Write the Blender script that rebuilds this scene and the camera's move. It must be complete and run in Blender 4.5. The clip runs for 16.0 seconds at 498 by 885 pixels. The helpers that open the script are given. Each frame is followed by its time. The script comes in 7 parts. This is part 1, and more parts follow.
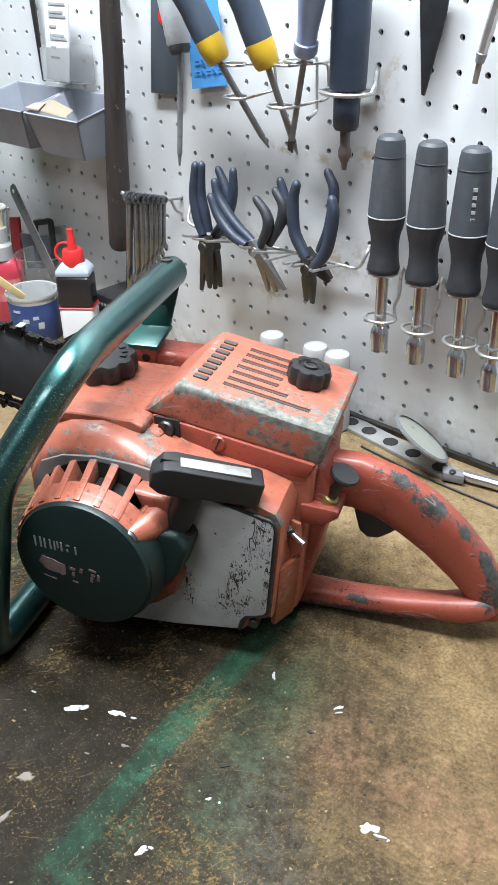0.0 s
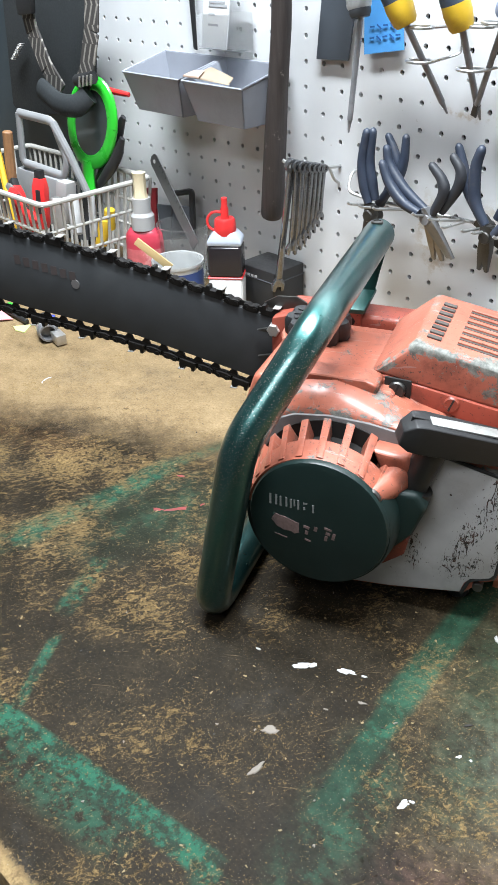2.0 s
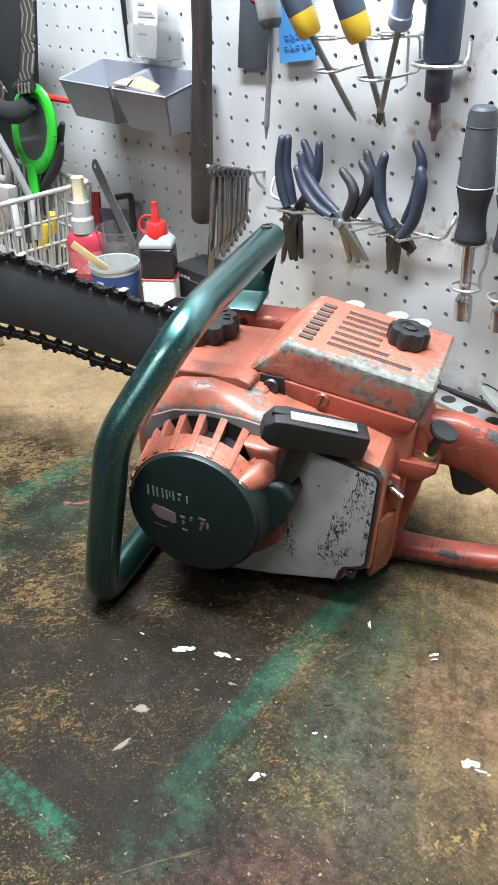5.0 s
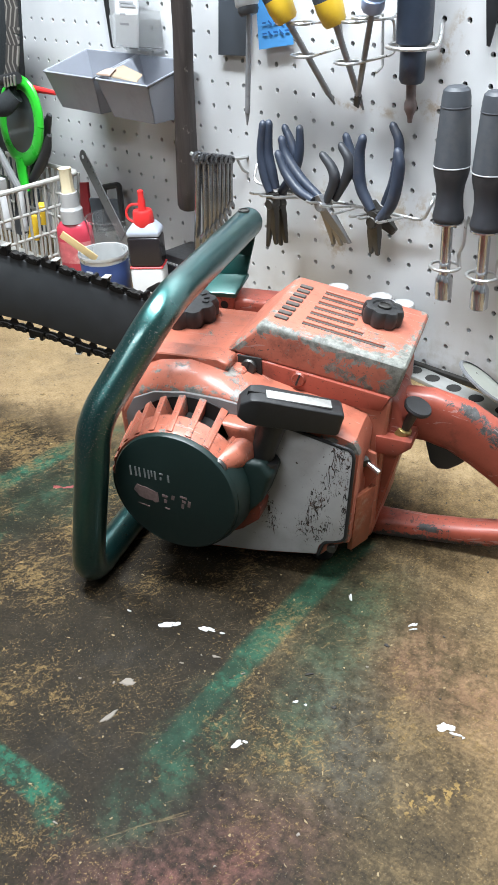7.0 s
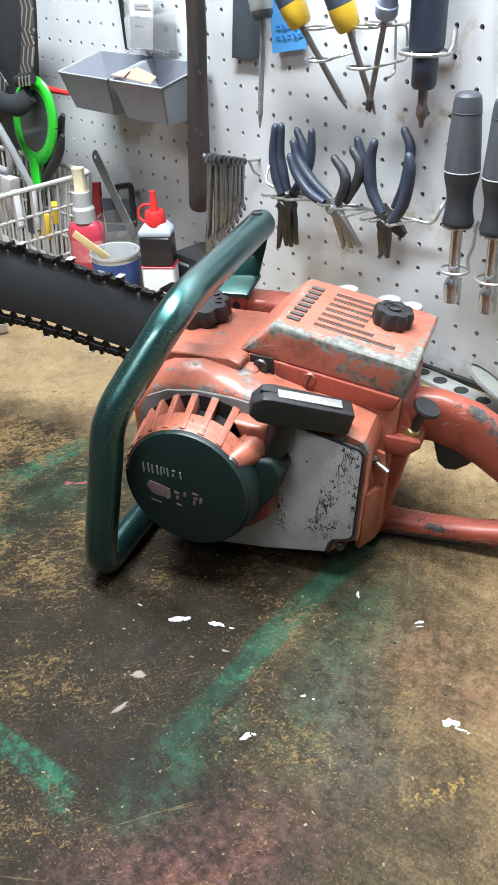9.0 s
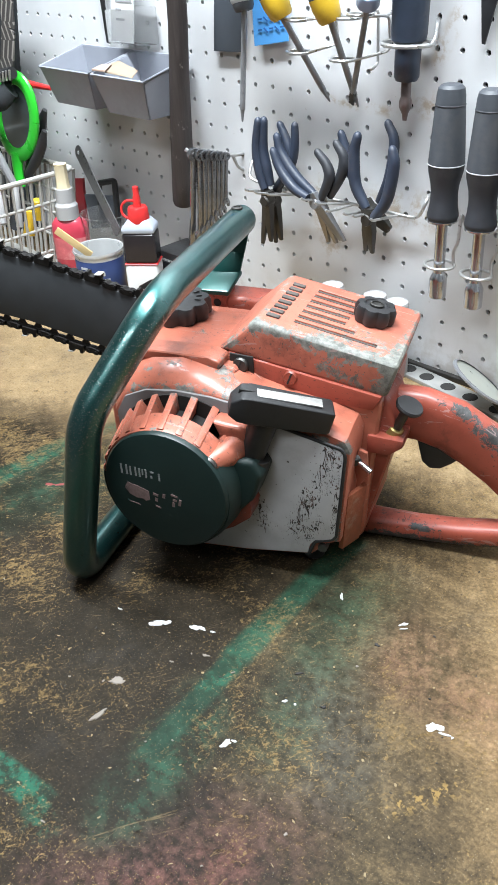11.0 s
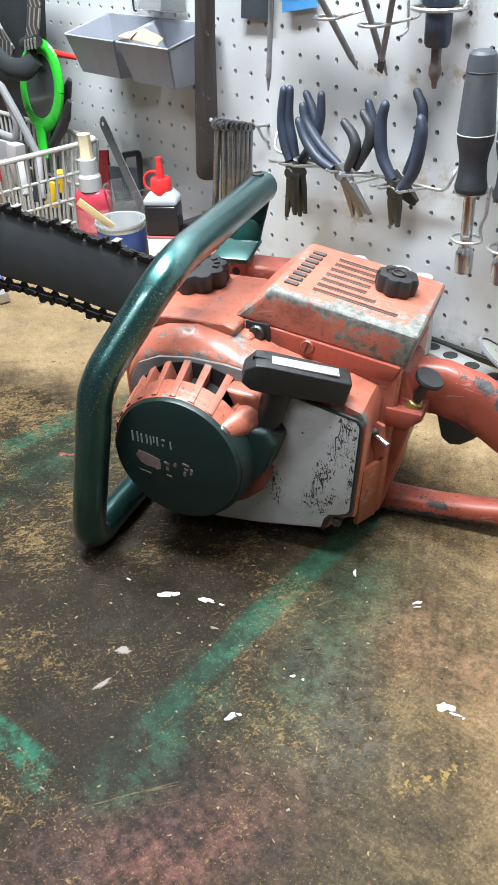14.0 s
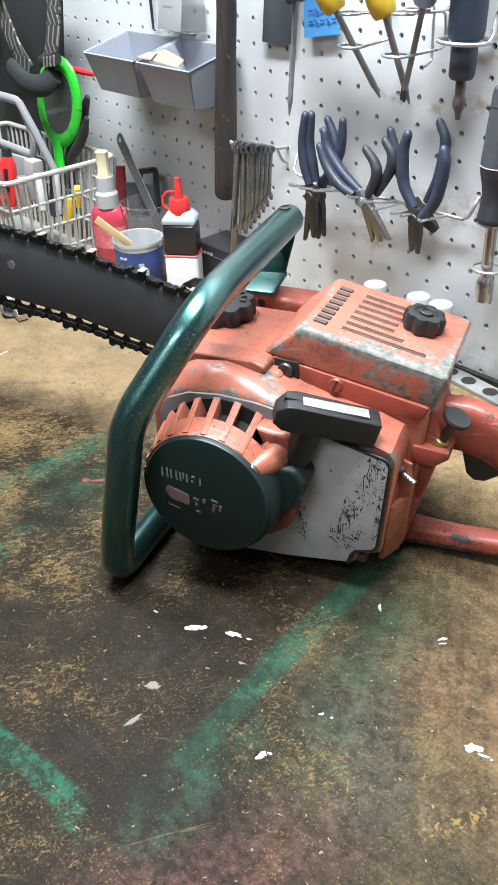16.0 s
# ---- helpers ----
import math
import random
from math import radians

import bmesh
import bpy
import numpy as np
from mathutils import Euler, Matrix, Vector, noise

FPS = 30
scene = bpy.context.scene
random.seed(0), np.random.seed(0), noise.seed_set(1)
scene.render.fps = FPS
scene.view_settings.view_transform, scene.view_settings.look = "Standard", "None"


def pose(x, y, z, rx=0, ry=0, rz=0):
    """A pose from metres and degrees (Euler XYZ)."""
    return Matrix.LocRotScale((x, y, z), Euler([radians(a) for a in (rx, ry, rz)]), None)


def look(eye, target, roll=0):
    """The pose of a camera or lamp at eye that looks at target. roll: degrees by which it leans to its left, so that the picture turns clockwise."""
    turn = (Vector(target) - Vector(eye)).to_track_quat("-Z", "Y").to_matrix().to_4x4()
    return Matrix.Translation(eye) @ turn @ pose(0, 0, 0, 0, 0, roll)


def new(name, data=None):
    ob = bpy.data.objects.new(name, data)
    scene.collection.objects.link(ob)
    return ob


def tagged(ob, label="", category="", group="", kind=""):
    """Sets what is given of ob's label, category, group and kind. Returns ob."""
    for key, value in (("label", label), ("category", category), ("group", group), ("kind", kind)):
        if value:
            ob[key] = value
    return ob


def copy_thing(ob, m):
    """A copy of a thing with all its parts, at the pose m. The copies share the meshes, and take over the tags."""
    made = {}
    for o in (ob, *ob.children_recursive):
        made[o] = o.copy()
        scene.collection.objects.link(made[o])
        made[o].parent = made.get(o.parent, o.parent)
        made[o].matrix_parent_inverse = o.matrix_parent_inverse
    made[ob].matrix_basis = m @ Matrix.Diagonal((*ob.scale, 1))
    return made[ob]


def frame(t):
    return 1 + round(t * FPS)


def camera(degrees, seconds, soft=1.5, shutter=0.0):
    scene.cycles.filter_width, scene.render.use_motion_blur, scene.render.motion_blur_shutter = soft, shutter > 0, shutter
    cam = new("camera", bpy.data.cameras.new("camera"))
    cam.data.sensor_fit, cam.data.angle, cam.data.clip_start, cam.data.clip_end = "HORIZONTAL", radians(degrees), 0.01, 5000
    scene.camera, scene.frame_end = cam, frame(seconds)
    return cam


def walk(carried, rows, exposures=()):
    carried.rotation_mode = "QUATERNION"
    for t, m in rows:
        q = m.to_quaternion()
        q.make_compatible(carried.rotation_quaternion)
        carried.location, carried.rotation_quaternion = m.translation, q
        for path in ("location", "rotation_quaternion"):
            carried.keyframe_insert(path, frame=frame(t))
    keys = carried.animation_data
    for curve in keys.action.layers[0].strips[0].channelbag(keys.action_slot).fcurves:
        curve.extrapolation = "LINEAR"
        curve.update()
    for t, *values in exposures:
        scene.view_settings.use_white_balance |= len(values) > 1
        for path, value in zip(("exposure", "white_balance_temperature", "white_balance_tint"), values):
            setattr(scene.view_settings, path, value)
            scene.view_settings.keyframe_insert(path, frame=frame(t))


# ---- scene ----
cam = camera(32.1, 16.0)
PATH = [
    (0, (0.455, -0.645, 0.437), (-0.731, 0.599, -0.585), -1.3),
    (0.5, (0.453, -0.649, 0.433), (-0.732, 0.593, -0.592), -1.0),
    (1, (0.446, -0.678, 0.426), (-0.764, 0.536, -0.606), -1.3),
    (1.5, (0.423, -0.714, 0.427), (-0.807, 0.47, -0.613), -1.8),
    (2, (0.369, -0.74, 0.426), (-0.867, 0.43, -0.624), -1.9),
    (2.5, (0.361, -0.749, 0.434), (-0.873, 0.425, -0.615), -2.2),
    (3, (0.365, -0.737, 0.434), (-0.865, 0.44, -0.616), -2.4),
    (3.5, (0.378, -0.716, 0.432), (-0.854, 0.458, -0.618), -2.8),
    (4, (0.387, -0.711, 0.433), (-0.846, 0.46, -0.619), -2.7),
    (4.5, (0.41, -0.714, 0.437), (-0.833, 0.452, -0.61), -2.5),
    (5, (0.447, -0.699, 0.435), (-0.793, 0.469, -0.614), -2.1),
    (5.2, (0.464, -0.691, 0.433), (-0.775, 0.477, -0.617), -2.0),
    (7.5, (0.472, -0.701, 0.438), (-0.771, 0.444, -0.633), -3.9),
    (8, (0.472, -0.707, 0.441), (-0.77, 0.438, -0.63), -3.4),
    (8.5, (0.473, -0.712, 0.442), (-0.771, 0.434, -0.626), -3.1),
    (9, (0.475, -0.707, 0.44), (-0.773, 0.435, -0.627), -3.1),
    (11.5, (0.473, -0.691, 0.436), (-0.762, 0.455, -0.642), -3.4),
    (12, (0.469, -0.694, 0.434), (-0.772, 0.445, -0.646), -3.3),
    (12.5, (0.465, -0.691, 0.426), (-0.792, 0.429, -0.655), -3.3),
    (13, (0.468, -0.69, 0.423), (-0.793, 0.421, -0.662), -3.0),
    (13.5, (0.477, -0.683, 0.422), (-0.791, 0.409, -0.673), -3.3),
    (14, (0.475, -0.683, 0.418), (-0.79, 0.409, -0.679), -3.1),
    (14.5, (0.478, -0.678, 0.422), (-0.787, 0.409, -0.682), -3.3),
    (15, (0.481, -0.673, 0.422), (-0.784, 0.414, -0.682), -3.6),
    (15.5, (0.465, -0.682, 0.437), (-0.795, 0.411, -0.666), -3.1),
    (16, (0.454, -0.69, 0.446), (-0.805, 0.4, -0.661), -2.6),
]
walk(cam, [(t, look(eye, target, roll)) for t, eye, target, roll in PATH], [(0.0, -0.06), (1.0, 0.02), (2.0, 0.17), (5.0, 0.11), (9.0, 0.12), (13.0, 0.23), (15.0, 0.23), (16.0, 0.18)])

# ---- world and lights ----
world = bpy.data.worlds.new("workshop_air")
scene.world = world
world.use_nodes = True
world.node_tree.nodes["Background"].inputs[0].default_value = (0.55, 0.6, 0.66, 1)
world.node_tree.nodes["Background"].inputs[1].default_value = 0.10


def area_lamp(name, m, sx, sy, watts, colour):
    d = bpy.data.lights.new(name, "AREA")
    d.shape, d.size, d.size_y, d.energy, d.color = "RECTANGLE", sx, sy, watts, colour
    ob = new(name, d)
    ob.matrix_world = m
    return ob


# tube light over the bench, and a second one further back in the room
area_lamp("bench_tube_light", look((-0.10, -0.45, 1.50), (-0.10, -0.14, 0)), 1.35, 0.16, 82.0, (0.86, 0.94, 1.0))
area_lamp("room_tube_light", look((0.5, -2.0, 1.9), (0.0, -0.2, 0.1)), 1.2, 0.30, 16.0, (0.90, 0.95, 1.0))


# ---- materials ----
class Mat:
    """A small node builder round one principled material."""

    def __init__(self, name, rough=0.5, metal=0.0, coat=0.0):
        self.m = bpy.data.materials.new(name)
        self.m.use_nodes = True
        self.t = self.m.node_tree
        self.b = self.t.nodes["Principled BSDF"]
        self.set("Roughness", rough)
        self.set("Metallic", metal)
        if coat:
            self.set("Coat Weight", coat)
            self.set("Coat Roughness", 0.15)
        self.co = self.t.nodes.new("ShaderNodeTexCoord").outputs["Object"]
        self.rand = None

    def put(self, sock, v):
        if isinstance(v, bpy.types.NodeSocket):
            self.t.links.new(v, sock)
        elif isinstance(v, (tuple, list)) and len(v) == 3 and sock.type == "RGBA":
            sock.default_value = (*v, 1)
        else:
            sock.default_value = v

    def set(self, name, v):
        self.put(self.b.inputs[name], v)
        return self

    def node(self, kind, *ins, **props):
        n = self.t.nodes.new(kind)
        for k, v in props.items():
            if k == "operation":
                n.operation = v
            elif k == "data_type":
                n.data_type = v
            elif k == "feature":
                n.feature = v
        for i, v in enumerate(ins):
            if v is not None:
                self.put(n.inputs[i], v)
        return n

    def stretch(self, sx, sy, sz, rz=0.0):
        n = self.t.nodes.new("ShaderNodeMapping")
        self.put(n.inputs[0], self.co)
        n.inputs[2].default_value = (0, 0, rz)
        n.inputs[3].default_value = (sx, sy, sz)
        return n.outputs[0]

    def turned(self, degrees, along_scale, across_scale):
        """Ground coordinates turned by an angle, scaled along and across."""
        x, y, _ = self.xyz()
        c, q = math.cos(radians(degrees)), math.sin(radians(degrees))
        n = self.t.nodes.new("ShaderNodeCombineXYZ")
        self.put(n.inputs[0], self.math("ADD", self.math("MULTIPLY", x, c * along_scale), self.math("MULTIPLY", y, q * along_scale)))
        self.put(n.inputs[1], self.math("ADD", self.math("MULTIPLY", x, -q * across_scale), self.math("MULTIPLY", y, c * across_scale)))
        n.inputs[2].default_value = degrees
        return n.outputs[0]

    def noise(self, scale, detail=5.0, rough=0.6, co=None, dist=0.0):
        n = self.t.nodes.new("ShaderNodeTexNoise")
        self.put(n.inputs["Vector"], co if co is not None else self.co)
        n.inputs["Scale"].default_value, n.inputs["Detail"].default_value = scale, detail
        n.inputs["Roughness"].default_value, n.inputs["Distortion"].default_value = rough, dist
        return n.outputs["Fac"]

    def math(self, op, a, b=0.0, clamp=False):
        n = self.node("ShaderNodeMath", a, b, operation=op)
        n.use_clamp = clamp
        return n.outputs[0]

    def ramp(self, fac, *stops):
        n = self.t.nodes.new("ShaderNodeValToRGB")
        self.put(n.inputs[0], fac)
        e = n.color_ramp.elements
        while len(e) < len(stops):
            e.new(0.5)
        for el, (p, c) in zip(e, stops):
            el.position = p
            el.color = (*c, 1) if isinstance(c, (tuple, list)) else (c, c, c, 1)
        return n.outputs[0]

    def step(self, fac, lo, hi):
        n = self.t.nodes.new("ShaderNodeMapRange")
        n.interpolation_type = "SMOOTHSTEP"
        self.put(n.inputs[0], fac)
        n.inputs[1].default_value, n.inputs[2].default_value = lo, hi
        return n.outputs[0]

    def mix(self, fac, a, b):
        n = self.t.nodes.new("ShaderNodeMix")
        n.data_type = "RGBA"
        self.put(n.inputs[0], fac)
        self.put(n.inputs[6], a)
        self.put(n.inputs[7], b)
        return n.outputs[2]

    def edge(self, radius=0.004):
        """About 1 where the surface turns over an edge."""
        n = self.t.nodes.new("ShaderNodeBevel")
        n.samples = 4
        n.inputs[0].default_value = radius
        g = self.t.nodes.new("ShaderNodeNewGeometry")
        d = self.t.nodes.new("ShaderNodeVectorMath")
        d.operation = "DOT_PRODUCT"
        self.put(d.inputs[0], n.outputs[0])
        self.put(d.inputs[1], g.outputs["Normal"])
        return self.step(d.outputs["Value"], 1.0, 0.93)

    def xyz(self):
        n = self.t.nodes.new("ShaderNodeSeparateXYZ")
        self.put(n.inputs[0], self.co)
        return n.outputs

    def band(self, x0, y0, x1, y1, width, soft):
        """About 1 within a strip of the ground plan from one point to the other."""
        dx, dy = x1 - x0, y1 - y0
        ln = math.hypot(dx, dy)
        x, y, _ = self.xyz()
        px, py = self.math("SUBTRACT", x, x0), self.math("SUBTRACT", y, y0)
        al = self.math("ADD", self.math("MULTIPLY", px, dx / ln), self.math("MULTIPLY", py, dy / ln))
        ac = self.math("ABSOLUTE", self.math("ADD", self.math("MULTIPLY", px, -dy / ln), self.math("MULTIPLY", py, dx / ln)))
        over = self.math("ABSOLUTE", self.math("SUBTRACT", al, ln / 2))
        a = self.step(ac, width / 2 + soft, width / 2 - soft)
        b = self.step(over, ln / 2 + 2 * soft, ln / 2 - 2 * soft)
        return self.math("MULTIPLY", a, b)

    def near(self, p0, p1, radius, soft=0.0):
        """1 close to the line from p0 to p1, falling to 0 at radius."""
        p0, p1 = Vector(p0), Vector(p1)
        ab = p1 - p0
        def vm(op, a, b):
            n = self.t.nodes.new("ShaderNodeVectorMath")
            n.operation = op
            for i, v in enumerate((a, b)):
                if isinstance(v, bpy.types.NodeSocket):
                    self.t.links.new(v, n.inputs[i])
                else:
                    n.inputs[i].default_value = v
            return n
        rel = vm("SUBTRACT", self.co, p0).outputs["Vector"]
        f = self.math("MULTIPLY", vm("DOT_PRODUCT", rel, ab).outputs["Value"], 1.0 / ab.length_squared, True)
        sc = vm("SCALE", ab, (0, 0, 0))
        self.t.links.new(f, sc.inputs["Scale"])
        d = vm("DISTANCE", rel, sc.outputs["Vector"]).outputs["Value"]
        return self.step(d, radius, soft)

    def bump(self, height, strength=0.3, dist=0.001):
        n = self.t.nodes.new("ShaderNodeBump")
        n.inputs["Strength"].default_value, n.inputs["Distance"].default_value = strength, dist
        self.put(n.inputs["Height"], height)
        self.set("Normal", n.outputs[0])
        return self


def plain(name, colour, rough=0.5, metal=0.0, vary=0.12, scale=60.0, bump=0.15, coat=0.0, dirt=0.0, dirt_colour=(0.08, 0.065, 0.05)):
    """A surface of one paint or metal with fine mottling, uneven gloss and some grime."""
    k = Mat(name, rough, metal, coat)
    n1, n2 = k.noise(scale, 6), k.noise(scale / 9, 4)
    f = k.math("ADD", k.math("MULTIPLY", n1, 0.5), k.math("MULTIPLY", n2, 0.5))
    lo, hi = [c * (1 - vary) for c in colour], [min(1, c * (1 + vary)) for c in colour]
    c = k.ramp(f, (0.3, lo), (0.7, hi))
    if dirt:
        c = k.mix(k.math("MULTIPLY", k.step(k.noise(scale / 4, 8, 0.7), 0.52, 0.68), dirt), c, dirt_colour)
    k.set("Base Color", c)
    k.set("Roughness", k.ramp(n1, (0.3, max(0.03, rough * 0.8)), (0.7, min(1, rough * 1.2))))
    if bump:
        k.bump(n1, bump, 0.0004)
    return k.m


def worn_paint(name, colour, under, rough, wear, rubs=(), spots=0.0, flecks=(0.5, 0.5, 0.48)):
    """Paint over metal: rubbed through along the given lines (ends, reach, amount), chipped in patches, grimy."""
    k = Mat(name, rough)
    fine, big, mid = k.noise(190, 8, 0.68), k.noise(14, 5, 0.55), k.noise(115, 9, 0.82, dist=0.6)
    base = k.ramp(k.math("ADD", k.math("MULTIPLY", big, 0.7), k.math("MULTIPLY", fine, 0.3)), (0.36, [c * 0.80 for c in colour]), (0.64, [min(1, c * 1.12) for c in colour]))
    grime = k.step(k.noise(34, 9, 0.74), 0.50, 0.66)
    base = k.mix(k.math("MULTIPLY", grime, 0.62), base, [c * 0.36 + 0.006 for c in colour])
    pits = k.step(k.math("ADD", k.math("MULTIPLY", k.noise(420, 4, 0.6), 0.8), k.math("MULTIPLY", big, 0.25)), 0.640, 0.665)
    base = k.mix(k.math("MULTIPLY", pits, 0.7), base, [c * 0.2 + 0.01 for c in under])
    chip = k.math("ADD", mid, k.math("MULTIPLY", k.math("SUBTRACT", big, 0.5), wear))
    for p0, p1, reach, amount in rubs:
        chip = k.math("ADD", chip, k.math("MULTIPLY", k.near(p0, p1, reach), amount))
    gone = k.step(chip, 0.634, 0.648)
    low = k.ramp(fine, (0.38, [c * 0.55 for c in under]), (0.62, [min(1, c * 1.35) for c in under]))
    col = k.mix(gone, base, low)
    scr = k.step(k.noise(1, 4, 0.55, k.stretch(35, 420, 160, 0.35), 0.8), 0.645, 0.665)
    col = k.mix(k.math("MULTIPLY", scr, 0.5), col, [min(1, c * 0.5 + 0.22) for c in colour])
    if spots:
        col = k.mix(k.math("MULTIPLY", k.step(k.noise(330, 3, 0.5), 0.66, 0.70), spots), col, flecks)
    k.set("Base Color", col)
    k.set("Roughness", k.math("ADD", k.math("MULTIPLY", gone, 0.15), k.math("ADD", rough - 0.10, k.math("MULTIPLY", fine, 0.2))))
    k.bump(k.math("SUBTRACT", k.math("MULTIPLY", fine, 0.3), gone), 0.4, 0.0005)
    return k.m


def SL(u, v, w):
    """Saw millimetres to the saw's own metres."""
    return ((u + 60) / 1000, (300 - v) / 1000, w / 1000)


M_ORANGE = worn_paint("worn_orange_paint", (0.375, 0.113, 0.071), (0.16, 0.155, 0.14), 0.34, 0.34,
                      ((SL(-145, 357, 140), SL(-60, 357, 145), 0.012, 0.15), (SL(-150, 345, 150), SL(-105, 345, 158), 0.010, 0.11), (SL(-20, 357, 128), SL(24, 357, 120), 0.010, 0.14), (SL(20, 357, 120), SL(14, 357, 40), 0.008, 0.16), (SL(-84, 330, 156), SL(-60, 345, 148), 0.014, 0.14)))
M_ORANGE_COVER = worn_paint("badly_worn_orange_paint", (0.385, 0.119, 0.077), (0.165, 0.168, 0.150), 0.45, 0.52,
                            ((SL(-57, 317, 184), SL(46, 317, 164), 0.011, 0.17), (SL(46, 317, 164), SL(43, 226, 160), 0.020, 0.20), (SL(44, 316, 163), SL(38, 317, 138), 0.016, 0.22), (SL(38, 317, 140), SL(-8, 318, 156), 0.013, 0.13),
                             (SL(-57, 317, 184), SL(-59, 226, 187), 0.009, 0.13), (SL(-57, 317, 184), SL(-86, 318, 160), 0.008, 0.14), (SL(-59, 226, 187), SL(43, 224, 160), 0.012, 0.14), (SL(0, 310, 172), SL(40, 300, 163), 0.024, 0.10)))
# the line from (20, 300, 3) just darkens the lower bar's underside
M_RED = worn_paint("worn_red_orange_paint", (0.305, 0.066, 0.042), (0.052, 0.051, 0.050), 0.40, 0.36,
                   ((SL(62, 290, 130), SL(88, 290, 122), 0.009, 0.13), (SL(86, 290, 121), SL(112, 290, 106), 0.012, 0.19), (SL(96, 293, 106), SL(112, 293, 92), 0.008, 0.13), (SL(112, 290, 106), SL(133, 290, 88), 0.011, 0.17), (SL(133, 289, 88), SL(151, 289, 66), 0.011, 0.18),
                    (SL(151, 290, 64), SL(163, 290, 40), 0.013, 0.20), (SL(150, 292, 40), SL(158, 292, 24), 0.012, 0.15), (SL(20, 300, 3), SL(150, 300, 13), 0.010, 0.25), (SL(34, 312, 104), SL(44, 316, 98), 0.010, 0.14), (SL(60, 298, 19), SL(76, 298, 20), 0.007, 0.16)))
M_ORANGE_GRIMY = worn_paint("oily_orange_paint", (0.21, 0.042, 0.024), (0.05, 0.045, 0.04), 0.42, 0.35)
M_GREYRIM = plain("grey_painted_rim", (0.16, 0.15, 0.15), 0.5, 0, 0.2, 90, dirt=0.4)
M_BLACKPL = plain("black_moulded_plastic", (0.018, 0.018, 0.019), 0.42, 0, 0.3, 220, 0.25)
# near-black for gaps and recesses, their shade held in the colour; also small marks
M_BLACKGAP = plain("gap_shade_and_black_marks", (0.012, 0.011, 0.010), 0.8, 0, 0.3, 80)
M_STEEL = plain("scuffed_steel", (0.55, 0.54, 0.53), 0.36, 0.8, 0.18, 140, 0.1, dirt=0.3)
M_CHROME = plain("chrome_plate", (0.60, 0.62, 0.66), 0.17, 0.92, 0.06, 120, 0.03)
M_DARKSTEEL = plain("dark_oily_steel", (0.075, 0.072, 0.068), 0.45, 0.8, 0.3, 160, 0.2)
M_BAR = plain("black_painted_bar", (0.042, 0.045, 0.049), 0.50, 0.0, 0.25, 60, 0.06, dirt=0.15, dirt_colour=(0.06, 0.06, 0.055))
M_CHAIN = plain("oily_black_chain", (0.022, 0.020, 0.019), 0.38, 0.6, 0.4, 200, 0.2)
M_CUTTER = plain("bright_cutter_chrome", (0.50, 0.50, 0.49), 0.3, 0.5, 0.1, 200, 0.05)


def handlebar_paint():
    k = Mat("green_metallic_paint", 0.28, 0.94, 0.9)
    k.set("Coat Roughness", 0.2)
    k.set("Coat IOR", 1.7)
    n = k.noise(9, 4)
    col = k.ramp(n, (0.35, (0.021, 0.096, 0.093)), (0.65, (0.034, 0.132, 0.126)))
    x, y, z = k.xyz()
    zone = k.math("MULTIPLY", k.step(z, 0.10, 0.16), k.step(z, 0.215, 0.195))
    spk = k.step(k.noise(1250, 2, 0.5), 0.625, 0.655)
    big = k.step(k.noise(420, 2, 0.5), 0.685, 0.705)
    spk = k.math("MAXIMUM", spk, big)
    col = k.mix(k.math("MULTIPLY", spk, k.math("ADD", 0.08, k.math("MULTIPLY", zone, 0.75))), col, (0.42, 0.45, 0.42))
    k.set("Base Color", col)
    k.set("Roughness", k.ramp(k.noise(60, 5), (0.3, 0.27), (0.7, 0.36)))
    k.bump(k.noise(260, 3), 0.06, 0.0003)
    return k.m


M_GREEN = handlebar_paint()
M_DISC = plain("dark_green_disc_paint", (0.0050, 0.0185, 0.0168), 0.50, 0, 0.25, 45, 0.1, dirt=0.35, dirt_colour=(0.012, 0.010, 0.007))
M_GREENBR = plain("teal_bracket_paint", (0.008, 0.062, 0.054), 0.35, 0.4, 0.2, 80, coat=0.3, dirt=0.25)


def plate_paint():
    k = Mat("scratched_white_plate", 0.45)
    n = k.noise(40, 6)
    col = k.ramp(n, (0.3, (0.42, 0.42, 0.435)), (0.7, (0.51, 0.51, 0.52)))
    # chips crowd at the upper rear corner and in two drifts along the lower edge
    crowd = None
    for a, b, r in ((SL(14, 360, 116), SL(5, 360, 84), 0.017), (SL(-2, 360, 78), SL(-14, 360, 44), 0.019), (SL(2, 360, 56), SL(-6, 360, 40), 0.012), (SL(-42, 360, 64), SL(-40, 360, 44), 0.012), (SL(18, 360, 112), SL(13, 360, 48), 0.005)):
        c = k.near(a, b, r)
        crowd = c if crowd is None else k.math("MAXIMUM", crowd, c)
    chip = k.noise(1, 7, 0.74, k.stretch(230, 1, 200), 0.9)
    line = k.noise(1, 5, 0.6, k.stretch(330, 1, 90), 2.2)
    m = k.step(k.math("ADD", k.math("MAXIMUM", chip, line), k.math("MULTIPLY", crowd, 0.150)), 0.700, 0.712)
    dots = k.step(k.noise(260, 3, 0.6), 0.70, 0.715)
    m = k.math("MAXIMUM", m, dots)
    rust = k.ramp(k.noise(330, 3), (0.45, (0.018, 0.016, 0.015)), (0.62, (0.075, 0.035, 0.025)))
    grime = k.math("MULTIPLY", k.step(k.noise(22, 7, 0.7), 0.50, 0.70), 0.30)
    k.set("Base Color", k.mix(m, k.mix(grime, col, (0.22, 0.20, 0.18)), rust))
    k.bump(k.math("SUBTRACT", 1.0, m), 0.3, 0.0003)
    return k.m


M_PLATE = plate_paint()


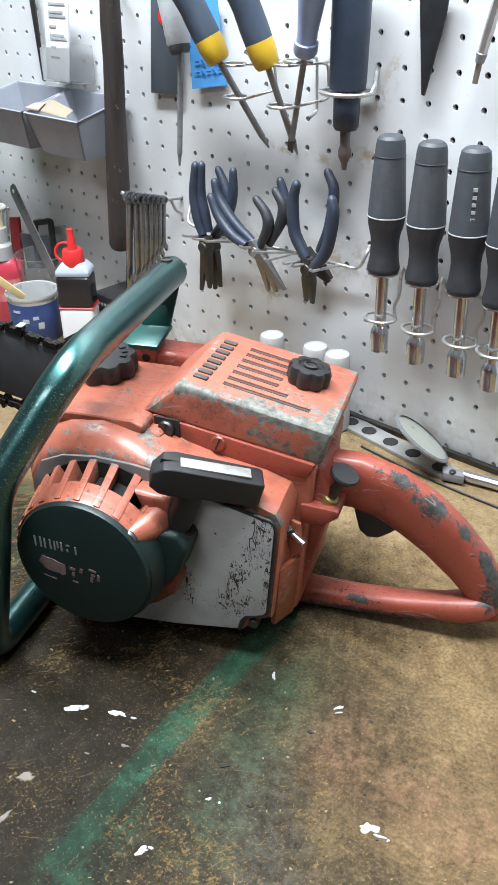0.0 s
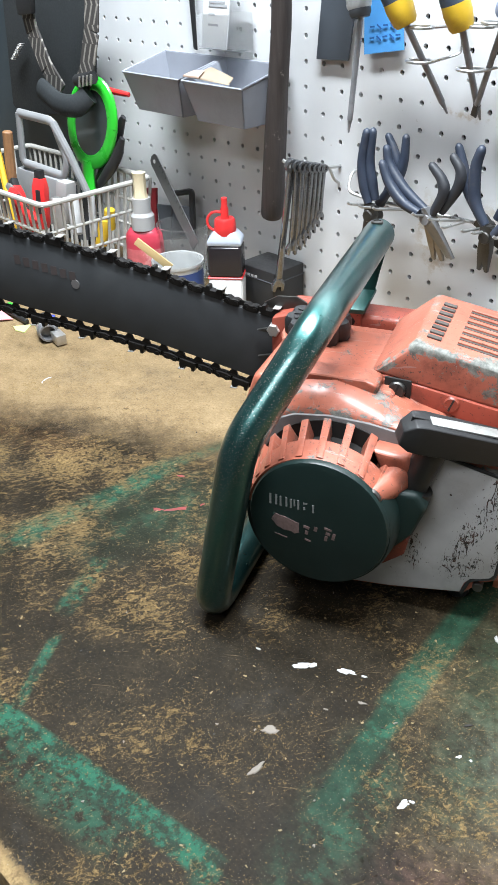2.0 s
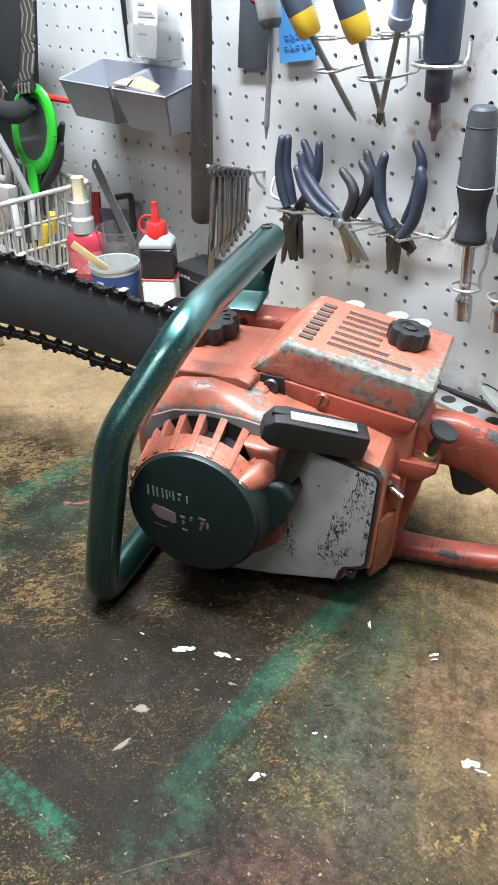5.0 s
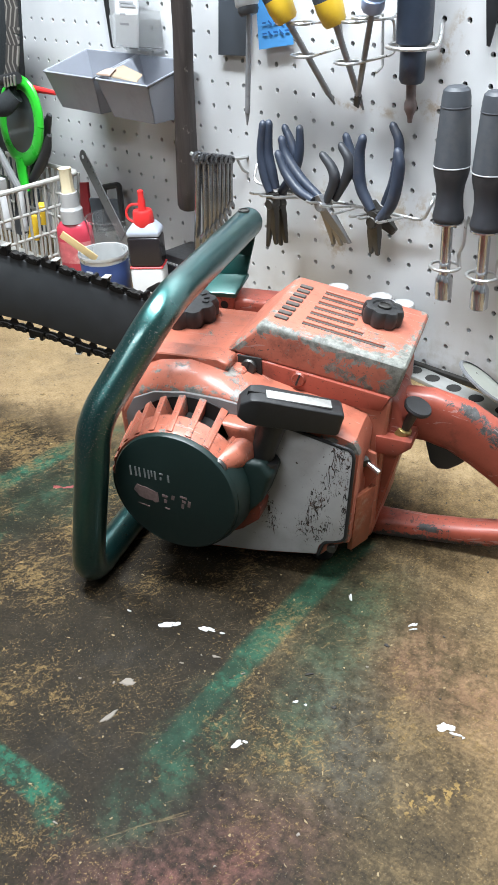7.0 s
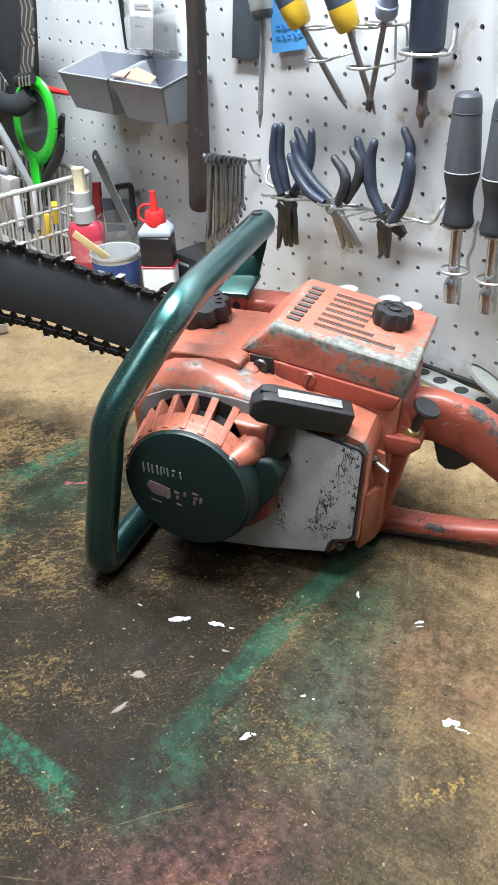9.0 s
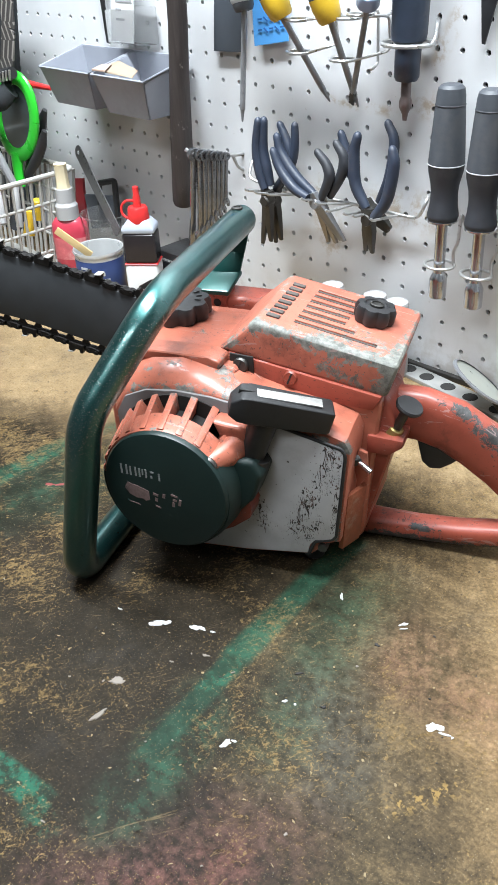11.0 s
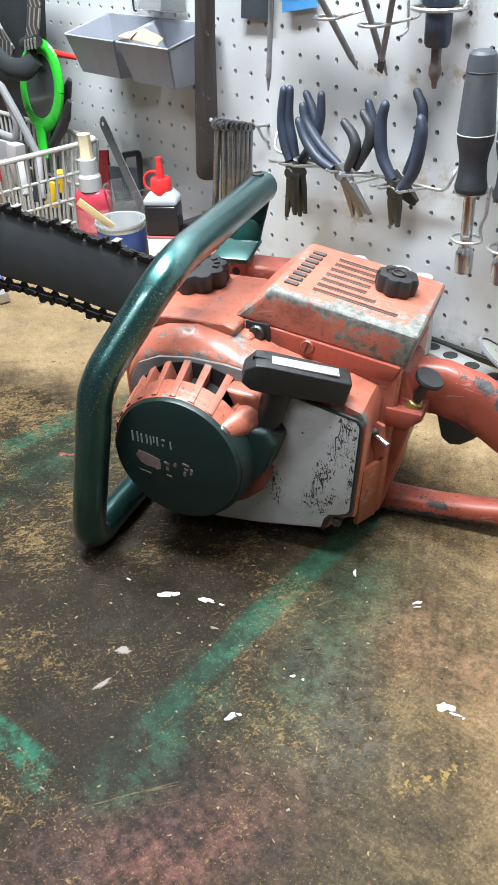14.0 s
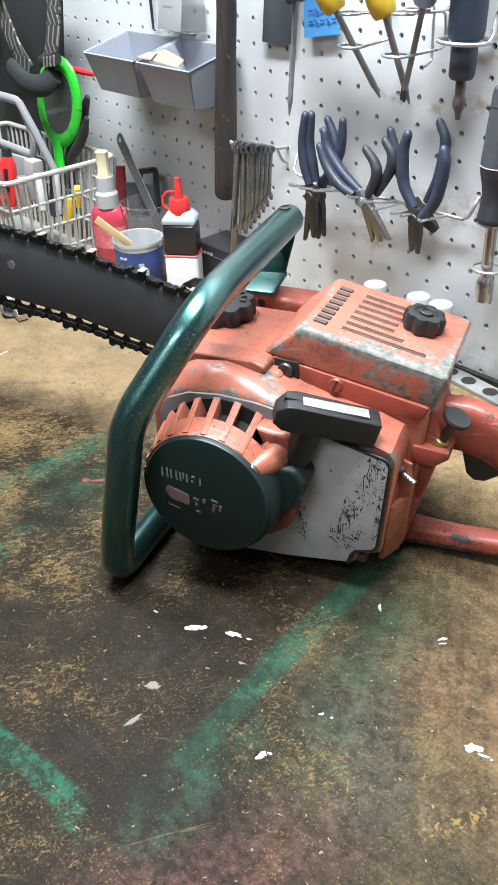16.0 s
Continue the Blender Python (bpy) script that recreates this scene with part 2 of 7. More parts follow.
def bench_paint():
    k = Mat("worn_painted_bench_wood", 0.5)
    k.set("Specular IOR Level", 0.09)
    x, y, z = k.xyz()
    n2, n6, n14, n30 = k.noise(2.6, 4), k.noise(7, 5), k.noise(14, 6, 0.65), k.noise(26, 9, 0.72)
    n120, n400, n900 = k.noise(110, 9, 0.76), k.noise(420, 5, 0.7), k.noise(900, 3, 0.6)

    def add(*terms):
        """The weighted sum of (socket, weight) pairs."""
        out = None
        for a, w in terms:
            b = k.math("MULTIPLY", a, w)
            out = b if out is None else k.math("ADD", out, b)
        return out

    wob = add((k.math("SUBTRACT", n6, 0.5), 0.9), (k.math("SUBTRACT", n30, 0.5), 0.8), (k.math("SUBTRACT", n120, 0.5), 0.5))
    tone = add((n14, 0.20), (n30, 0.25), (n120, 0.26), (n400, 0.29))
    # old brown paint in front, thin tan-olive paint towards the near end
    col = k.ramp(tone, (0.40, (0.0050, 0.0037, 0.0022)), (0.5, (0.0155, 0.0115, 0.0071)), (0.60, (0.040, 0.0300, 0.0188)))
    end = k.math("ADD", add((x, 1.9), (y, 1.55), (wob, 0.30)), 0.205)
    olive = k.ramp(tone, (0.41, (0.0150, 0.0108, 0.0064)), (0.5, (0.047, 0.0345, 0.0190)), (0.59, (0.112, 0.080, 0.043)))
    col = k.mix(k.step(end, -0.20, 0.11), col, olive)
    tan = k.ramp(tone, (0.40, (0.062, 0.041, 0.019)), (0.5, (0.155, 0.103, 0.051)), (0.60, (0.28, 0.190, 0.098)))
    col = k.mix(k.math("MULTIPLY", k.step(end, 0.03, 0.38), 0.92), col, tan)
    # worn bare wood behind the saw
    wood = k.math("ADD", add((y, 1.0), (x, -0.46), (wob, 0.10)), 0.238)
    bare = k.ramp(tone, (0.38, (0.108, 0.071, 0.035)), (0.5, (0.220, 0.153, 0.082)), (0.62, (0.335, 0.245, 0.140)))
    col = k.mix(k.math("MULTIPLY", k.step(wood, -0.035, 0.055), 0.94), col, bare)
    # pink and rust-red stains
    for p, q, r, amt, c0, c1 in (((0.235, -0.345, 0), (0.33, -0.345, 0), 0.055, 0.42, (0.10, 0.048, 0.030), (0.235, 0.125, 0.080)), ((0.215, -0.60, 0), (0.262, -0.50, 0), 0.060, 0.62, (0.028, 0.013, 0.011), (0.095, 0.050, 0.042)), ((0.222, -0.405, 0), (0.268, -0.445, 0), 0.046, 0.62, (0.024, 0.024, 0.020), (0.078, 0.073, 0.058)), ((0.235, -0.575, 0), (0.262, -0.535, 0), 0.034, 0.55, (0.045, 0.014, 0.011), (0.16, 0.068, 0.055)), ((-0.36, -0.41, 0), (-0.26, -0.385, 0), 0.045, 0.5, (0.045, 0.024, 0.012), (0.115, 0.062, 0.030))):
        st = k.math("MULTIPLY", k.near(p, q, r), k.step(add((n14, 0.5), (n120, 0.5)), 0.38, 0.56))
        col = k.mix(k.math("MULTIPLY", st, amt), col, k.ramp(n120, (0.40, c0), (0.62, c1)))
    # cool grey scuffs
    scuff = k.math("MULTIPLY", k.step(k.noise(9, 7, 0.7, dist=0.4), 0.54, 0.70), 0.26)
    col = k.mix(scuff, col, k.ramp(n120, (0.4, (0.016, 0.0155, 0.0145)), (0.6, (0.055, 0.052, 0.047))))
    # green paint lines: ends, width, softness, strength, how much is left unbroken
    torn = k.step(add((n30, 0.35), (n120, 0.65)), 0.45, 0.53)
    thick = k.step(add((n6, 0.55), (n30, 0.45)), 0.36, 0.54)
    bands = ((0.137, -0.27, 0.158, -0.425, 0.021, 0.0035, 0.66, 1.0), (0.158, -0.42, 0.176, -0.515, 0.017, 0.0035, 0.78, 0.6), (0.172, -0.46, 0.196, -0.56, 0.036, 0.015, 0.55, 0.15),
             (0.178, -0.30, 0.207, -0.40, 0.046, 0.024, 0.42, 0.6), (0.203, -0.39, 0.232, -0.47, 0.040, 0.020, 0.30, 0.4),
             (-0.05, -0.604, 0.158, -0.574, 0.017, 0.0022, 0.95, 0.30), (-0.02, -0.614, 0.11, -0.600, 0.022, 0.010, 0.55, 0.0), (0.150, -0.576, 0.178, -0.588, 0.016, 0.006, 0.7, 0.0),
             (-0.014, -0.588, -0.048, -0.535, 0.0075, 0.0022, 0.85, 0.2), (-0.066, -0.517, -0.094, -0.462, 0.013, 0.004, 0.85, 0.1), (-0.094, -0.462, -0.125, -0.40, 0.018, 0.007, 0.5, 0.2),
             (-0.146, -0.275, -0.158, -0.345, 0.013, 0.006, 0.6, 0.7), (-0.158, -0.340, -0.156, -0.425, 0.023, 0.006, 0.8, 0.65), (-0.156, -0.42, -0.168, -0.51, 0.026, 0.010, 0.6, 0.25),
             (-0.090, -0.33, -0.118, -0.45, 0.070, 0.030, 0.40, 0.45))
    g = None
    for x0, y0, x1, y1, w, so, amt, floor_amt in bands:
        keep = k.math("MAXIMUM", k.math("MULTIPLY", torn, thick), k.math("MULTIPLY", k.math("ADD", k.math("MULTIPLY", n120, 0.6), 0.55), floor_amt))
        b = k.math("MULTIPLY", k.math("MULTIPLY", k.band(x0, y0, x1, y1, w, so), amt), keep)
        g = b if g is None else k.math("MAXIMUM", g, b)
    green = k.ramp(add((n120, 0.5), (n30, 0.5)), (0.38, (0.005, 0.036, 0.021)), (0.62, (0.019, 0.098, 0.060)))
    col = k.mix(g, col, green)
    # flakes worn through to ochre wood: in drifts, drawn out along the strokes
    drift = add((n6, 0.35), (n14, 0.40), (n2, 0.25))
    flake = k.noise(1, 9, 0.82, k.turned(62, 135, 260), 0.9)
    left = k.math("MULTIPLY", k.step(add((x, 1.0), (y, -0.30)), 0.24, 0.02), k.step(wood, 0.05, -0.03))
    wear = k.step(add((flake, 0.66), (drift, 0.50), (left, 0.054)), 0.634, 0.662)
    wear = k.math("MULTIPLY", wear, k.math("SUBTRACT", 1.0, k.math("MULTIPLY", g, 0.7)))
    ochre = k.ramp(n400, (0.33, (0.075, 0.047, 0.017)), (0.67, (0.27, 0.18, 0.078)))
    col = k.mix(k.math("MULTIPLY", wear, 0.60), col, ochre)
    crumb = k.step(add((k.noise(150, 7, 0.72, dist=0.8), 0.75), (n14, 0.30)), 0.622, 0.640)
    col = k.mix(k.math("MULTIPLY", crumb, 0.75), col, ochre)
    pepper = k.noise(520, 4, 0.62)
    col = k.mix(k.math("MULTIPLY", k.step(add((pepper, 0.8), (n14, 0.22)), 0.590, 0.625), 0.6), col, ochre)
    col = k.mix(k.math("MULTIPLY", k.step(add((pepper, 0.8), (n6, 0.22)), 0.415, 0.380), 0.4), col, (0.016, 0.013, 0.010))
    bright = k.math("MULTIPLY", k.near((0.304, -0.440, 0), (0.322, -0.405, 0), 0.010), k.step(k.noise(210, 5, 0.65), 0.52, 0.58))
    col = k.mix(k.math("MULTIPLY", bright, 0.6), col, (0.30, 0.19, 0.060))
    dark = k.step(add((k.noise(150, 9, 0.78), 0.8), (n2, 0.25)), 0.600, 0.645)
    col = k.mix(k.math("MULTIPLY", dark, 0.6), col, (0.015, 0.012, 0.010))
    # bare ragged wood along the front edge
    edge = k.math("MULTIPLY", k.step(add((y, 1.0), (k.math("SUBTRACT", n120, 0.5), 0.03)), -0.642, -0.650), 0.9)
    col = k.mix(edge, col, k.ramp(n120, (0.4, (0.13, 0.085, 0.04)), (0.6, (0.36, 0.25, 0.12))))
    # pale specks and long fine scratches
    spk = k.step(n900, 0.665, 0.70)
    col = k.mix(k.math("MULTIPLY", spk, 0.6), col, (0.33, 0.29, 0.22))
    sc = None
    for deg, th in ((62, 0.672), (38, 0.680), (85, 0.684)):
        s1 = k.step(k.noise(1, 4, 0.6, k.turned(deg, 20, 560), 1.2), th, th + 0.012)
        sc = s1 if sc is None else k.math("MAXIMUM", sc, s1)
    sc = k.math("MULTIPLY", sc, k.step(n30, 0.44, 0.58))
    col = k.mix(k.math("MULTIPLY", sc, 0.35), col, (0.22, 0.155, 0.080))
    k.set("Base Color", col)
    k.set("Roughness", k.ramp(tone, (0.40, 0.42), (0.60, 0.70)))
    h = add((n120, 0.9), (n400, 0.5), (k.math("MAXIMUM", k.math("MAXIMUM", wear, dark), sc), -0.5))
    k.bump(h, 0.5, 0.0011)
    return k.m


M_BENCH = bench_paint()


def board_paint():
    k = Mat("white_pegboard_paint", 0.38)
    n = k.noise(9, 5)
    col = k.ramp(n, (0.3, (0.575, 0.58, 0.595)), (0.7, (0.645, 0.65, 0.66)))
    x, y, z = k.xyz()
    spk = k.step(k.noise(170, 4, 0.6), 0.70, 0.73)
    col = k.mix(k.math("MULTIPLY", spk, 0.55), col, (0.30, 0.25, 0.2))
    # rusty rub marks below the hooks
    rub = None
    for q0, q1, r in (((-0.06, 0, 0.158), (0.01, 0, 0.164), 0.030), ((-0.14, 0, 0.155), (-0.12, 0, 0.110), 0.030), ((-0.012, 0, 0.262), (0.012, 0, 0.262), 0.018), ((-0.125, 0, 0.256), (-0.09, 0, 0.252), 0.006), ((-0.075, 0, 0.254), (-0.045, 0, 0.251), 0.007), ((0.0, 0, 0.30), (0.02, 0, 0.34), 0.012)):
        b = k.near(q0, q1, r)
        rub = b if rub is None else k.math("MAXIMUM", rub, b)
    rub = k.math("MULTIPLY", rub, k.step(k.noise(60, 8, 0.7), 0.46, 0.60))
    col = k.mix(k.math("MULTIPLY", rub, 0.65), col, (0.34, 0.24, 0.13))
    # darker, browner patches towards the foot of the board
    foot_tint = k.math("MULTIPLY", k.step(z, 0.07, 0.0), k.step(k.noise(40, 6, 0.65), 0.42, 0.62))
    col = k.mix(k.math("MULTIPLY", foot_tint, 0.45), col, (0.30, 0.25, 0.19))
    k.set("Base Color", col)
    k.set("Roughness", k.ramp(k.noise(70, 5), (0.3, 0.30), (0.7, 0.46)))
    k.bump(k.noise(300, 4), 0.12, 0.0004)
    return k.m


M_BOARD = board_paint()
# unseen walls: dark colour imitates a dim room, white one bounces light back
M_WALL = plain("darkened_unseen_wall", (0.28, 0.28, 0.27), 0.8, 0, 0.1, 6, 0.1)
M_WHITEWALL = plain("reflecting_white_wall", (0.72, 0.72, 0.71), 0.7, 0, 0.06, 6, 0.1)
M_FLOOR = plain("concrete_floor", (0.22, 0.21, 0.2), 0.8, 0, 0.2, 8, 0.2)
M_SLATE = plain("slate_blue_panel", (0.038, 0.052, 0.062), 0.5, 0, 0.12, 30, 0.05)
M_WOODEDGE = plain("bare_bench_wood", (0.36, 0.25, 0.13), 0.65, 0, 0.25, 40, 0.3, dirt=0.6)


# ---- mesh builders ----
def part(name, bm, material, parent=None, label="", smooth=True, angle=35):
    me = bpy.data.meshes.new(name)
    bmesh.ops.recalc_face_normals(bm, faces=bm.faces)
    bm.to_mesh(me)
    bm.free()
    me.materials.append(material)
    if smooth:
        me.polygons.foreach_set("use_smooth", [True] * len(me.polygons))
        me.set_sharp_from_angle(angle=radians(angle))
    ob = new(name, me)
    if parent is not None:
        ob.parent = parent
    if label:
        ob["label"] = label
    return ob


def thing(name, m, label, category, group=""):
    ob = new(name)
    ob.empty_display_size = 0.02
    ob.matrix_world = m
    return tagged(ob, label, category, group)


def bev(bm, w, seg=2, angle=25):
    es = [e for e in bm.edges if len(e.link_faces) == 2 and e.calc_face_angle(0) > radians(angle)]
    if w > 0 and es:
        bmesh.ops.bevel(bm, geom=es, offset=w, segments=seg, profile=0.6, affect="EDGES", clamp_overlap=True)
    return bm


def box(x0, x1, y0, y1, z0, z1, w=0.0, seg=2, bm=None, m=None):
    b = bmesh.new()
    bmesh.ops.create_cube(b, size=1, matrix=Matrix.Translation(((x0 + x1) / 2, (y0 + y1) / 2, (z0 + z1) / 2)) @ Matrix.Diagonal((x1 - x0, y1 - y0, z1 - z0, 1)))
    bev(b, w, seg)
    if m is not None:
        b.transform(m)
    return join(bm, b)


def join(bm, b):
    if bm is None:
        return b
    me = bpy.data.meshes.new("tmp")
    b.to_mesh(me)
    b.free()
    bm.from_mesh(me)
    bpy.data.meshes.remove(me)
    return bm


def hull(points, w=0.0, seg=2, bm=None):
    b = bmesh.new()
    for p in points:
        b.verts.new(p)
    bmesh.ops.convex_hull(b, input=b.verts)
    bmesh.ops.dissolve_limit(b, angle_limit=radians(4), verts=b.verts, edges=b.edges)
    bev(b, w, seg)
    return join(bm, b)


def prism(poly, lo, hi, place, w=0.0, seg=2, bm=None):
    """poly of (a, b) drawn out from lo to hi; place(a, b, c) gives the point."""
    b = bmesh.new()
    v0 = [b.verts.new(place(p, q, lo)) for p, q in poly]
    v1 = [b.verts.new(place(p, q, hi)) for p, q in poly]
    n = len(poly)
    b.faces.new(v0), b.faces.new(v1[::-1])
    for i in range(n):
        b.faces.new((v0[i], v1[i], v1[(i + 1) % n], v0[(i + 1) % n]))
    bmesh.ops.recalc_face_normals(b, faces=b.faces)
    bev(b, w, seg)
    return join(bm, b)


def lathe(profile, seg=32, m=None, bm=None, wobble=None):
    """(radius, height) pairs turned about z; wobble(angle, r) may change the radius."""
    b = bmesh.new()
    rings = []
    for r, h in profile:
        if r <= 1e-6:
            rings.append([b.verts.new((0, 0, h))])
        else:
            ring = []
            for i in range(seg):
                a = 2 * math.pi * i / seg
                q = wobble(a, r, h) if wobble else r
                ring.append(b.verts.new((q * math.cos(a), q * math.sin(a), h)))
            rings.append(ring)
    for p, q in zip(rings, rings[1:]):
        for i in range(seg):
            j = (i + 1) % seg
            if len(p) == 1 and len(q) == 1:
                continue
            if len(p) == 1:
                b.faces.new((p[0], q[i], q[j]))
            elif len(q) == 1:
                b.faces.new((p[i], p[j], q[0]))
            else:
                b.faces.new((p[i], p[j], q[j], q[i]))
    if m is not None:
        b.transform(m)
    return join(bm, b)


def along(p, q):
    """The pose at p whose z axis points to q."""
    p, q = Vector(p), Vector(q)
    return Matrix.Translation(p) @ (q - p).to_track_quat("Z", "Y").to_matrix().to_4x4()


def rod(p, q, r0, r1=None, seg=16, bm=None, cap=0.0):
    r1 = r0 if r1 is None else r1
    ln = (Vector(q) - Vector(p)).length
    c = cap or min(r0, r1) * 0.15
    return lathe([(0, 0), (r0 - c, 0), (r0, c), (r1, ln - c), (r1 - c, ln), (0, ln)], seg, along(p, q), bm)


def rounded(points, radius, n=7):
    """The polyline with its corners rounded."""
    pts = [Vector(p) for p in points]
    out = [pts[0]]
    for a, b, c in zip(pts, pts[1:], pts[2:]):
        d0, d1 = (a - b), (c - b)
        r = min(radius, d0.length * 0.49, d1.length * 0.49)
        s, e = b + d0.normalized() * r, b + d1.normalized() * r
        for i in range(n + 1):
            t = i / n
            out.append((1 - t) ** 2 * s + 2 * t * (1 - t) * b + t * t * e)
    out.append(pts[-1])
    return out


def sweep(points, radii, seg=14, bm=None, flat=1.0, side=None, square=1.0):
    """A tube along points; radii one number or one a point. flat scales the section across side, square below 1 boxes it."""
    sgn = lambda q: math.copysign(abs(q) ** square, q)
    b = bmesh.new()
    pts = [Vector(p) for p in points]
    rs = radii if isinstance(radii, (list, tuple)) else [radii] * len(pts)
    rings, ref = [], None
    for i, p in enumerate(pts):
        d = (pts[min(i + 1, len(pts) - 1)] - pts[max(i - 1, 0)]).normalized()
        if side is not None:
            x = Vector(side)
        elif ref is None:
            x = d.orthogonal()
        else:
            x = ref
        x = (x - d * x.dot(d)).normalized()
        ref = x
        y = d.cross(x)
        fl = flat[i] if isinstance(flat, (list, tuple)) else flat
        rings.append([b.verts.new(p + rs[i] * (fl * sgn(math.cos(a)) * x + sgn(math.sin(a)) * y)) for a in [2 * math.pi * j / seg for j in range(seg)]])
    for p, q in zip(rings, rings[1:]):
        for i in range(seg):
            j = (i + 1) % seg
            b.faces.new((p[i], p[j], q[j], q[i]))
    b.faces.new(rings[0][::-1]), b.faces.new(rings[-1])
    return join(bm, b)


# ---- the place ----
def slab(name, x0, x1, y0, y1, z0, z1, material, label, w=0.0, category=""):
    return tagged(part(name, box(x0, x1, y0, y1, z0, z1, w), material), label, category or name.split("_")[0], kind="structure")


slab("floor", -2.4, 2.4, -3.4, 0.22, -0.98, -0.90, M_FLOOR, "grey concrete workshop floor under the bench")
# unseen, added as a white reflector for the handlebar's highlights
slab("wall_north", -2.4, 2.4, 0.12, 0.22, -0.90, 2.3, M_WHITEWALL, "unseen wall behind the pegboard, whitened to brighten reflections")
# unseen walls and ceiling, coloured dark to cut fill light and reflections
slab("wall_south", -2.4, 2.4, -3.4, -3.3, -0.90, 2.3, M_WALL, "unseen far wall, darkened to keep the workshop dim")
slab("wall_west", -2.4, -2.3, -3.3, 0.12, -0.90, 2.3, M_WALL, "unseen side wall, darkened to keep the workshop dim")
slab("wall_east", 2.3, 2.4, -3.3, 0.12, -0.90, 2.3, M_WALL, "unseen side wall, darkened to keep the workshop dim")
slab("ceiling", -2.4, 2.4, -3.4, 0.22, 2.3, 2.4, M_WALL, "unseen ceiling, darkened to keep the workshop dim")

PITCH = 0.0254
C0, C1, R0, R1 = -29, 24, -15, 12


def pegboard():
    verts, faces = [], []
    hr, th = 0.0026, 0.0048
    n = 10
    for c in range(C0, C1 + 1):
        for r in range(R0, R1 + 2):
            cx, cz = c * PITCH, 0.336 - r * PITCH
            h = PITCH / 2
            lo = max(-h, 0.0 - cz + 0.0005)
            base = len(verts)
            corner = [(-h, lo), (h, lo), (h, h), (-h, h)]
            sq = []
            for i in range(n):
                a = 2 * math.pi * (i + 0.5) / n - math.pi / 2
                dx, dz = math.cos(a), math.sin(a)
                k = min(h / abs(dx) if abs(dx) > 1e-9 else 9, (h if dz > 0 else -lo) / abs(dz) if abs(dz) > 1e-9 else 9)
                sq.append((dx * k, dz * k))
            for x, z in sq:
                verts.append((cx + x, 0, cz + z))
            for i in range(n):
                a = 2 * math.pi * (i + 0.5) / n - math.pi / 2
                verts.append((cx + hr * math.cos(a), 0.0, cz + max(hr * math.sin(a), lo)))
            for i in range(n):
                a = 2 * math.pi * (i + 0.5) / n - math.pi / 2
                verts.append((cx + hr * math.cos(a), th, cz + max(hr * math.sin(a), lo)))
            for x, z in corner:
                verts.append((cx + x, 0, cz + z))
            cb = base + 3 * n
            for i in range(n):
                j = (i + 1) % n
                A, B = sq[i], sq[j]
                f = [base + i]
                for ci, (qx, qz) in enumerate(corner):
                    ang = math.atan2(qz, qx)
                    a0, a1 = math.atan2(A[1], A[0]), math.atan2(B[1], B[0])
                    if a1 < a0:
                        a1 += 2 * math.pi
                    for s in (0, 2 * math.pi):
                        if a0 + 1e-6 < ang + s < a1 - 1e-6:
                            f.append(cb + ci)
                            break
                f += [base + j, base + n + j, base + n + i]
                faces.append(f)
                faces.append((base + n + i, base + n + j, base + 2 * n + j, base + 2 * n + i))
    me = bpy.data.meshes.new("pegboard")
    me.from_pydata(verts, [], faces)
    me.materials.append(M_BOARD)
    ob = new("pegboard", me)
    return tagged(ob, "white painted pegboard with rows of round holes, scuffed and rusty under hooks", "pegboard", kind="structure")


pegboard()
# added black sheet, paints the shade seen through the pegboard holes
slab("backing_panel", -0.76, 0.66, 0.016, 0.03, 0.0, 0.74, M_BLACKGAP, "added black sheet that darkens the pegboard's holes", category="panel")


def workbench():
    ob = thing("workbench", pose(0, 0, 0), "wooden workbench with worn brown and green painted top", "workbench")
    bm = box(-1.5, 1.4, -0.655, 0.0, -0.045, 0.0, 0.004, 2)
    part("benchtop", bm, M_BENCH, ob, "scratched top with worn brown paint, bare wood and green lines")
    bm = box(-1.49, 1.39, -0.650, -0.615, -0.16, -0.047, 0.004)
    part("apron", bm, M_WOODEDGE, ob)
    for x in (-1.4, 0.0, 1.3):
        for y in (-0.57, -0.08):
            part("leg", box(x - 0.045, x + 0.045, y - 0.045, y + 0.045, -0.9, -0.047, 0.004), M_WOODEDGE, ob)
    return ob


workbench()

# ---- the chainsaw ----
SAW = pose(0, 0, 0, 0, 0, 24) @ pose(-0.06, -0.30, 0)


def L(u, v, w):
    """Saw millimetres (back, to the starter side, up) to the saw's own metres."""
    return Vector(((u + 60) / 1000, (300 - v) / 1000, w / 1000))


def side(a, b, c):
    return L(a, c, b)


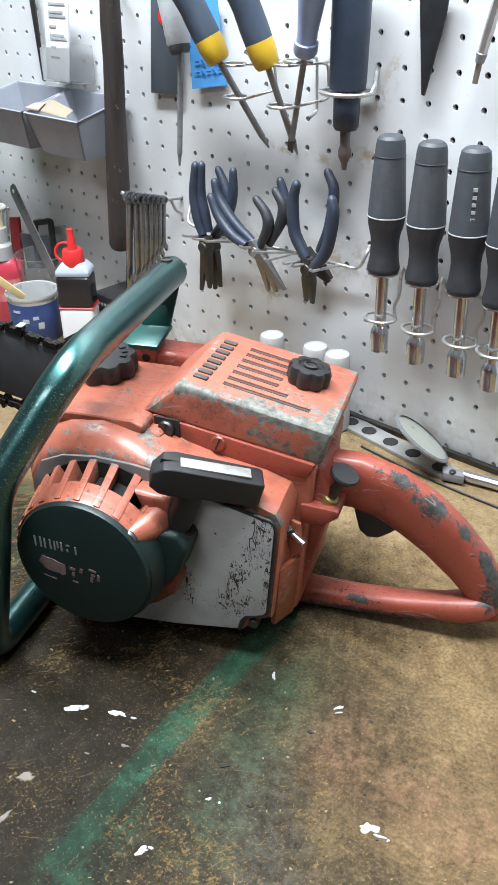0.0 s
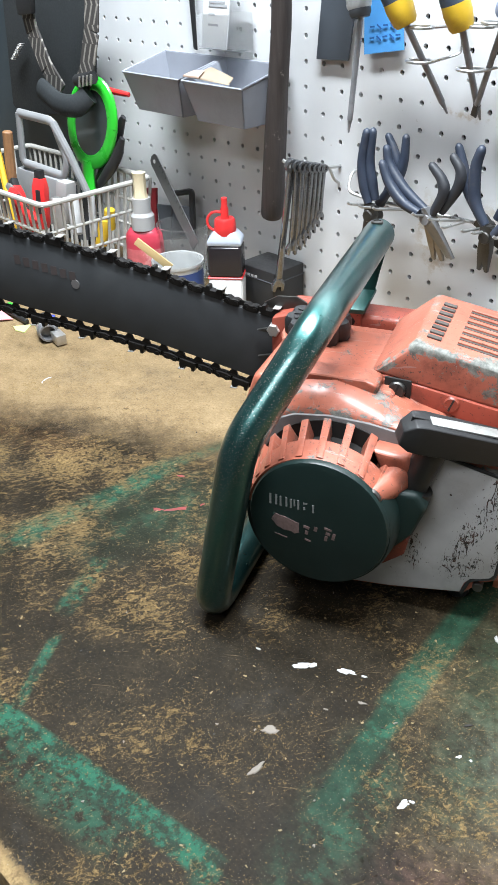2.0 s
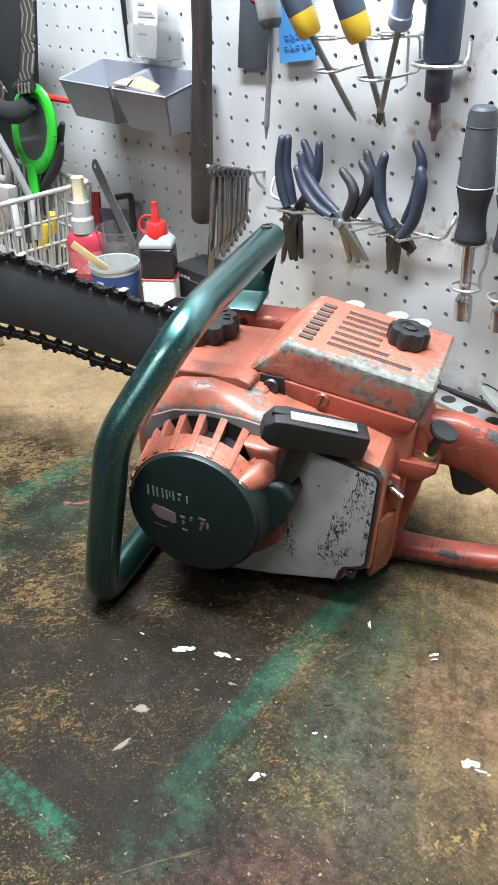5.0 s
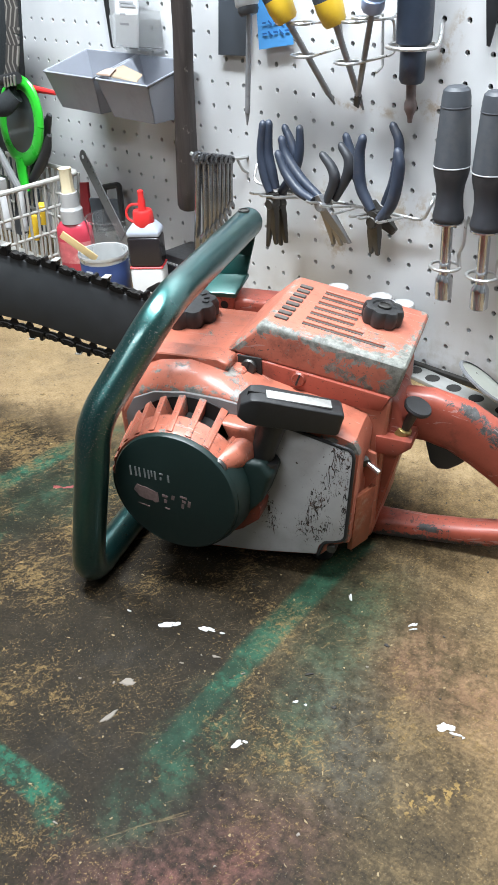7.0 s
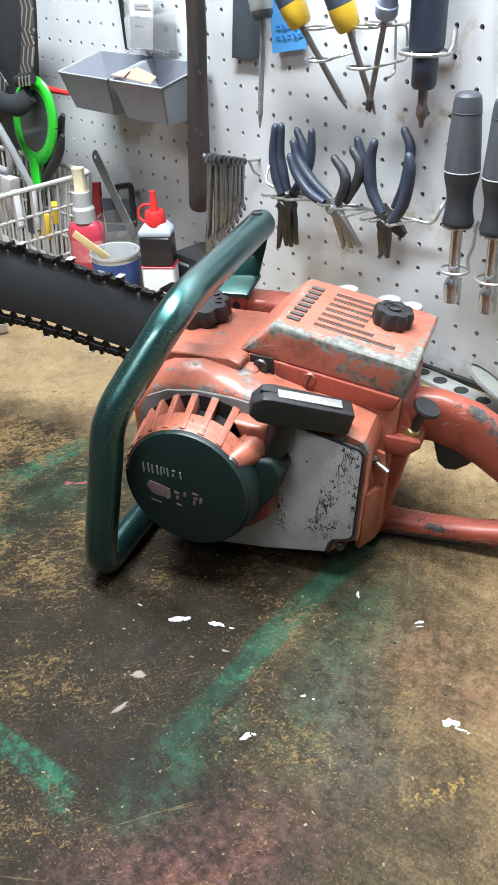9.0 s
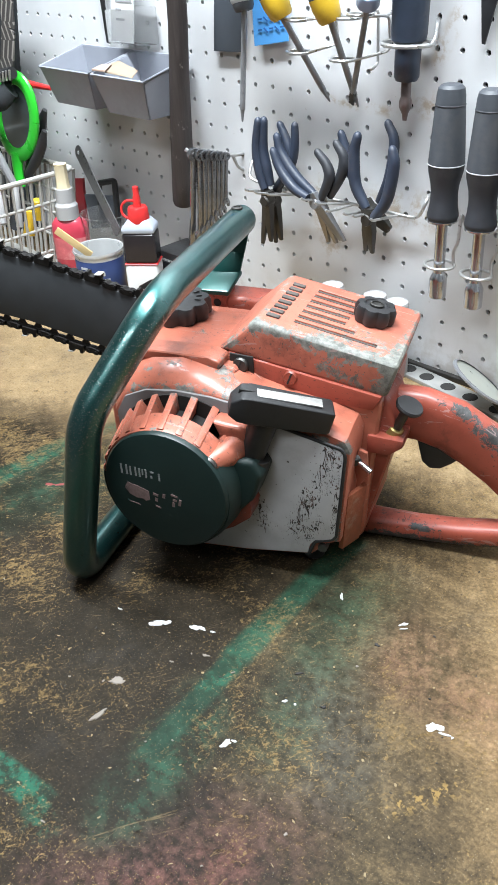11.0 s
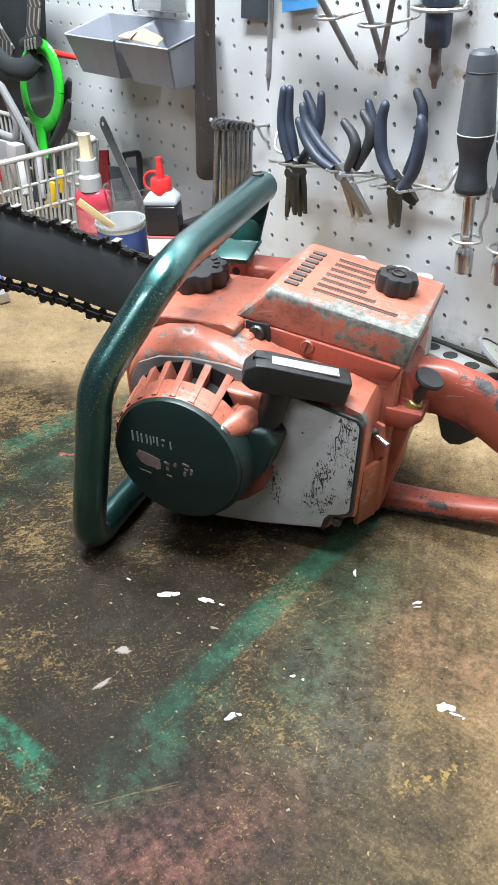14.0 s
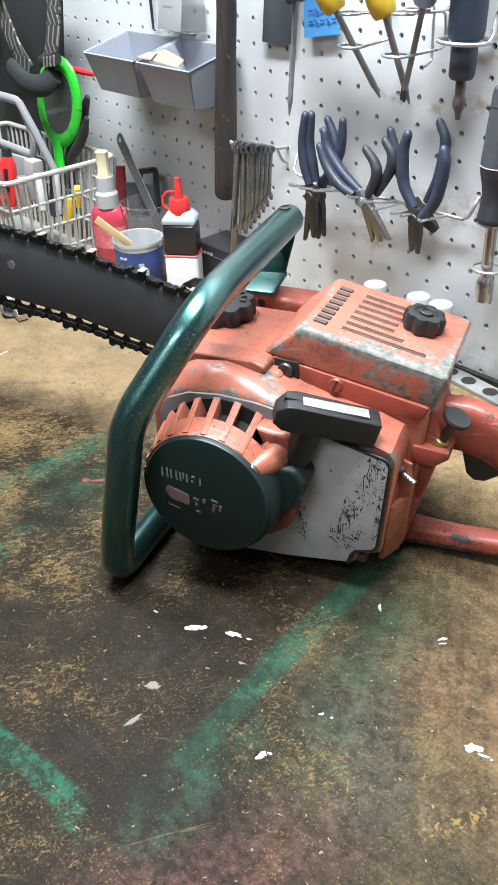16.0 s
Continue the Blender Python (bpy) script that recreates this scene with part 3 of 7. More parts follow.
def chainsaw():
    saw = thing("chainsaw", SAW, "old orange chainsaw with chipped paint and a green tubular handlebar", "chainsaw")
    P = lambda name, bm, m, parent=saw, label="", **k: part(name, bm, m, parent, label, **k)

    # crankcase and tank
    bm = hull([L(u, v, w) for u, w in ((-172, 22), (-172, 128), (-164, 154), (-66, 154), (-66, 22)) for v in (232, 334)], 0.006, 3)
    hull([L(u, v, w) for u, w in ((-80, 14), (-80, 146), (36, 136), (24, 14)) for v in (236, 318)], 0.005, 3, bm)
    hull([L(u, v, w) for u, w in ((-150, 154), (-150, 158), (-78, 160), (-78, 154)) for v in (254, 322)], 0.002, 2, bm)
    body = P("crankcase", bm, M_ORANGE)
    P("tank_flange", hull([L(u, v, w) for u, w in ((-156, 154), (-155, 159.5), (-128, 162.5), (-84, 163), (-76, 160), (-76, 154)) for v in (318, 337)], 0.0022, 3), M_ORANGE, body)
    # lip on the tank and seam round it
    P("tank_seam", hull([L(u, v, w) for u in (-150, -78) for v in (322, 325) for w in (150, 157.5)], 0.001), M_BLACKGAP, body)

    # fan housing with its rounded shoulder
    out = [(-154, 55), (-154, 122), (-146, 136), (-128, 144), (-104, 147), (-76, 146), (-50, 142), (-28, 136), (4, 130), (21, 124), (25, 116), (17.5, 38), (8, 34), (-3, 22), (-53, 13), (-91, 9), (-128, 24)]
    bm = bmesh.new()
    cu, cw = -60, 80
    rings = []
    for v, dz, sh in ((318, 15, 0.985), (333, 15, 0.99), (342, 12.5, 0.995), (349, 7.5, 1.0), (354, 1.5, 1.0), (356, -1.5, 0.99)):
        ring = []
        for a, b in out:
            up = max(0, min(1, (b - 95) / 35)) * max(0.12, min(1, (-52 - a) / 40))
            ring.append(bm.verts.new(L(cu + (a - cu) * sh, v, cw + (b - cw) * sh + dz * up)))
        rings.append(ring)
    n = len(out)
    for p, q in zip(rings, rings[1:]):
        for i in range(n):
            bm.faces.new((p[i], p[(i + 1) % n], q[(i + 1) % n], q[i]))
    bm.faces.new(rings[0][::-1]), bm.faces.new(rings[-1])
    housing = P("fan_housing", bm, M_ORANGE, label="orange painted housing with chipped shoulder")
    inner = [(cu + (a - cu) * 0.965, cw + (b - cw) * 0.965) for a, b in out]
    P("rim_plate", prism([q for q in inner if q[0] < -40], 355, 358, side, 0.001), M_GREYRIM, housing, "dark grey rim behind the starter")
    plate = [(-60, 122), (-34, 128), (-24, 128.5), (19, 118), (20.5, 114), (14.5, 45), (12.5, 42), (6, 39.5), (0, 38), (-4, 33), (-6, 25), (-53, 17), (-91, 13), (-100, 24), (-100, 60)]
    P("side_plate", prism(plate, 357.5, 359.6, side, 0.0006), M_PLATE, housing, "white side plate covered in black scratches")
    # thin dark outline swept along the plate's edge
    trim = rounded([side(a, b, 358.6) for a, b in ((-40, 127), (-24, 129.6), (19.4, 119.2), (21.6, 114), (15.6, 44.5), (12.5, 41), (5.5, 38.5), (-0.5, 36.5), (-5, 24))], 0.004, 4)
    P("plate_outline", sweep(trim, 0.0013, 8), M_BLACKPL, housing, "dark outline along the white plate's edge")
    P("plate_screw", rod(L(5, 350, 31), L(5, 359, 31), 0.0035), M_DARKSTEEL, housing)

    # recoil starter
    U0, W0 = -97.5, 86.5
    hub = P("recoil_starter", lathe([(0, 0), (0.0435, 0), (0.0435, 0.033), (0, 0.033)], 40, Matrix.Translation(L(U0, 358, W0)) @ pose(0, 0, 0, 90)), M_BLACKGAP)
    at = lambda r, a, v: L(U0 + r * math.cos(radians(a)), v, W0 + r * math.sin(radians(a)))
    # closed lower skirt
    bm = bmesh.new()
    angs = [172 + 5 * i for i in range(45)]
    prof = ((55, 358), (54.5, 362), (50, 391), (48.5, 395), (44, 395), (44, 358))
    rr = [[bm.verts.new(at(r, a, v)) for r, v in prof] for a in angs]
    for p, q in zip(rr, rr[1:]):
        for i in range(len(prof)):
            j = (i + 1) % len(prof)
            bm.faces.new((p[i], p[j], q[j], q[i]))
    bm.faces.new(rr[0]), bm.faces.new(rr[-1][::-1])
    P("skirt", bm, M_DISC, hub, "dark green oil-stained skirt of the starter")
    # flat black ring, draws the shade in the openings between the fins
    P("fin_gap_shade", lathe([(0.040, 0), (0.0555, 0), (0.0555, 0.0009), (0.040, 0.0009)], 48, Matrix.Translation(L(U0, 358, W0)) @ pose(0, 0, 0, 90)), M_BLACKGAP, hub)
    # rim over the fins
    bm = bmesh.new()
    angs = [32 + 5 * i for i in range(29)]
    prof = ((52.0, 378), (49.4, 391), (47.8, 395), (44, 395), (44, 377))
    rr = [[bm.verts.new(at(r, a, v)) for r, v in prof] for a in angs]
    for p, q in zip(rr, rr[1:]):
        for i in range(len(prof)):
            j = (i + 1) % len(prof)
            bm.faces.new((p[i], p[j], q[j], q[i]))
    bm.faces.new(rr[0]), bm.faces.new(rr[-1][::-1])
    P("fin_rim", bm, M_ORANGE, hub)
    for a in (45, 62, 79, 95, 111, 126, 140, 153, 165, 176):
        d = 2.8
        bm = hull([at(r, a + s * d + (358 - v) * 0.16, v) for r, v in ((57, 358), (56.5, 361), (49.5, 394), (44, 390), (44, 358)) for s in (-1, 1)], 0.0008)
        P("cooling_fin", bm, M_ORANGE, hub, angle=25)
    P("starter_disc", lathe([(0, 0), (0.0466, 0), (0.0466, 0.003), (0.0458, 0.0045), (0.043, 0.0052), (0, 0.0055)], 48, Matrix.Translation(L(U0 + 1.5, 394.5, W0 + 1.5)) @ pose(0, 0, 0, 90)), M_DISC, hub, "dark green starter disc with a worn decal")
    # worn decal on the disc: letter marks become plain bars
    for u, w, du, dw in ((-128, 102, 1.3, 8), (-124, 102, 1.3, 8), (-121, 101.5, 1.2, 7.4), (-117, 101.5, 1.2, 7.4), (-114, 101, 1.2, 7), (-111.5, 102, 1.0, 5), (-109, 101, 1.2, 7), (-105, 103, 2.6, 1.3), (-105, 99, 1.2, 2), (-99, 100, 1.2, 6)):
        P("decal_mark", box(0, du / 1000, 0.0, 0.0003, 0, dw / 1000, m=Matrix.Translation(L(u, 400.25, w - dw / 2))), M_DECAL, hub)
    P("worn_label", prism([(-127, 86), (-124, 91), (-121, 90), (-117, 89.5), (-113, 88), (-108, 86.5), (-108, 79), (-111, 77.5), (-113, 79), (-118, 79), (-123, 81)], 399.2, 400.2, side), M_DECALWORN, hub, "pinkish label worn to scraps")
    for u, w, du, dw in ((-105, 84, 4, 2), (-104, 79, 2, 3), (-98, 83, 2.2, 3.5), (-91, 86, 5, 1.6), (-90, 82, 3, 2), (-91, 77, 2, 4), (-86, 79, 2, 5), (-104, 74, 4, 1.2), (-125, 74.5, 9, 0.7)):
        P("decal_mark", box(0, du / 1000, 0, 0.0003, 0, dw / 1000, m=Matrix.Translation(L(u, 400.2, w)) @ pose(0, 0, 0, 0, 12, 0)), M_DECALWORN, hub)
    # boss and rope guide beside the disc
    ring = [(math.cos(radians(i * 30)), math.sin(radians(i * 30))) for i in range(12)]
    bm = hull([L(-47 + 14 * c, 358, 114 + 14 * q) for c, q in ring] + [L(-63 + 7.0 * c, 394, 113 + 7.0 * q) for c, q in ring], 0.0015, 2)
    hull([L(u, v, w) for u, w in ((-70, 134), (-46, 132), (-40, 118), (-60, 112)) for v in (356, 372)], 0.004, 3, bm)
    boss = P("rope_boss", bm, M_ORANGE, hub, "orange cast boss rubbed grey at its nose")
    P("boss_button", lathe([(0, 0), (0.0068, 0), (0.0072, 0.0012), (0.0066, 0.003), (0.0046, 0.0036), (0.0042, 0.0030), (0, 0.0030)], 24, along(L(-63.2, 393, 113), L(-64.2, 403, 112.8))), M_TOOLDARK, boss)
    # rope guide, dark green, with a broken lip of bare orange below it
    bm = hull([L(u, v, w) for u, w in ((-58, 112), (-37, 112), (-30, 102), (-38, 80), (-50, 66), (-60, 58), (-66, 74)) for v in (356, 381)], 0.004, 3)
    guide = P("rope_guide", bm, M_DISC, hub)
    P("guide_bush", lathe([(0, 0), (0.0105, 0), (0.0112, 0.003), (0.0100, 0.009), (0, 0.009)], 24, along(L(-42, 368, 101), L(-38, 367, 112))), M_BLACKPL, guide)
    bm = hull([L(u, v, w) for u, w in ((-58, 62), (-44, 76), (-41, 70), (-46, 63), (-43, 60), (-56, 49), (-72, 40), (-78, 46)) for v in (357, 376)], 0.001)
    P("guide_lip", bm, M_ORANGE_GRIMY, guide, "broken orange lip under the rope guide")

    # pull handle
    a = Vector((52, 24, -16)).normalized()
    up = Vector((0.22, 0.0, 1.0))
    up = (up - a * up.dot(a)).normalized()
    fw = up.cross(a)
    frame_m = Matrix((a, fw, up)).transposed().to_4x4()
    grip_m = Matrix.Translation(L(-20, 365, 148)) @ frame_m
    h = []
    for x, yy, z0, z1 in ((-35, 6.5, -8, 2), (-29, 9.5, -10, 8.5), (-22, 10, -10.5, 9.5), (32, 9, -9, 8), (34, 8, -8, 7)):
        for sy in (-1, 1):
            h += [grip_m @ Vector((x / 1000, sy * yy / 1000, z / 1000)) for z in (z0, z1)]
    pull = P("pull_handle", hull(h, 0.002, 3), M_BLACKPL, label="black plastic pull grip with a silver label")
    P("grip_label", box(-0.019, 0.025, -0.0048, 0.0042, 0.0086, 0.0098, 0.0003, m=grip_m), M_LABEL, pull)
    P("stem", rod(L(-30, 364, 146), L(-46, 368, 98), 0.0105, 0.0085), M_BLACKPL, pull)
    P("grip_seam", box(-0.031, -0.020, -0.0004, 0.0004, 0.0015, 0.0096, m=grip_m), M_BLACKGAP, pull)

    # air filter cover
    pts = [(-57, 317, 185), (46, 317, 163.9), (43, 224, 163.6), (-59, 226, 184.5), (-86, 318, 160), (-12, 318, 148), (38, 317, 138), (-88, 226, 160), (34, 224, 134)]
    bm = hull([L(*p) for p in pts], 0.0045, 3)
    cover = P("air_filter_cover", bm, M_ORANGE_COVER, label="orange cover worn to grey metal along its edges")
    top = lambda u, v, h=0.0: L(u, v, 185 - (u + 57) * 0.205 - (317 - v) * 0.01 + h)
    for k in range(8):
        v = 304 - k * 8.2
        bm = hull([top(u, q, hh) for u in (-52.5, -43) for q in (v, v - 4.6) for hh in (-0.5, 1.3)], 0.0005)
        P("raised_mark", bm, M_MARK, cover)
    for k, (v, u0, u1) in enumerate(((301, -33, 26), (292, -33, 8), (282.5, -33, -1), (273, -33, -1), (263.5, -33, 5), (254, -33, 22), (245, -33, 10))):
        bm = hull([top(u, q, hh) for u in (u0, u1) for q in (v + 0.2, v - 1.9) for hh in (-0.5, 0.4)])
        P("cooling_slot", bm, M_MARK, cover)
        bm = hull([top(u, q, hh) for u in (u0, u1) for q in (v - 2.0, v - 4.2) for hh in (-0.5, 1.4)], 0.0005)
        P("raised_rib", bm, M_ORANGE_COVER, cover)
    lobes = lambda n, depth: (lambda ang, r, hgt: r * (1 - depth * (0.5 + 0.5 * math.cos(n * ang)) ** 2) if r > 0.012 else r)
    tilt = Matrix.Translation(top(14, 262, 0)) @ pose(0, 0, 0, 1.5, 11, 20) @ Matrix.Diagonal((0.82, 0.82, 0.92, 1))
    knob = P("cover_knob", lathe([(0.0175, 0.0), (0.0185, 0.002), (0.0187, 0.010), (0.0172, 0.0130), (0.0105, 0.0138), (0.0095, 0.0125), (0, 0.0125)], 64, tilt, wobble=lobes(8, 0.13)), M_BLACKPL, cover, "black lobed plastic knob")
    P("knob_screw", lathe([(0, 0), (0.0062, 0), (0.0062, 0.0016), (0.0048, 0.002), (0.0045, 0.001), (0, 0.001)], 20, tilt @ pose(0, 0, 0.0125)), M_DARKSTEEL, knob)

    # carburettor box under the cover; darker red paints the cover's shade onto orange
    bm = hull([L(u, v, w) for u, w in ((-72, 132), (-78, 160), (-12, 150), (36, 140), (30, 128)) for v in (232, 319.5)], 0.003, 2)
    P("carburettor_box", bm, M_RED, body)
    for u, v, w, size, mt in ((-66, 325.2, 152, 0.86, M_DARKSTEEL), (-30, 322, 145.5, 0.78, M_ORANGE_GRIMY)):
        sm = Matrix.Translation(L(u, v - 4, w)) @ pose(0, 0, 0, 82) @ Matrix.Diagonal((size, size, size, 1))
        screw = P("slotted_screw", lathe([(0, 0), (0.0068, 0), (0.0068, 0.003), (0.0056, 0.0046), (0, 0.0048)], 24, sm), mt, body)
        P("screw_slot", box(-0.0056, 0.0056, -0.0008, 0.0008, 0.0042, 0.0050, m=sm @ pose(0, 0, 0, 0, 0, 70)), M_BLACKGAP, screw)
    # thin black plate drawn as the shaded recess round the first screw
    P("screw_recess_shade", hull([L(u, v, w) for u, w in ((-75, 144), (-75, 160), (-57, 159), (-57, 144)) for v in (319.5, 321.4)], 0.0006), M_BLACKGAP, body)
    bm = hull([L(u, v, w) for u, w in ((-82, 138), (-80, 158), (-58, 156), (-56, 136)) for v in (312, 321)], 0.002)
    P("screw_lug", bm, M_ORANGE, body)

    # fuel cap
    capm = Matrix.Translation(L(-138, 268, 158.5)) @ pose(0, 0, 0, 3, 1, 12)
    cap = P("fuel_cap", lathe([(0.0235, 0), (0.0245, 0.002), (0.0248, 0.011), (0.0228, 0.0145), (0, 0.0155)], 72, capm, wobble=lobes(9, 0.15)), M_BLACKPL, label="black lobed fuel cap with raised marks")
    for k in range(9):
        ang = radians(200 - k * 26)
        P("raised_mark", box(-0.0014, 0.0014, -0.0022, 0.0022, 0.0144, 0.0158, m=capm @ pose(0, 0, 0, 0, 0, math.degrees(ang) + 90) @ pose(0, -0.0155, 0)), M_BLACKPL, cap)
    P("cap_boss", lathe([(0, 0), (0.0035, 0), (0.003, 0.003), (0, 0.0032)], 14, capm @ pose(0, 0, 0.0152)), M_BLACKPL, cap)
    P("cap_collar", lathe([(0, 0), (0.027, 0), (0.026, 0.002), (0, 0.002)], 40, capm @ pose(0, 0, -0.001)), M_ORANGE)

    # handlebar
    pts = rounded([L(*p) for p in ((-115, 190, 211), (-109, 360, 210.5), (-140, 405, 150))], 0.032, 9)[:-1]
    pts += rounded([L(*p) for p in ((-128, 388, 173), (-143, 411, 146), (-166, 419.5, 12.3), (-167, 330, 12.4))], 0.022, 9)[1:]
    pts.append(L(-170, 236, 13))
    bar = P("handlebar", sweep(pts, 0.0121, 24), M_GREEN, label="glossy metallic green tubular handlebar with paint specks")
    P("tube_end", lathe([(0, -0.004), (0.0113, -0.004), (0.0121, 0), (0.0113, 0.003), (0.004, 0.0042), (0, 0.0042)], 24, along(L(-115, 190, 211), L(-115.4, 180, 211))), M_GREEN, bar)
    P("handlebar_bolt", lathe([(0, 0), (0.0045, 0), (0.0045, 0.0016), (0.003, 0.002), (0.0028, 0.0012), (0, 0.0012)], 18, Matrix.Translation(L(-114.5, 199, 222.4))), M_DARKSTEEL, bar)
    # strap from the tube's end down to its foot on the crankcase
    bm = hull([L(u, v, w) for u, v, w in ((-119, 196, 203), (-107, 196, 203), (-119, 193.5, 203), (-107, 193.5, 203), (-126, 201, 186), (-110, 201, 186), (-126, 198.5, 186), (-110, 198.5, 186))], 0.0006)
    hull([L(u, v, w) for u, v, w in ((-126, 201, 187), (-110, 201, 187), (-126, 198.5, 187), (-110, 198.5, 187), (-136, 208, 172), (-112, 208, 172), (-136, 205, 171), (-112, 205, 171))], 0.0006, 2, bm)
    P("handlebar_strap", bm, M_GREENBR, bar)
    bm = hull([L(u, v, w) for u, v, w in ((-147, 228, 163), (-114, 228, 164), (-147, 228, 159), (-114, 228, 160), (-140, 206, 172), (-111, 205, 174), (-140, 204, 168), (-111, 203, 170))], 0.0012)
    P("handlebar_foot", bm, M_GREENBR, bar, "teal painted bracket")
    mount = P("handlebar_mount", hull([L(u, v, w) for u in (-146, -117) for v in (206, 226.5) for w in (138, 162)], 0.002), M_RED)
    for u in (-139, -125):
        P("mount_bolt", rod(L(u, 224, 153), L(u, 227.2, 153), 0.0034), M_BLACKGAP, mount)

    # rear handle
    up_c = [(34, 110, 20, 0.55), (57, 110, 20.5, 0.54), (79, 104, 20.5, 0.54), (99, 92, 20, 0.56), (119, 76, 18.5, 0.62), (138, 56, 16.5, 0.72), (151, 37, 13.5, 0.88), (155, 25, 12.0, 1.0), (155, 17, 8.0, 1.2), (154, 13, 2.5, 1.2)]
    bm = sweep([L(u, 282, w) for u, w, _, _ in up_c], [r / 1000 for _, _, r, _ in up_c], 32, flat=[f for *_, f in up_c], side=(0, 1, 0), square=0.66)
    lo_c = [(8, 11, 10.5), (30, 11, 9.4), (60, 12, 8.8), (92, 15, 8.8), (122, 20, 9.2), (140, 24, 10.3), (151, 27, 9.0), (158, 29, 6), (161, 30, 2)]
    sweep([L(u, 288, w) for u, w, _ in lo_c], [r / 1000 for *_, r in lo_c], 28, bm, flat=1.15, side=(0, 1, 0), square=0.68)
    rear = P("rear_handle", bm, M_RED, label="red-orange rear handle rubbed dark at the grip")
    P("trigger", prism([(55, 92), (60, 72), (66, 67), (74, 68), (82, 74), (90, 82), (81, 92)], 276, 288, side, 0.0025, 3), M_BLACKPL, rear, "black throttle trigger")
    bm = hull([L(u, v, w) for u, w in ((20, 138), (38, 134), (46, 112), (41, 84), (24, 20), (16, 8), (8, 8), (10, 60)) for v in (268, 312)], 0.005, 3)
    P("rear_frame", bm, M_RED)
    bm = hull([L(u, v, w) for u, w in ((26, 109), (52, 107.5), (52, 102), (42, 94), (26, 94)) for v in (296, 320)], 0.002)
    P("choke_bracket", bm, M_RED)
    choke = P("choke_rod", rod(L(42, 309, 106), L(52, 309, 129), 0.0035), M_DARKSTEEL)
    P("choke_knob", lathe([(0, 0), (0.004, 0), (0.0095, 0.003), (0.0102, 0.005), (0.0095, 0.0065), (0, 0.007)], 28, along(L(51, 309, 126), L(54.5, 309.5, 134))), M_BLACKPL, choke)
    P("choke_ferrule", rod(L(41, 309, 103), L(45, 309, 112), 0.0065, 0.0055), M_BRASS, choke)
    # switch lever and its small bracket
    bm = hull([L(u, v, w) for u, w in ((20, 92), (24, 104), (30, 102), (31, 84), (24, 72)) for v in (330, 333)], 0.0006)
    P("switch_bracket", bm, M_ORANGE)
    P("switch_lever", rod(L(24, 334, 95), L(34, 337, 90), 0.0017, 0.0023), M_CHROME)
    P("switch_nut", rod(L(20, 332, 97), L(24, 336, 95), 0.0042, seg=6), M_DARKSTEEL)
    bm = hull([L(u, v, w) for u, v, w in ((21.5, 349, 74), (30, 330, 74), (17.5, 349, 26), (25, 330, 24), (18, 348, 74), (27, 328, 74), (14, 348, 26), (22, 328, 24))], 0.0004)
    P("rear_label", bm, M_RUSTLABEL)
    for u, v in ((-110, 330), (-10, 330), (-20, 250)):
        P("rubber_foot", rod(L(u, v, 0), L(u, v, 18), 0.008), M_BLACKPL, body)

    # guide bar and chain
    top_l = [(-160, 144), (-200, 152), (-300, 175), (-400, 192), (-480, 201), (-520, 201)]
    bot_l = [(-530, 152), (-480, 139), (-417, 129), (-311, 117), (-215, 97), (-160, 84)]
    nose = [(-545, 194), (-556, 178), (-548, 163)]
    outline = top_l + nose + bot_l
    gb = P("guide_bar", prism(outline, 227.5, 232.5, side, 0.0005), M_BAR, label="matt black guide bar")
    P("bar_rivet", lathe([(0, 0), (0.0042, 0), (0.004, 0.0004), (0, 0.0005)], 20, Matrix.Translation(L(-366, 232.6, 157)) @ pose(0, 0, 0, 90)), M_GREYRIM, gb)
    for k in range(7):
        u = -425 + 9 * k
        w = 169 - 0.17 * (u + 400) * 1.0
        P("brand_mark", box(0, 0.006, 0, 0.0003, 0, 0.008, m=Matrix.Translation(L(u, 232.8, w - 4))), M_GREYDIM, gb)
    # the chain hangs a little slack under the bar
    pts = rounded([L(a, 230, b) for a, b in top_l + nose + [(a, b - 6.5) for a, b in bot_l]], 0.02, 4)
    seglen = [0.0]
    for p, q in zip(pts, pts[1:]):
        seglen.append(seglen[-1] + (q - p).length)

    def at_len(s):
        for i in range(len(pts) - 1):
            if seglen[i + 1] >= s:
                f = (s - seglen[i]) / (seglen[i + 1] - seglen[i])
                d = (pts[i + 1] - pts[i]).normalized()
                return pts[i].lerp(pts[i + 1], f), d
        return pts[-1], (pts[-1] - pts[-2]).normalized()

    chain = P("saw_chain", sweep([p + Vector((0, 0, 0)) for p in pts], 0.0016, 6), M_CHAIN, gb, "oily black saw chain with bright cutters")
    pl = lambda a, b, c: Vector((a, c, b))
    strap = prism([(-0.0068, 0.0008), (-0.0060, 0.0058), (-0.0030, 0.0064), (0, 0.0052), (0.0030, 0.0064), (0.0060, 0.0058), (0.0068, 0.0008), (0.003, -0.0006), (-0.003, -0.0006)], -0.0034, 0.0034, pl, 0.0005)
    lathe([(0, 0), (0.0018, 0), (0.0018, 0.0084), (0, 0.0084)], 10, pose(-0.0042, 0.0042, 0.0033, 90), strap)
    lathe([(0, 0), (0.0018, 0), (0.0018, 0.0084), (0, 0.0084)], 10, pose(0.0042, 0.0042, 0.0033, 90), strap)
    drive = prism([(-0.006, 0.0012), (-0.0055, 0.0055), (0.0055, 0.0055), (0.006, 0.0012), (0.0012, -0.0068), (-0.0012, -0.0068)], -0.0008, 0.0008, pl)
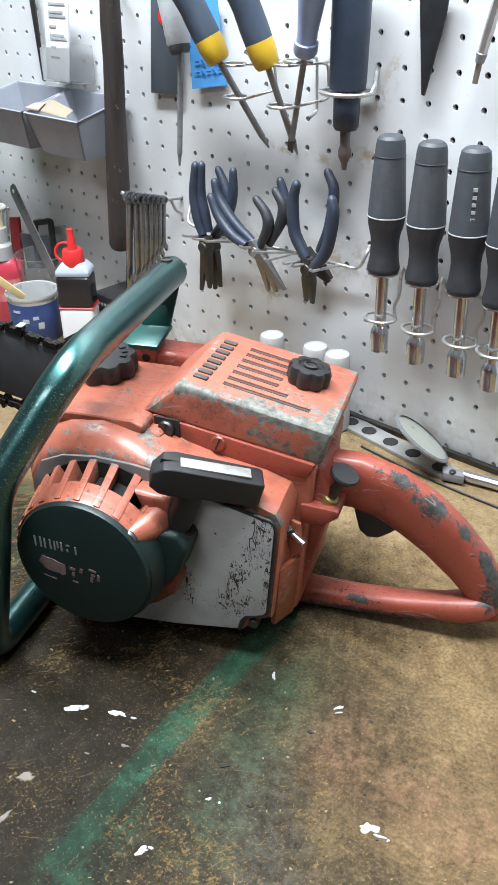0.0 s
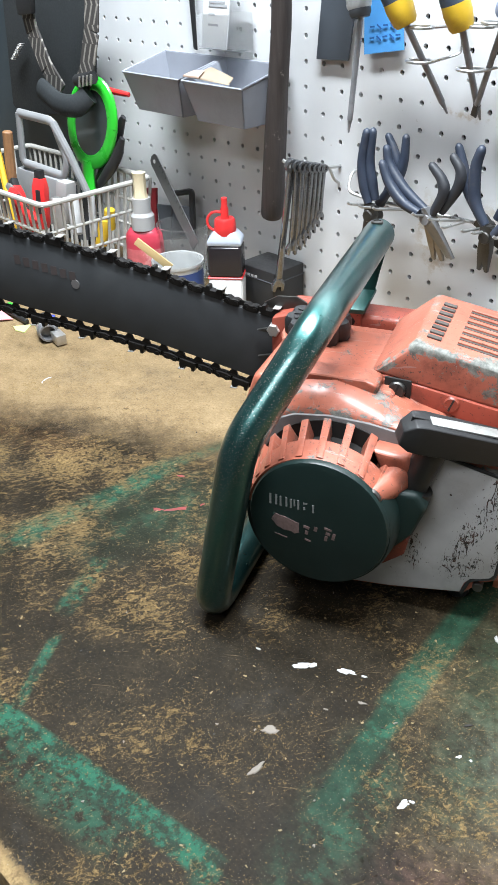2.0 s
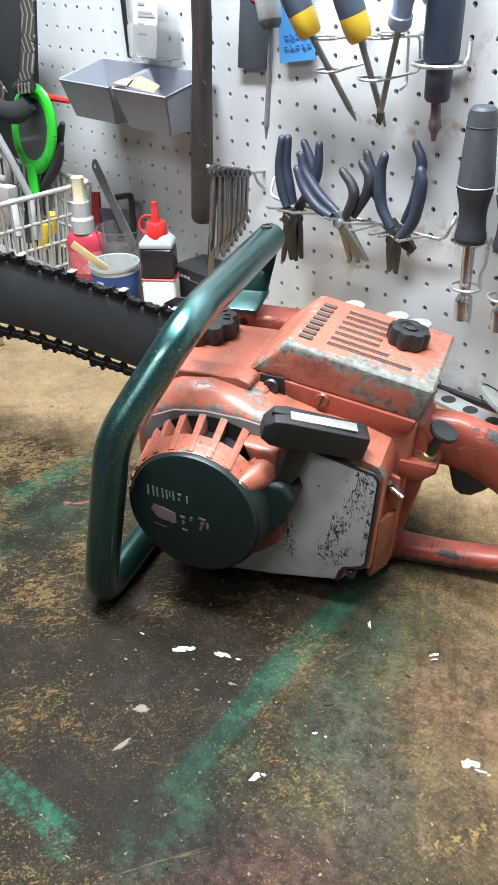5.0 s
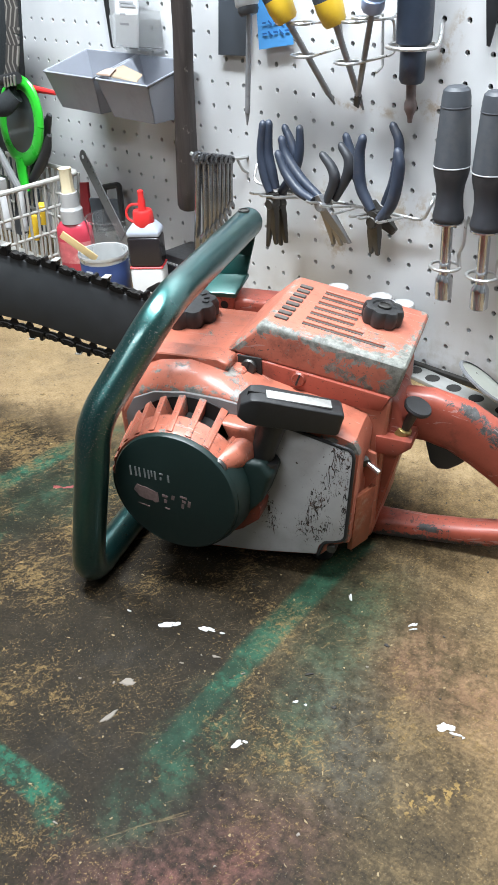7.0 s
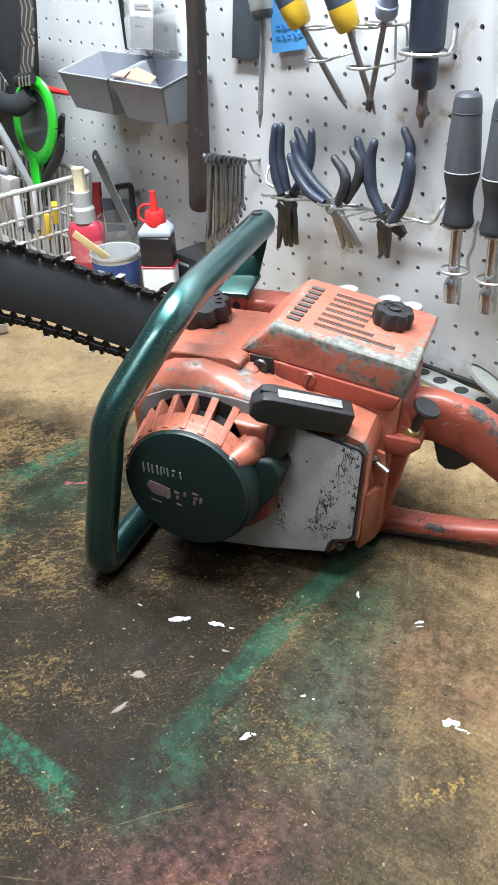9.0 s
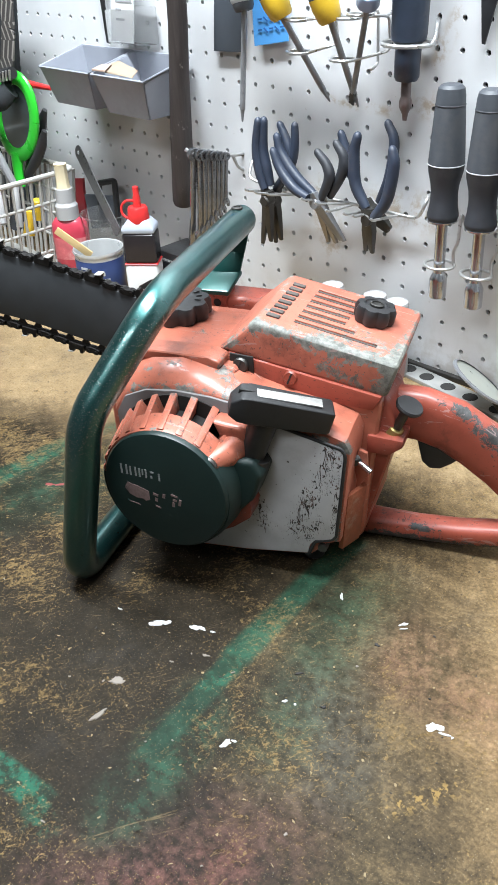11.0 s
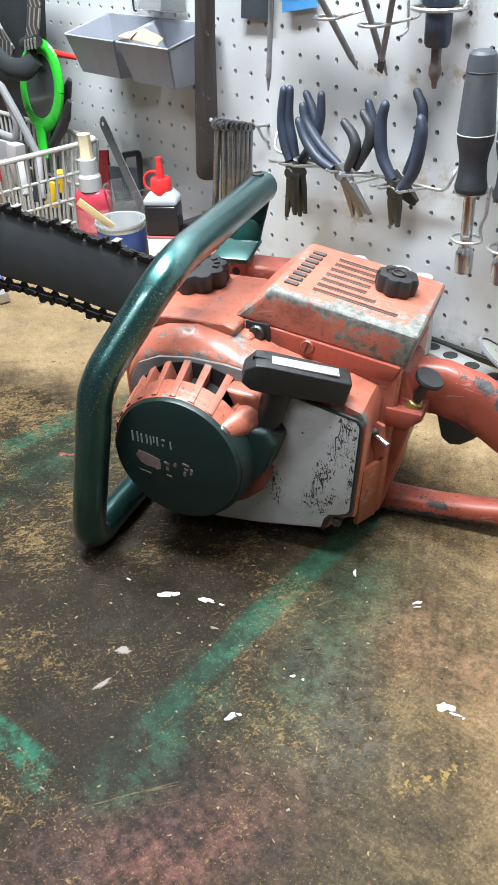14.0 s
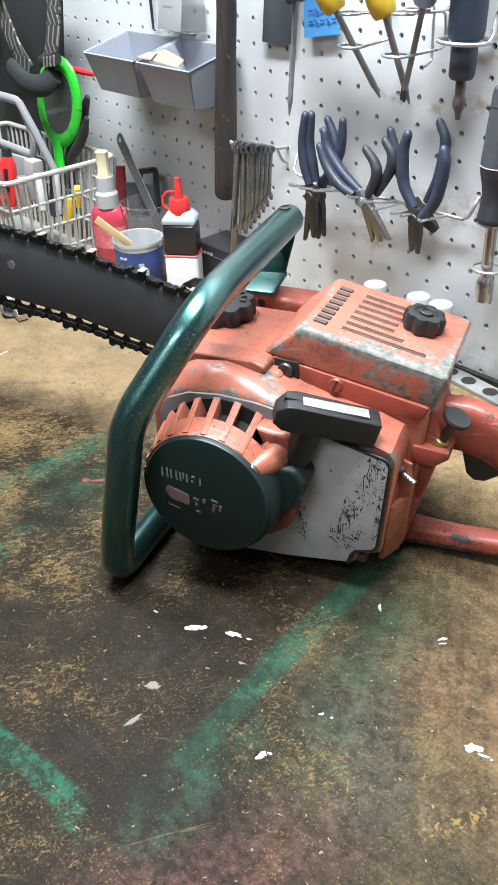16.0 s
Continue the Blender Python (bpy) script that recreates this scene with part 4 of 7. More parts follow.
    cutb = prism([(-0.0075, 0.0005), (-0.0075, 0.0066), (-0.0062, 0.0096), (-0.0035, 0.0094), (-0.0015, 0.0062), (0.0035, 0.0060), (0.0045, 0.0092), (0.0072, 0.0086), (0.0075, 0.0006)], -0.0034, 0.0034, pl, 0.0005)
    plate_b = hull([(-0.0078, -0.0042, 0.0096), (-0.0078, 0.0042, 0.0096), (-0.0020, -0.0042, 0.0086), (-0.0020, 0.0042, 0.0086), (-0.0078, -0.0042, 0.0106), (-0.0078, 0.0042, 0.0106), (-0.002, -0.0042, 0.0094), (-0.002, 0.0042, 0.0094)], 0.0003)
    hull([(-0.0080, -0.0036, 0.0102), (-0.0020, -0.0036, 0.0090), (-0.0062, -0.0036, 0.0040), (-0.0080, -0.0044, 0.0102), (-0.0020, -0.0044, 0.0090), (-0.0062, -0.0044, 0.0040)], 0.0, 1, plate_b)
    bmesh.ops.scale(cutb, vec=(1.0, 1.0, 0.98), verts=cutb.verts)
    bmesh.ops.scale(plate_b, vec=(1.0, 1.0, 1.0), verts=plate_b.verts)
    bmesh.ops.scale(strap, vec=(1.0, 1.0, 0.85), verts=strap.verts)
    meshes = {}
    for key, b, mt in (("tie_strap", strap, M_CHAIN), ("drive_link", drive, M_CHAIN), ("cutter_link", cutb, M_CHAIN), ("cutter_edge", plate_b, M_CUTTER)):
        me = bpy.data.meshes.new(key)
        bmesh.ops.recalc_face_normals(b, faces=b.faces)
        b.to_mesh(me)
        b.free()
        me.materials.append(mt)
        meshes[key] = me

    def link(key, s):
        p, d = at_len(s)
        x = d
        z = Vector((0, 1, 0)).cross(d)
        z = Vector((d.z, 0, -d.x))
        m = Matrix((x, z.cross(x), z)).transposed().to_4x4()
        m.translation = p
        ob = new(key, meshes[key])
        ob.parent = chain
        ob.matrix_local = m

    s, k = 0.006, 0
    while s < seglen[-1] - 0.004:
        link("drive_link", s)
        s += 0.0082
        if s > seglen[-1] - 0.004:
            break
        if k % 3 == 1:
            link("cutter_link", s)
            link("cutter_edge", s)
        else:
            link("tie_strap", s)
        s += 0.0082
        k += 1
    # bumper spikes, bolt and guard fin at the front of the case
    for w in (141, 118):
        P("bumper_spike", prism([(-198, w), (-184, w + 4), (-178, w + 6), (-178, w - 3), (-188, w - 1.5)], 236, 239, side, 0.0003), M_DARKSTEEL, body)
    P("bumper_bolt", rod(L(-182, 236, 145), L(-182, 246, 145), 0.0055, seg=6), M_STEEL, body)
    P("bumper_mount", hull([L(u, v, w) for u, w in ((-184, 95), (-184, 155), (-168, 160), (-168, 95)) for v in (226, 244)], 0.003), M_RED, body)
    P("clutch_guard", prism([(-196, 160), (-184, 167), (-168, 168), (-160, 164), (-160, 156), (-186, 156)], 226, 228, side, 0.0004), M_DARKSTEEL, body)
    bm = hull([L(u, v, w) for u, w in ((-180, 60), (-180, 158), (-60, 158), (-40, 130), (-60, 40)) for v in (196, 224)], 0.006, 3)
    P("clutch_cover", bm, M_RED)
    return saw


M_MARK = plain("grimy_raised_metal", (0.075, 0.065, 0.058), 0.5, 0.1, 0.4, 260, 0.2)
M_TOOLDARK = plain("dull_screw_steel", (0.11, 0.105, 0.10), 0.4, 0.8, 0.3, 200, 0.1)
M_DECAL = plain("silver_decal", (0.24, 0.25, 0.25), 0.5, 0.2, 0.3, 300)
M_DECALWORN = plain("worn_decal", (0.17, 0.115, 0.108), 0.6, 0.1, 0.6, 420, dirt=0.95, dirt_colour=(0.02, 0.03, 0.03))
M_LABEL = plain("silver_label", (0.42, 0.42, 0.40), 0.35, 0.5, 0.1, 200, dirt=0.4)
M_BRASS = plain("dull_brass", (0.36, 0.27, 0.10), 0.42, 0.7, 0.25, 150, dirt=0.5)
M_RUSTLABEL = plain("worn_tin_label", (0.30, 0.095, 0.052), 0.4, 0.3, 0.45, 260, dirt=0.8, dirt_colour=(0.30, 0.23, 0.19))
M_GREYDIM = plain("faded_print", (0.075, 0.06, 0.06), 0.5, 0, 0.2, 200)
chainsaw()

# ---- tools on the pegboard ----
M_NAVYGRIP = plain("navy_rubber_grip", (0.025, 0.034, 0.056), 0.5, 0, 0.25, 120, 0.2, dirt=0.35)
M_DARKGRIP = plain("charcoal_rubber_grip", (0.050, 0.056, 0.066), 0.55, 0, 0.25, 120, 0.2, dirt=0.3, dirt_colour=(0.09, 0.085, 0.08))
M_BLKGRIP = plain("black_rubber_grip", (0.026, 0.028, 0.034), 0.55, 0, 0.25, 120, 0.2, dirt=0.3, dirt_colour=(0.08, 0.075, 0.07))
M_GREYLINE = plain("pale_grey_ring", (0.36, 0.37, 0.38), 0.5)
M_WIRE = plain("galvanised_wire", (0.50, 0.50, 0.495), 0.32, 0.75, 0.12, 200, 0.05, dirt=0.12, dirt_colour=(0.25, 0.18, 0.11))
M_YELLOW = plain("yellow_grip_plastic", (0.64, 0.41, 0.03), 0.38, 0, 0.1, 80, 0.1, dirt=0.3)
M_BLUEGREY = plain("blue_grey_rubber", (0.055, 0.075, 0.11), 0.55, 0, 0.2, 120, 0.2)
M_PALEGRIP = plain("clear_grey_plastic", (0.46, 0.48, 0.50), 0.3, 0, 0.12, 50, 0.1, dirt=0.3)
M_PALEBLUE = plain("pale_blue_plastic", (0.30, 0.38, 0.58), 0.35, 0, 0.12, 60, 0.1, dirt=0.2)
M_NAVYTUBE = plain("navy_painted_steel", (0.035, 0.048, 0.075), 0.38, 0.2, 0.25, 70, 0.15, dirt=0.4, dirt_colour=(0.16, 0.13, 0.11))
M_TOOLSTEEL = plain("worn_tool_steel", (0.24, 0.245, 0.26), 0.34, 0.35, 0.3, 180, 0.15, dirt=0.4)
M_RUSTY = plain("rust_tinted_steel", (0.30, 0.275, 0.24), 0.45, 0.5, 0.3, 160, 0.2, dirt=0.45, dirt_colour=(0.16, 0.08, 0.04))
M_PUNCHTIP = plain("brown_tinted_punch_steel", (0.16, 0.125, 0.12), 0.35, 0.6, 0.3, 200, 0.1)
M_DARKWOOD = Mat("dark_oiled_wood", 0.55)
_g = M_DARKWOOD.noise(1, 7, 0.65, M_DARKWOOD.stretch(160, 160, 9), 0.5)
M_DARKWOOD.set("Base Color", M_DARKWOOD.mix(M_DARKWOOD.step(M_DARKWOOD.noise(70, 8, 0.7), 0.60, 0.70), M_DARKWOOD.ramp(_g, (0.3, (0.016, 0.012, 0.011)), (0.7, (0.046, 0.036, 0.033))), (0.16, 0.14, 0.125)))
M_DARKWOOD.bump(_g, 0.5, 0.0008)
M_DARKWOOD = M_DARKWOOD.m
M_BIN = plain("grey_bin_plastic", (0.26, 0.275, 0.315), 0.42, 0, 0.1, 40, 0.08, dirt=0.2)
M_CARD = plain("dark_slate_card", (0.055, 0.065, 0.08), 0.6, 0, 0.15, 50, 0.1)
M_TAG = plain("blue_tag_card", (0.075, 0.30, 0.66), 0.5, 0, 0.1, 60, 0.1)
M_TAGPRINT = plain("dark_blue_print", (0.02, 0.10, 0.30), 0.5)
M_WHITE = plain("white_card", (0.72, 0.73, 0.74), 0.4, 0, 0.05, 30, 0.05)
M_PRINT = plain("faded_grey_ink", (0.36, 0.37, 0.39), 0.6)
M_PAPER = plain("tan_paper_packet", (0.28, 0.215, 0.155), 0.7, 0, 0.25, 50, 0.3)
M_REDPL = plain("red_plastic", (0.60, 0.03, 0.03), 0.35, 0, 0.12, 60, 0.1)


class Thing:
    """A top-level thing whose parts are built in world metres round its base."""

    def __init__(self, name, base, label, category, group=""):
        self.o = Vector(base)
        self.e = thing(name, Matrix.Translation(self.o), label, category, group)

    def add(self, name, bm, material, label="", parent=None, **k):
        bmesh.ops.translate(bm, vec=-self.o, verts=bm.verts)
        return part(name, bm, material, parent or self.e, label, **k)


def ring_pts(c, rx, ry, n=20, a0=0.0, a1=360.0):
    return [Vector(c) + Vector((rx * math.cos(radians(a0 + (a1 - a0) * i / n)), ry * math.sin(radians(a0 + (a1 - a0) * i / n)), 0)) for i in range(n + 1)]


# nut drivers
def nut_driver():
    t = Thing("nut_driver", (0, 0, 0), "nut driver with charcoal grip and chrome socket on a rack", "nut driver", "nut drivers on the rack")
    prof = [(0, 0.0), (0.0085, 0.0), (0.0112, 0.0025), (0.0123, 0.008), (0.0128, 0.016), (0.0138, 0.030), (0.0158, 0.060), (0.0161, 0.0655)]
    grip = t.add("grip", lathe([(r, -h) for r, h in prof], 32), M_DARKGRIP)
    low = [(0.0161, 0.0655), (0.0155, 0.072), (0.0128, 0.083), (0.0120, 0.091), (0.0126, 0.102), (0.0142, 0.110), (0.0143, 0.1125), (0.0132, 0.115), (0, 0.1155)]
    t.add("grip_waist", lathe([(r, -h) for r, h in low], 32), M_BLKGRIP, parent=grip)
    t.add("grip_ring", lathe([(0.0122, -0.0150), (0.0131, -0.0156), (0.0132, -0.0162), (0.0124, -0.0168)], 32), M_BLKGRIP, parent=grip)
    t.add("grip_ring", lathe([(0.0156, -0.0645), (0.0164, -0.0650), (0.0164, -0.0657), (0.0156, -0.0662)], 32), M_GREYLINE, parent=grip)
    t.add("grip_collar", lathe([(0.0125, -0.1150), (0.0138, -0.1155), (0.0138, -0.1168), (0, -0.1172)], 28), M_CHROME, parent=grip)
    t.add("shaft", lathe([(0, -0.115), (0.0054, -0.115), (0.0054, -0.170), (0, -0.170)], 20), M_CHROME)
    t.add("socket", lathe([(0.0053, -0.166), (0.0060, -0.1675), (0.0080, -0.1715), (0.0084, -0.1735), (0.0084, -0.190), (0.0074, -0.191), (0.0062, -0.1905), (0.006, -0.180), (0, -0.180)], 24), M_CHROME)
    return t.e


first = nut_driver()
first.matrix_world = along((0.0385, -0.032, 0.290), (0.0385, -0.032, 0.5)) @ pose(0, 0, 0, 0, 0, 20)
for x, z, dx in ((0.0780, 0.2900, 0.0), (0.1165, 0.2905, 0.0035), (0.151, 0.288, 0.002)):
    m = along((x, -0.032, z), (x - dx, -0.032, z + 0.19))
    ob = copy_thing(first, m)
    if abs(x - 0.1165) < 0.001:
        # worn print on this grip, as plain bars
        for i in range(5):
            part("print_bar", box(-0.0016, 0.0016, -0.0003, 0.0003, -0.0014, 0.0014, m=m.inverted() @ Matrix.Translation((0.1262, -0.0440, 0.262 - i * 0.0058)) @ pose(0, 0, 0, 0, 0, 38)), M_GREYLINE, ob)

rack = Thing("driver_rack", (0.09, -0.01, 0.17), "bent galvanised wire rack with rings holding nut drivers", "tool rack")
rack.add("rail", sweep(rounded([(0.0254, 0.004, 0.2075), (0.0254, -0.006, 0.2075), (0.016, -0.018, 0.196), (0.030, -0.016, 0.172), (0.19, -0.016, 0.164), (0.2032, 0.004, 0.1836)], 0.01, 4), 0.0016, 8), M_WIRE)
for x, dx in ((0.0385, 0.0), (0.0785, 0), (0.121, 0), (0.153, 0)):
    rack.add("ring", sweep(ring_pts((x, -0.032, 0.131), 0.0145, 0.0125), 0.0015, 8), M_WIRE)
    rack.add("ring_wire", sweep(rounded([(x + 0.016, -0.017, 0.168), (x + 0.018, -0.030, 0.183), (x + 0.0185, -0.032, 0.155), (x + 0.0125, -0.030, 0.146), (x + 0.0145, -0.030, 0.131)], 0.006, 4), 0.0015, 8), M_WIRE)


# screwdrivers
def screwdriver(label, neck, tip, top, grips, shaft_r, blade, name="screwdriver"):
    t = Thing(name, neck, label, "screwdriver", "screwdrivers on ring hooks")
    neck, tip, top = Vector(neck), Vector(tip), Vector(top)
    m = along(neck, top)
    for nm, prof, mt in grips:
        t.add(nm, lathe(prof, 28, m), mt)
    d = (tip - neck).normalized()
    t.add("shaft", rod(neck - d * 0.004, tip - d * 0.012, shaft_r, seg=16), M_TOOLSTEEL)
    if blade:
        x = d.cross(Vector((0, 1, 0))).normalized()
        b = hull([tip - d * 0.013 + x * s * shaft_r + Vector((0, q * shaft_r, 0)) for s in (-0.9, 0.9) for q in (-0.9, 0.9)] + [tip + x * s * shaft_r * 1.15 + Vector((0, q * 0.0006, 0)) for s in (-1, 1) for q in (-1, 1)])
    else:
        b = rod(tip - d * 0.015, tip, shaft_r * 0.98, 0.0009, 8)
    t.add("tip", b, M_TOOLSTEEL if not blade else M_DARKSTEEL)
    return t


M_WRENCH = plain("polished_wrench_steel", (0.27, 0.275, 0.29), 0.22, 0.9, 0.25, 150, 0.1)
yellow_grip = lambda: [("collar", [(0, 0), (0.0090, 0.0), (0.0110, 0.003), (0.0126, 0.014), (0.0124, 0.023)], M_YELLOW), ("grip", [(0.0124, 0.022), (0.0126, 0.034), (0.0122, 0.05), (0.0142, 0.075), (0.0138, 0.10), (0.010, 0.112), (0, 0.114)], M_BLUEGREY)]
screwdriver("screwdriver with a clear grey grip hanging straight down", (-0.2014, -0.0380, 0.3361), (-0.2101, -0.0400, 0.2313), (-0.2127, -0.0360, 0.3809), [("collar", [(0, 0.0), (0.0085, 0), (0.0105, 0.004), (0.0105, 0.008), (0.010, 0.012)], M_DARKGRIP), ("grip", [(0.0098, 0.006), (0.0118, 0.010), (0.0122, 0.03), (0.0135, 0.06), (0.0125, 0.085), (0, 0.09)], M_PALEGRIP)], 0.0028, False)
screwdriver("yellow and blue-grey screwdriver leaning in a ring hook", (-0.1429, -0.0450, 0.3335), (-0.1155, -0.0100, 0.2562), (-0.1673, -0.0620, 0.3925), yellow_grip(), 0.0030, False)
screwdriver("second yellow and blue-grey screwdriver crossing its neighbour", (-0.0858, -0.0430, 0.3327), (-0.0796, -0.0100, 0.2548), (-0.1032, -0.0580, 0.3938), yellow_grip(), 0.0030, False)
screwdriver("slim screwdriver with a pale blue plastic handle", (-0.0473, -0.0400, 0.3452), (-0.0835, -0.0160, 0.2583), (-0.0328, -0.0500, 0.3870), [("collar", [(0, 0.0), (0.0085, 0), (0.0102, 0.003), (0.0102, 0.011), (0.009, 0.012)], M_PALEBLUE), ("grip", [(0.0088, 0.010), (0.0085, 0.02), (0.0105, 0.04), (0.0125, 0.06), (0.0120, 0.09), (0, 0.095)], M_PALEBLUE)], 0.0027, True)

big = Thing("punch_driver", (-0.0130, -0.0260, 0.2895), "thick navy punch with steel point hanging in a wire ring", "punch")
zt = Vector((-0.0130, -0.0260, 0.2895))
big.add("barrel", lathe([(0, -0.002), (0.0095, -0.002), (0.0112, 0.001), (0.0115, 0.028), (0.0150, 0.031), (0.0157, 0.036), (0.0162, 0.12), (0.013, 0.126), (0, 0.127)], 32, Matrix.Translation(zt) @ pose(0, 0, 0, 1, 2, 0)), M_NAVYTUBE)
big.add("point", lathe([(0.0050, 0.0), (0.0048, -0.020), (0.0060, -0.024), (0.0062, -0.031), (0.0030, -0.039), (0.0028, -0.041), (0.0022, -0.046), (0, -0.0465)], 20, Matrix.Translation(zt) @ Matrix.Diagonal((0.92, 0.92, 0.78, 1))), M_PUNCHTIP)
hk = Thing("ring_hook", (-0.0143, -0.0260, 0.3173), "galvanised wire ring hook round the navy punch", "hook", "ring hooks")
c = Vector((-0.0131, -0.0260, 0.3174))
hk.add("ring", sweep(ring_pts(c, 0.0235, 0.020, 24), 0.0018, 8), M_WIRE)
hk.add("stem", sweep(rounded([c + Vector((0.022, 0.004, 0)), c + Vector((0.0225, 0.008, 0.004)), (0.0035, -0.0080, 0.3320), (-0.0030, 0.0040, 0.3346)], 0.008, 4), 0.0018, 8), M_WIRE)
for neck, low, in (((-0.1439, -0.0360, 0.3315), (-0.1350, -0.0330, 0.3029)), ((-0.0822, -0.0360, 0.3358), (-0.0795, -0.0340, 0.3007))):
    a, b = Vector(neck), Vector(low)
    h2 = Thing("ring_hook", a, "galvanised double ring hook for a screwdriver", "hook", "ring hooks")
    h2.add("ring", sweep(ring_pts(a + Vector((0.010, 0, 0)), 0.0125, 0.010), 0.0014, 8), M_WIRE)
    h2.add("ring", sweep(ring_pts(b, 0.0125, 0.0105), 0.0014, 8), M_WIRE)
    h2.add("stem", sweep(rounded([a + Vector((0.021, 0.004, 0)), a + Vector((0.034, 0.012, 0.001)), (a.x + 0.036, -0.010, a.z), (a.x + 0.037, -0.008, b.z + 0.006), b + Vector((0.0125, 0, 0))], 0.006, 4), 0.0013, 8), M_WIRE)
    h2.add("peg", sweep([(a.x + 0.034, -0.014, a.z), (a.x + 0.034, 0.004, a.z + 0.002)], 0.0014, 8), M_WIRE)
h3 = Thing("ring_hook", (-0.0556, -0.0300, 0.3389), "galvanised wire ring under the pale blue screwdriver", "hook", "ring hooks")
c = Vector((-0.0597, -0.0340, 0.3390))
h3.add("ring", sweep(ring_pts(c, 0.012, 0.010), 0.0013, 8), M_WIRE)
h3.add("stem", sweep(rounded([c + Vector((0.0, 0.010, 0)), (c.x - 0.002, -0.006, c.z), (c.x - 0.001, -0.006, c.z - 0.045), c + Vector((0.001, 0.016, -0.048))], 0.004, 4), 0.0013, 8), M_WIRE)

# blade and bit at the right end of the row
kn = Thing("saw_blade", (0.0565, -0.0100, 0.3638), "dark tapered saw blade hanging point down", "blade")
kn.add("blade", hull([Vector(p) + Vector((0, s, 0)) for p in ((0.0405, -0.0100, 0.4021), (0.0691, -0.0100, 0.4025), (0.0663, -0.0100, 0.3760), (0.0448, -0.0100, 0.3791), (0.0501, -0.0100, 0.3190), (0.0528, -0.0100, 0.3184)) for s in (-0.001, 0.001)], 0.0003), plain("dark_blade_steel", (0.03, 0.032, 0.036), 0.4, 0.5, 0.3, 90))
dr = Thing("hex_driver", (0.1077, -0.0200, 0.3598), "thin steel screwdriver shaft with a worn bit", "screwdriver")
dr.add("shaft", rod((0.1184, -0.0220, 0.4038), (0.1043, -0.0180, 0.3525), 0.0042, 0.0036, 6), M_STEEL)
dr.add("bit", rod((0.1038, -0.0180, 0.3525), (0.1000, -0.0160, 0.3324), 0.0026, 0.0024, 6), M_RUSTY)
dr.add("collar", rod((0.1046, -0.0180, 0.3540), (0.1031, -0.0180, 0.3470), 0.0042, 0.0034, 12), M_TOOLSTEEL)

# cards hanging behind the screwdrivers
cd = Thing("slate_card", (-0.2553, -0.0060, 0.3373), "dark slate packet hanging flat on the pegboard", "packet")
cd.add("sheet", hull([Vector(p) + Vector((0, s, 0)) for p in ((-0.2729, -0.0060, 0.3922), (-0.2267, -0.0060, 0.3930), (-0.2838, -0.0060, 0.2900), (-0.2411, -0.0060, 0.2917)) for s in (-0.0012, 0.0012)], 0.0004), M_CARD)
cd.add("sticker", lathe([(0, 0), (0.008, 0), (0.008, 0.0006), (0, 0.0006)], 20, Matrix.Translation((-0.2560, -0.0076, 0.3629)) @ pose(0, 0, 0, 90)), M_REDPL)
tg = Thing("blue_tag", (-0.1969, -0.0060, 0.3180), "bright blue printed tag hanging on the pegboard", "tag")
tg.add("sheet", hull([Vector(p) + Vector((0, s, 0)) for p in ((-0.2250, -0.0050, 0.3786), (-0.1829, -0.0050, 0.3799), (-0.2204, -0.0070, 0.2991), (-0.1718, -0.0070, 0.3069)) for s in (-0.0004, 0.0004)]), M_TAG)
for i in range(5):
    for j in range(2):
        a = Vector((-0.2096, -0.0085, 0.3250)).lerp(Vector((-0.1738, -0.0085, 0.3305)), i / 4.6) + Vector((0, 0, -0.010 * j - 0.001 * (i % 2)))
        tg.add("print_bar", box(-0.0035, 0.002 + 0.001 * (i % 2), -0.0003, 0.0003, -0.0008, 0.0008, m=Matrix.Translation(a) @ pose(0, 0, 0, 0, 35 if i % 2 else -8, 0)), M_TAGPRINT)

# hammer handle
hm = Thing("hammer", (-0.3262, -0.0340, 0.1333), "dark worn wooden hammer handle hanging down the board", "hammer")
cen = [((-0.3039, -0.0340, 0.3930), 0.0125), ((-0.3069, -0.0340, 0.3577), 0.0135), ((-0.3082, -0.0340, 0.3208), 0.0135), ((-0.3132, -0.0340, 0.2706), 0.0140), ((-0.3184, -0.0340, 0.2110), 0.0158), ((-0.3231, -0.0340, 0.1471), 0.0168), ((-0.3253, -0.0340, 0.1254), 0.0166), ((-0.3260, -0.0340, 0.1206), 0.0140)]
hm.add("handle", sweep([Vector(p) for p, _ in cen], [r * 0.72 for _, r in cen], 20, flat=1.05, side=(0, 1, 0), square=0.8), M_DARKWOOD)
hm.add("hook", sweep([Vector((-0.3047, -0.0340, 0.3880)) + Vector((0.013, 0, 0)), Vector((-0.3470, 0.0000, 0.3853)) + Vector((0.013, 0.004, 0))], 0.002, 8), M_WIRE)

# combination wrenches on one peg
hk = Thing("wrench_hook", (-0.2585, -0.0200, 0.1888), "galvanised peg hook carrying a row of wrenches", "hook")
hk.add("peg", sweep(rounded([(-0.2829, -0.0600, 0.1971), (-0.2798, -0.0580, 0.1948), (-0.2587, -0.0200, 0.1853), (-0.2540, -0.004, 0.184), (-0.2540, 0.006, 0.184)], 0.006, 4), 0.002, 8), M_WIRE)
hk.add("brace", sweep(rounded([(-0.2570, -0.0140, 0.1848), (-0.2560, -0.0070, 0.1700), (-0.2540, 0.003, 0.1640)], 0.004, 3), 0.0016, 8), M_WIRE)


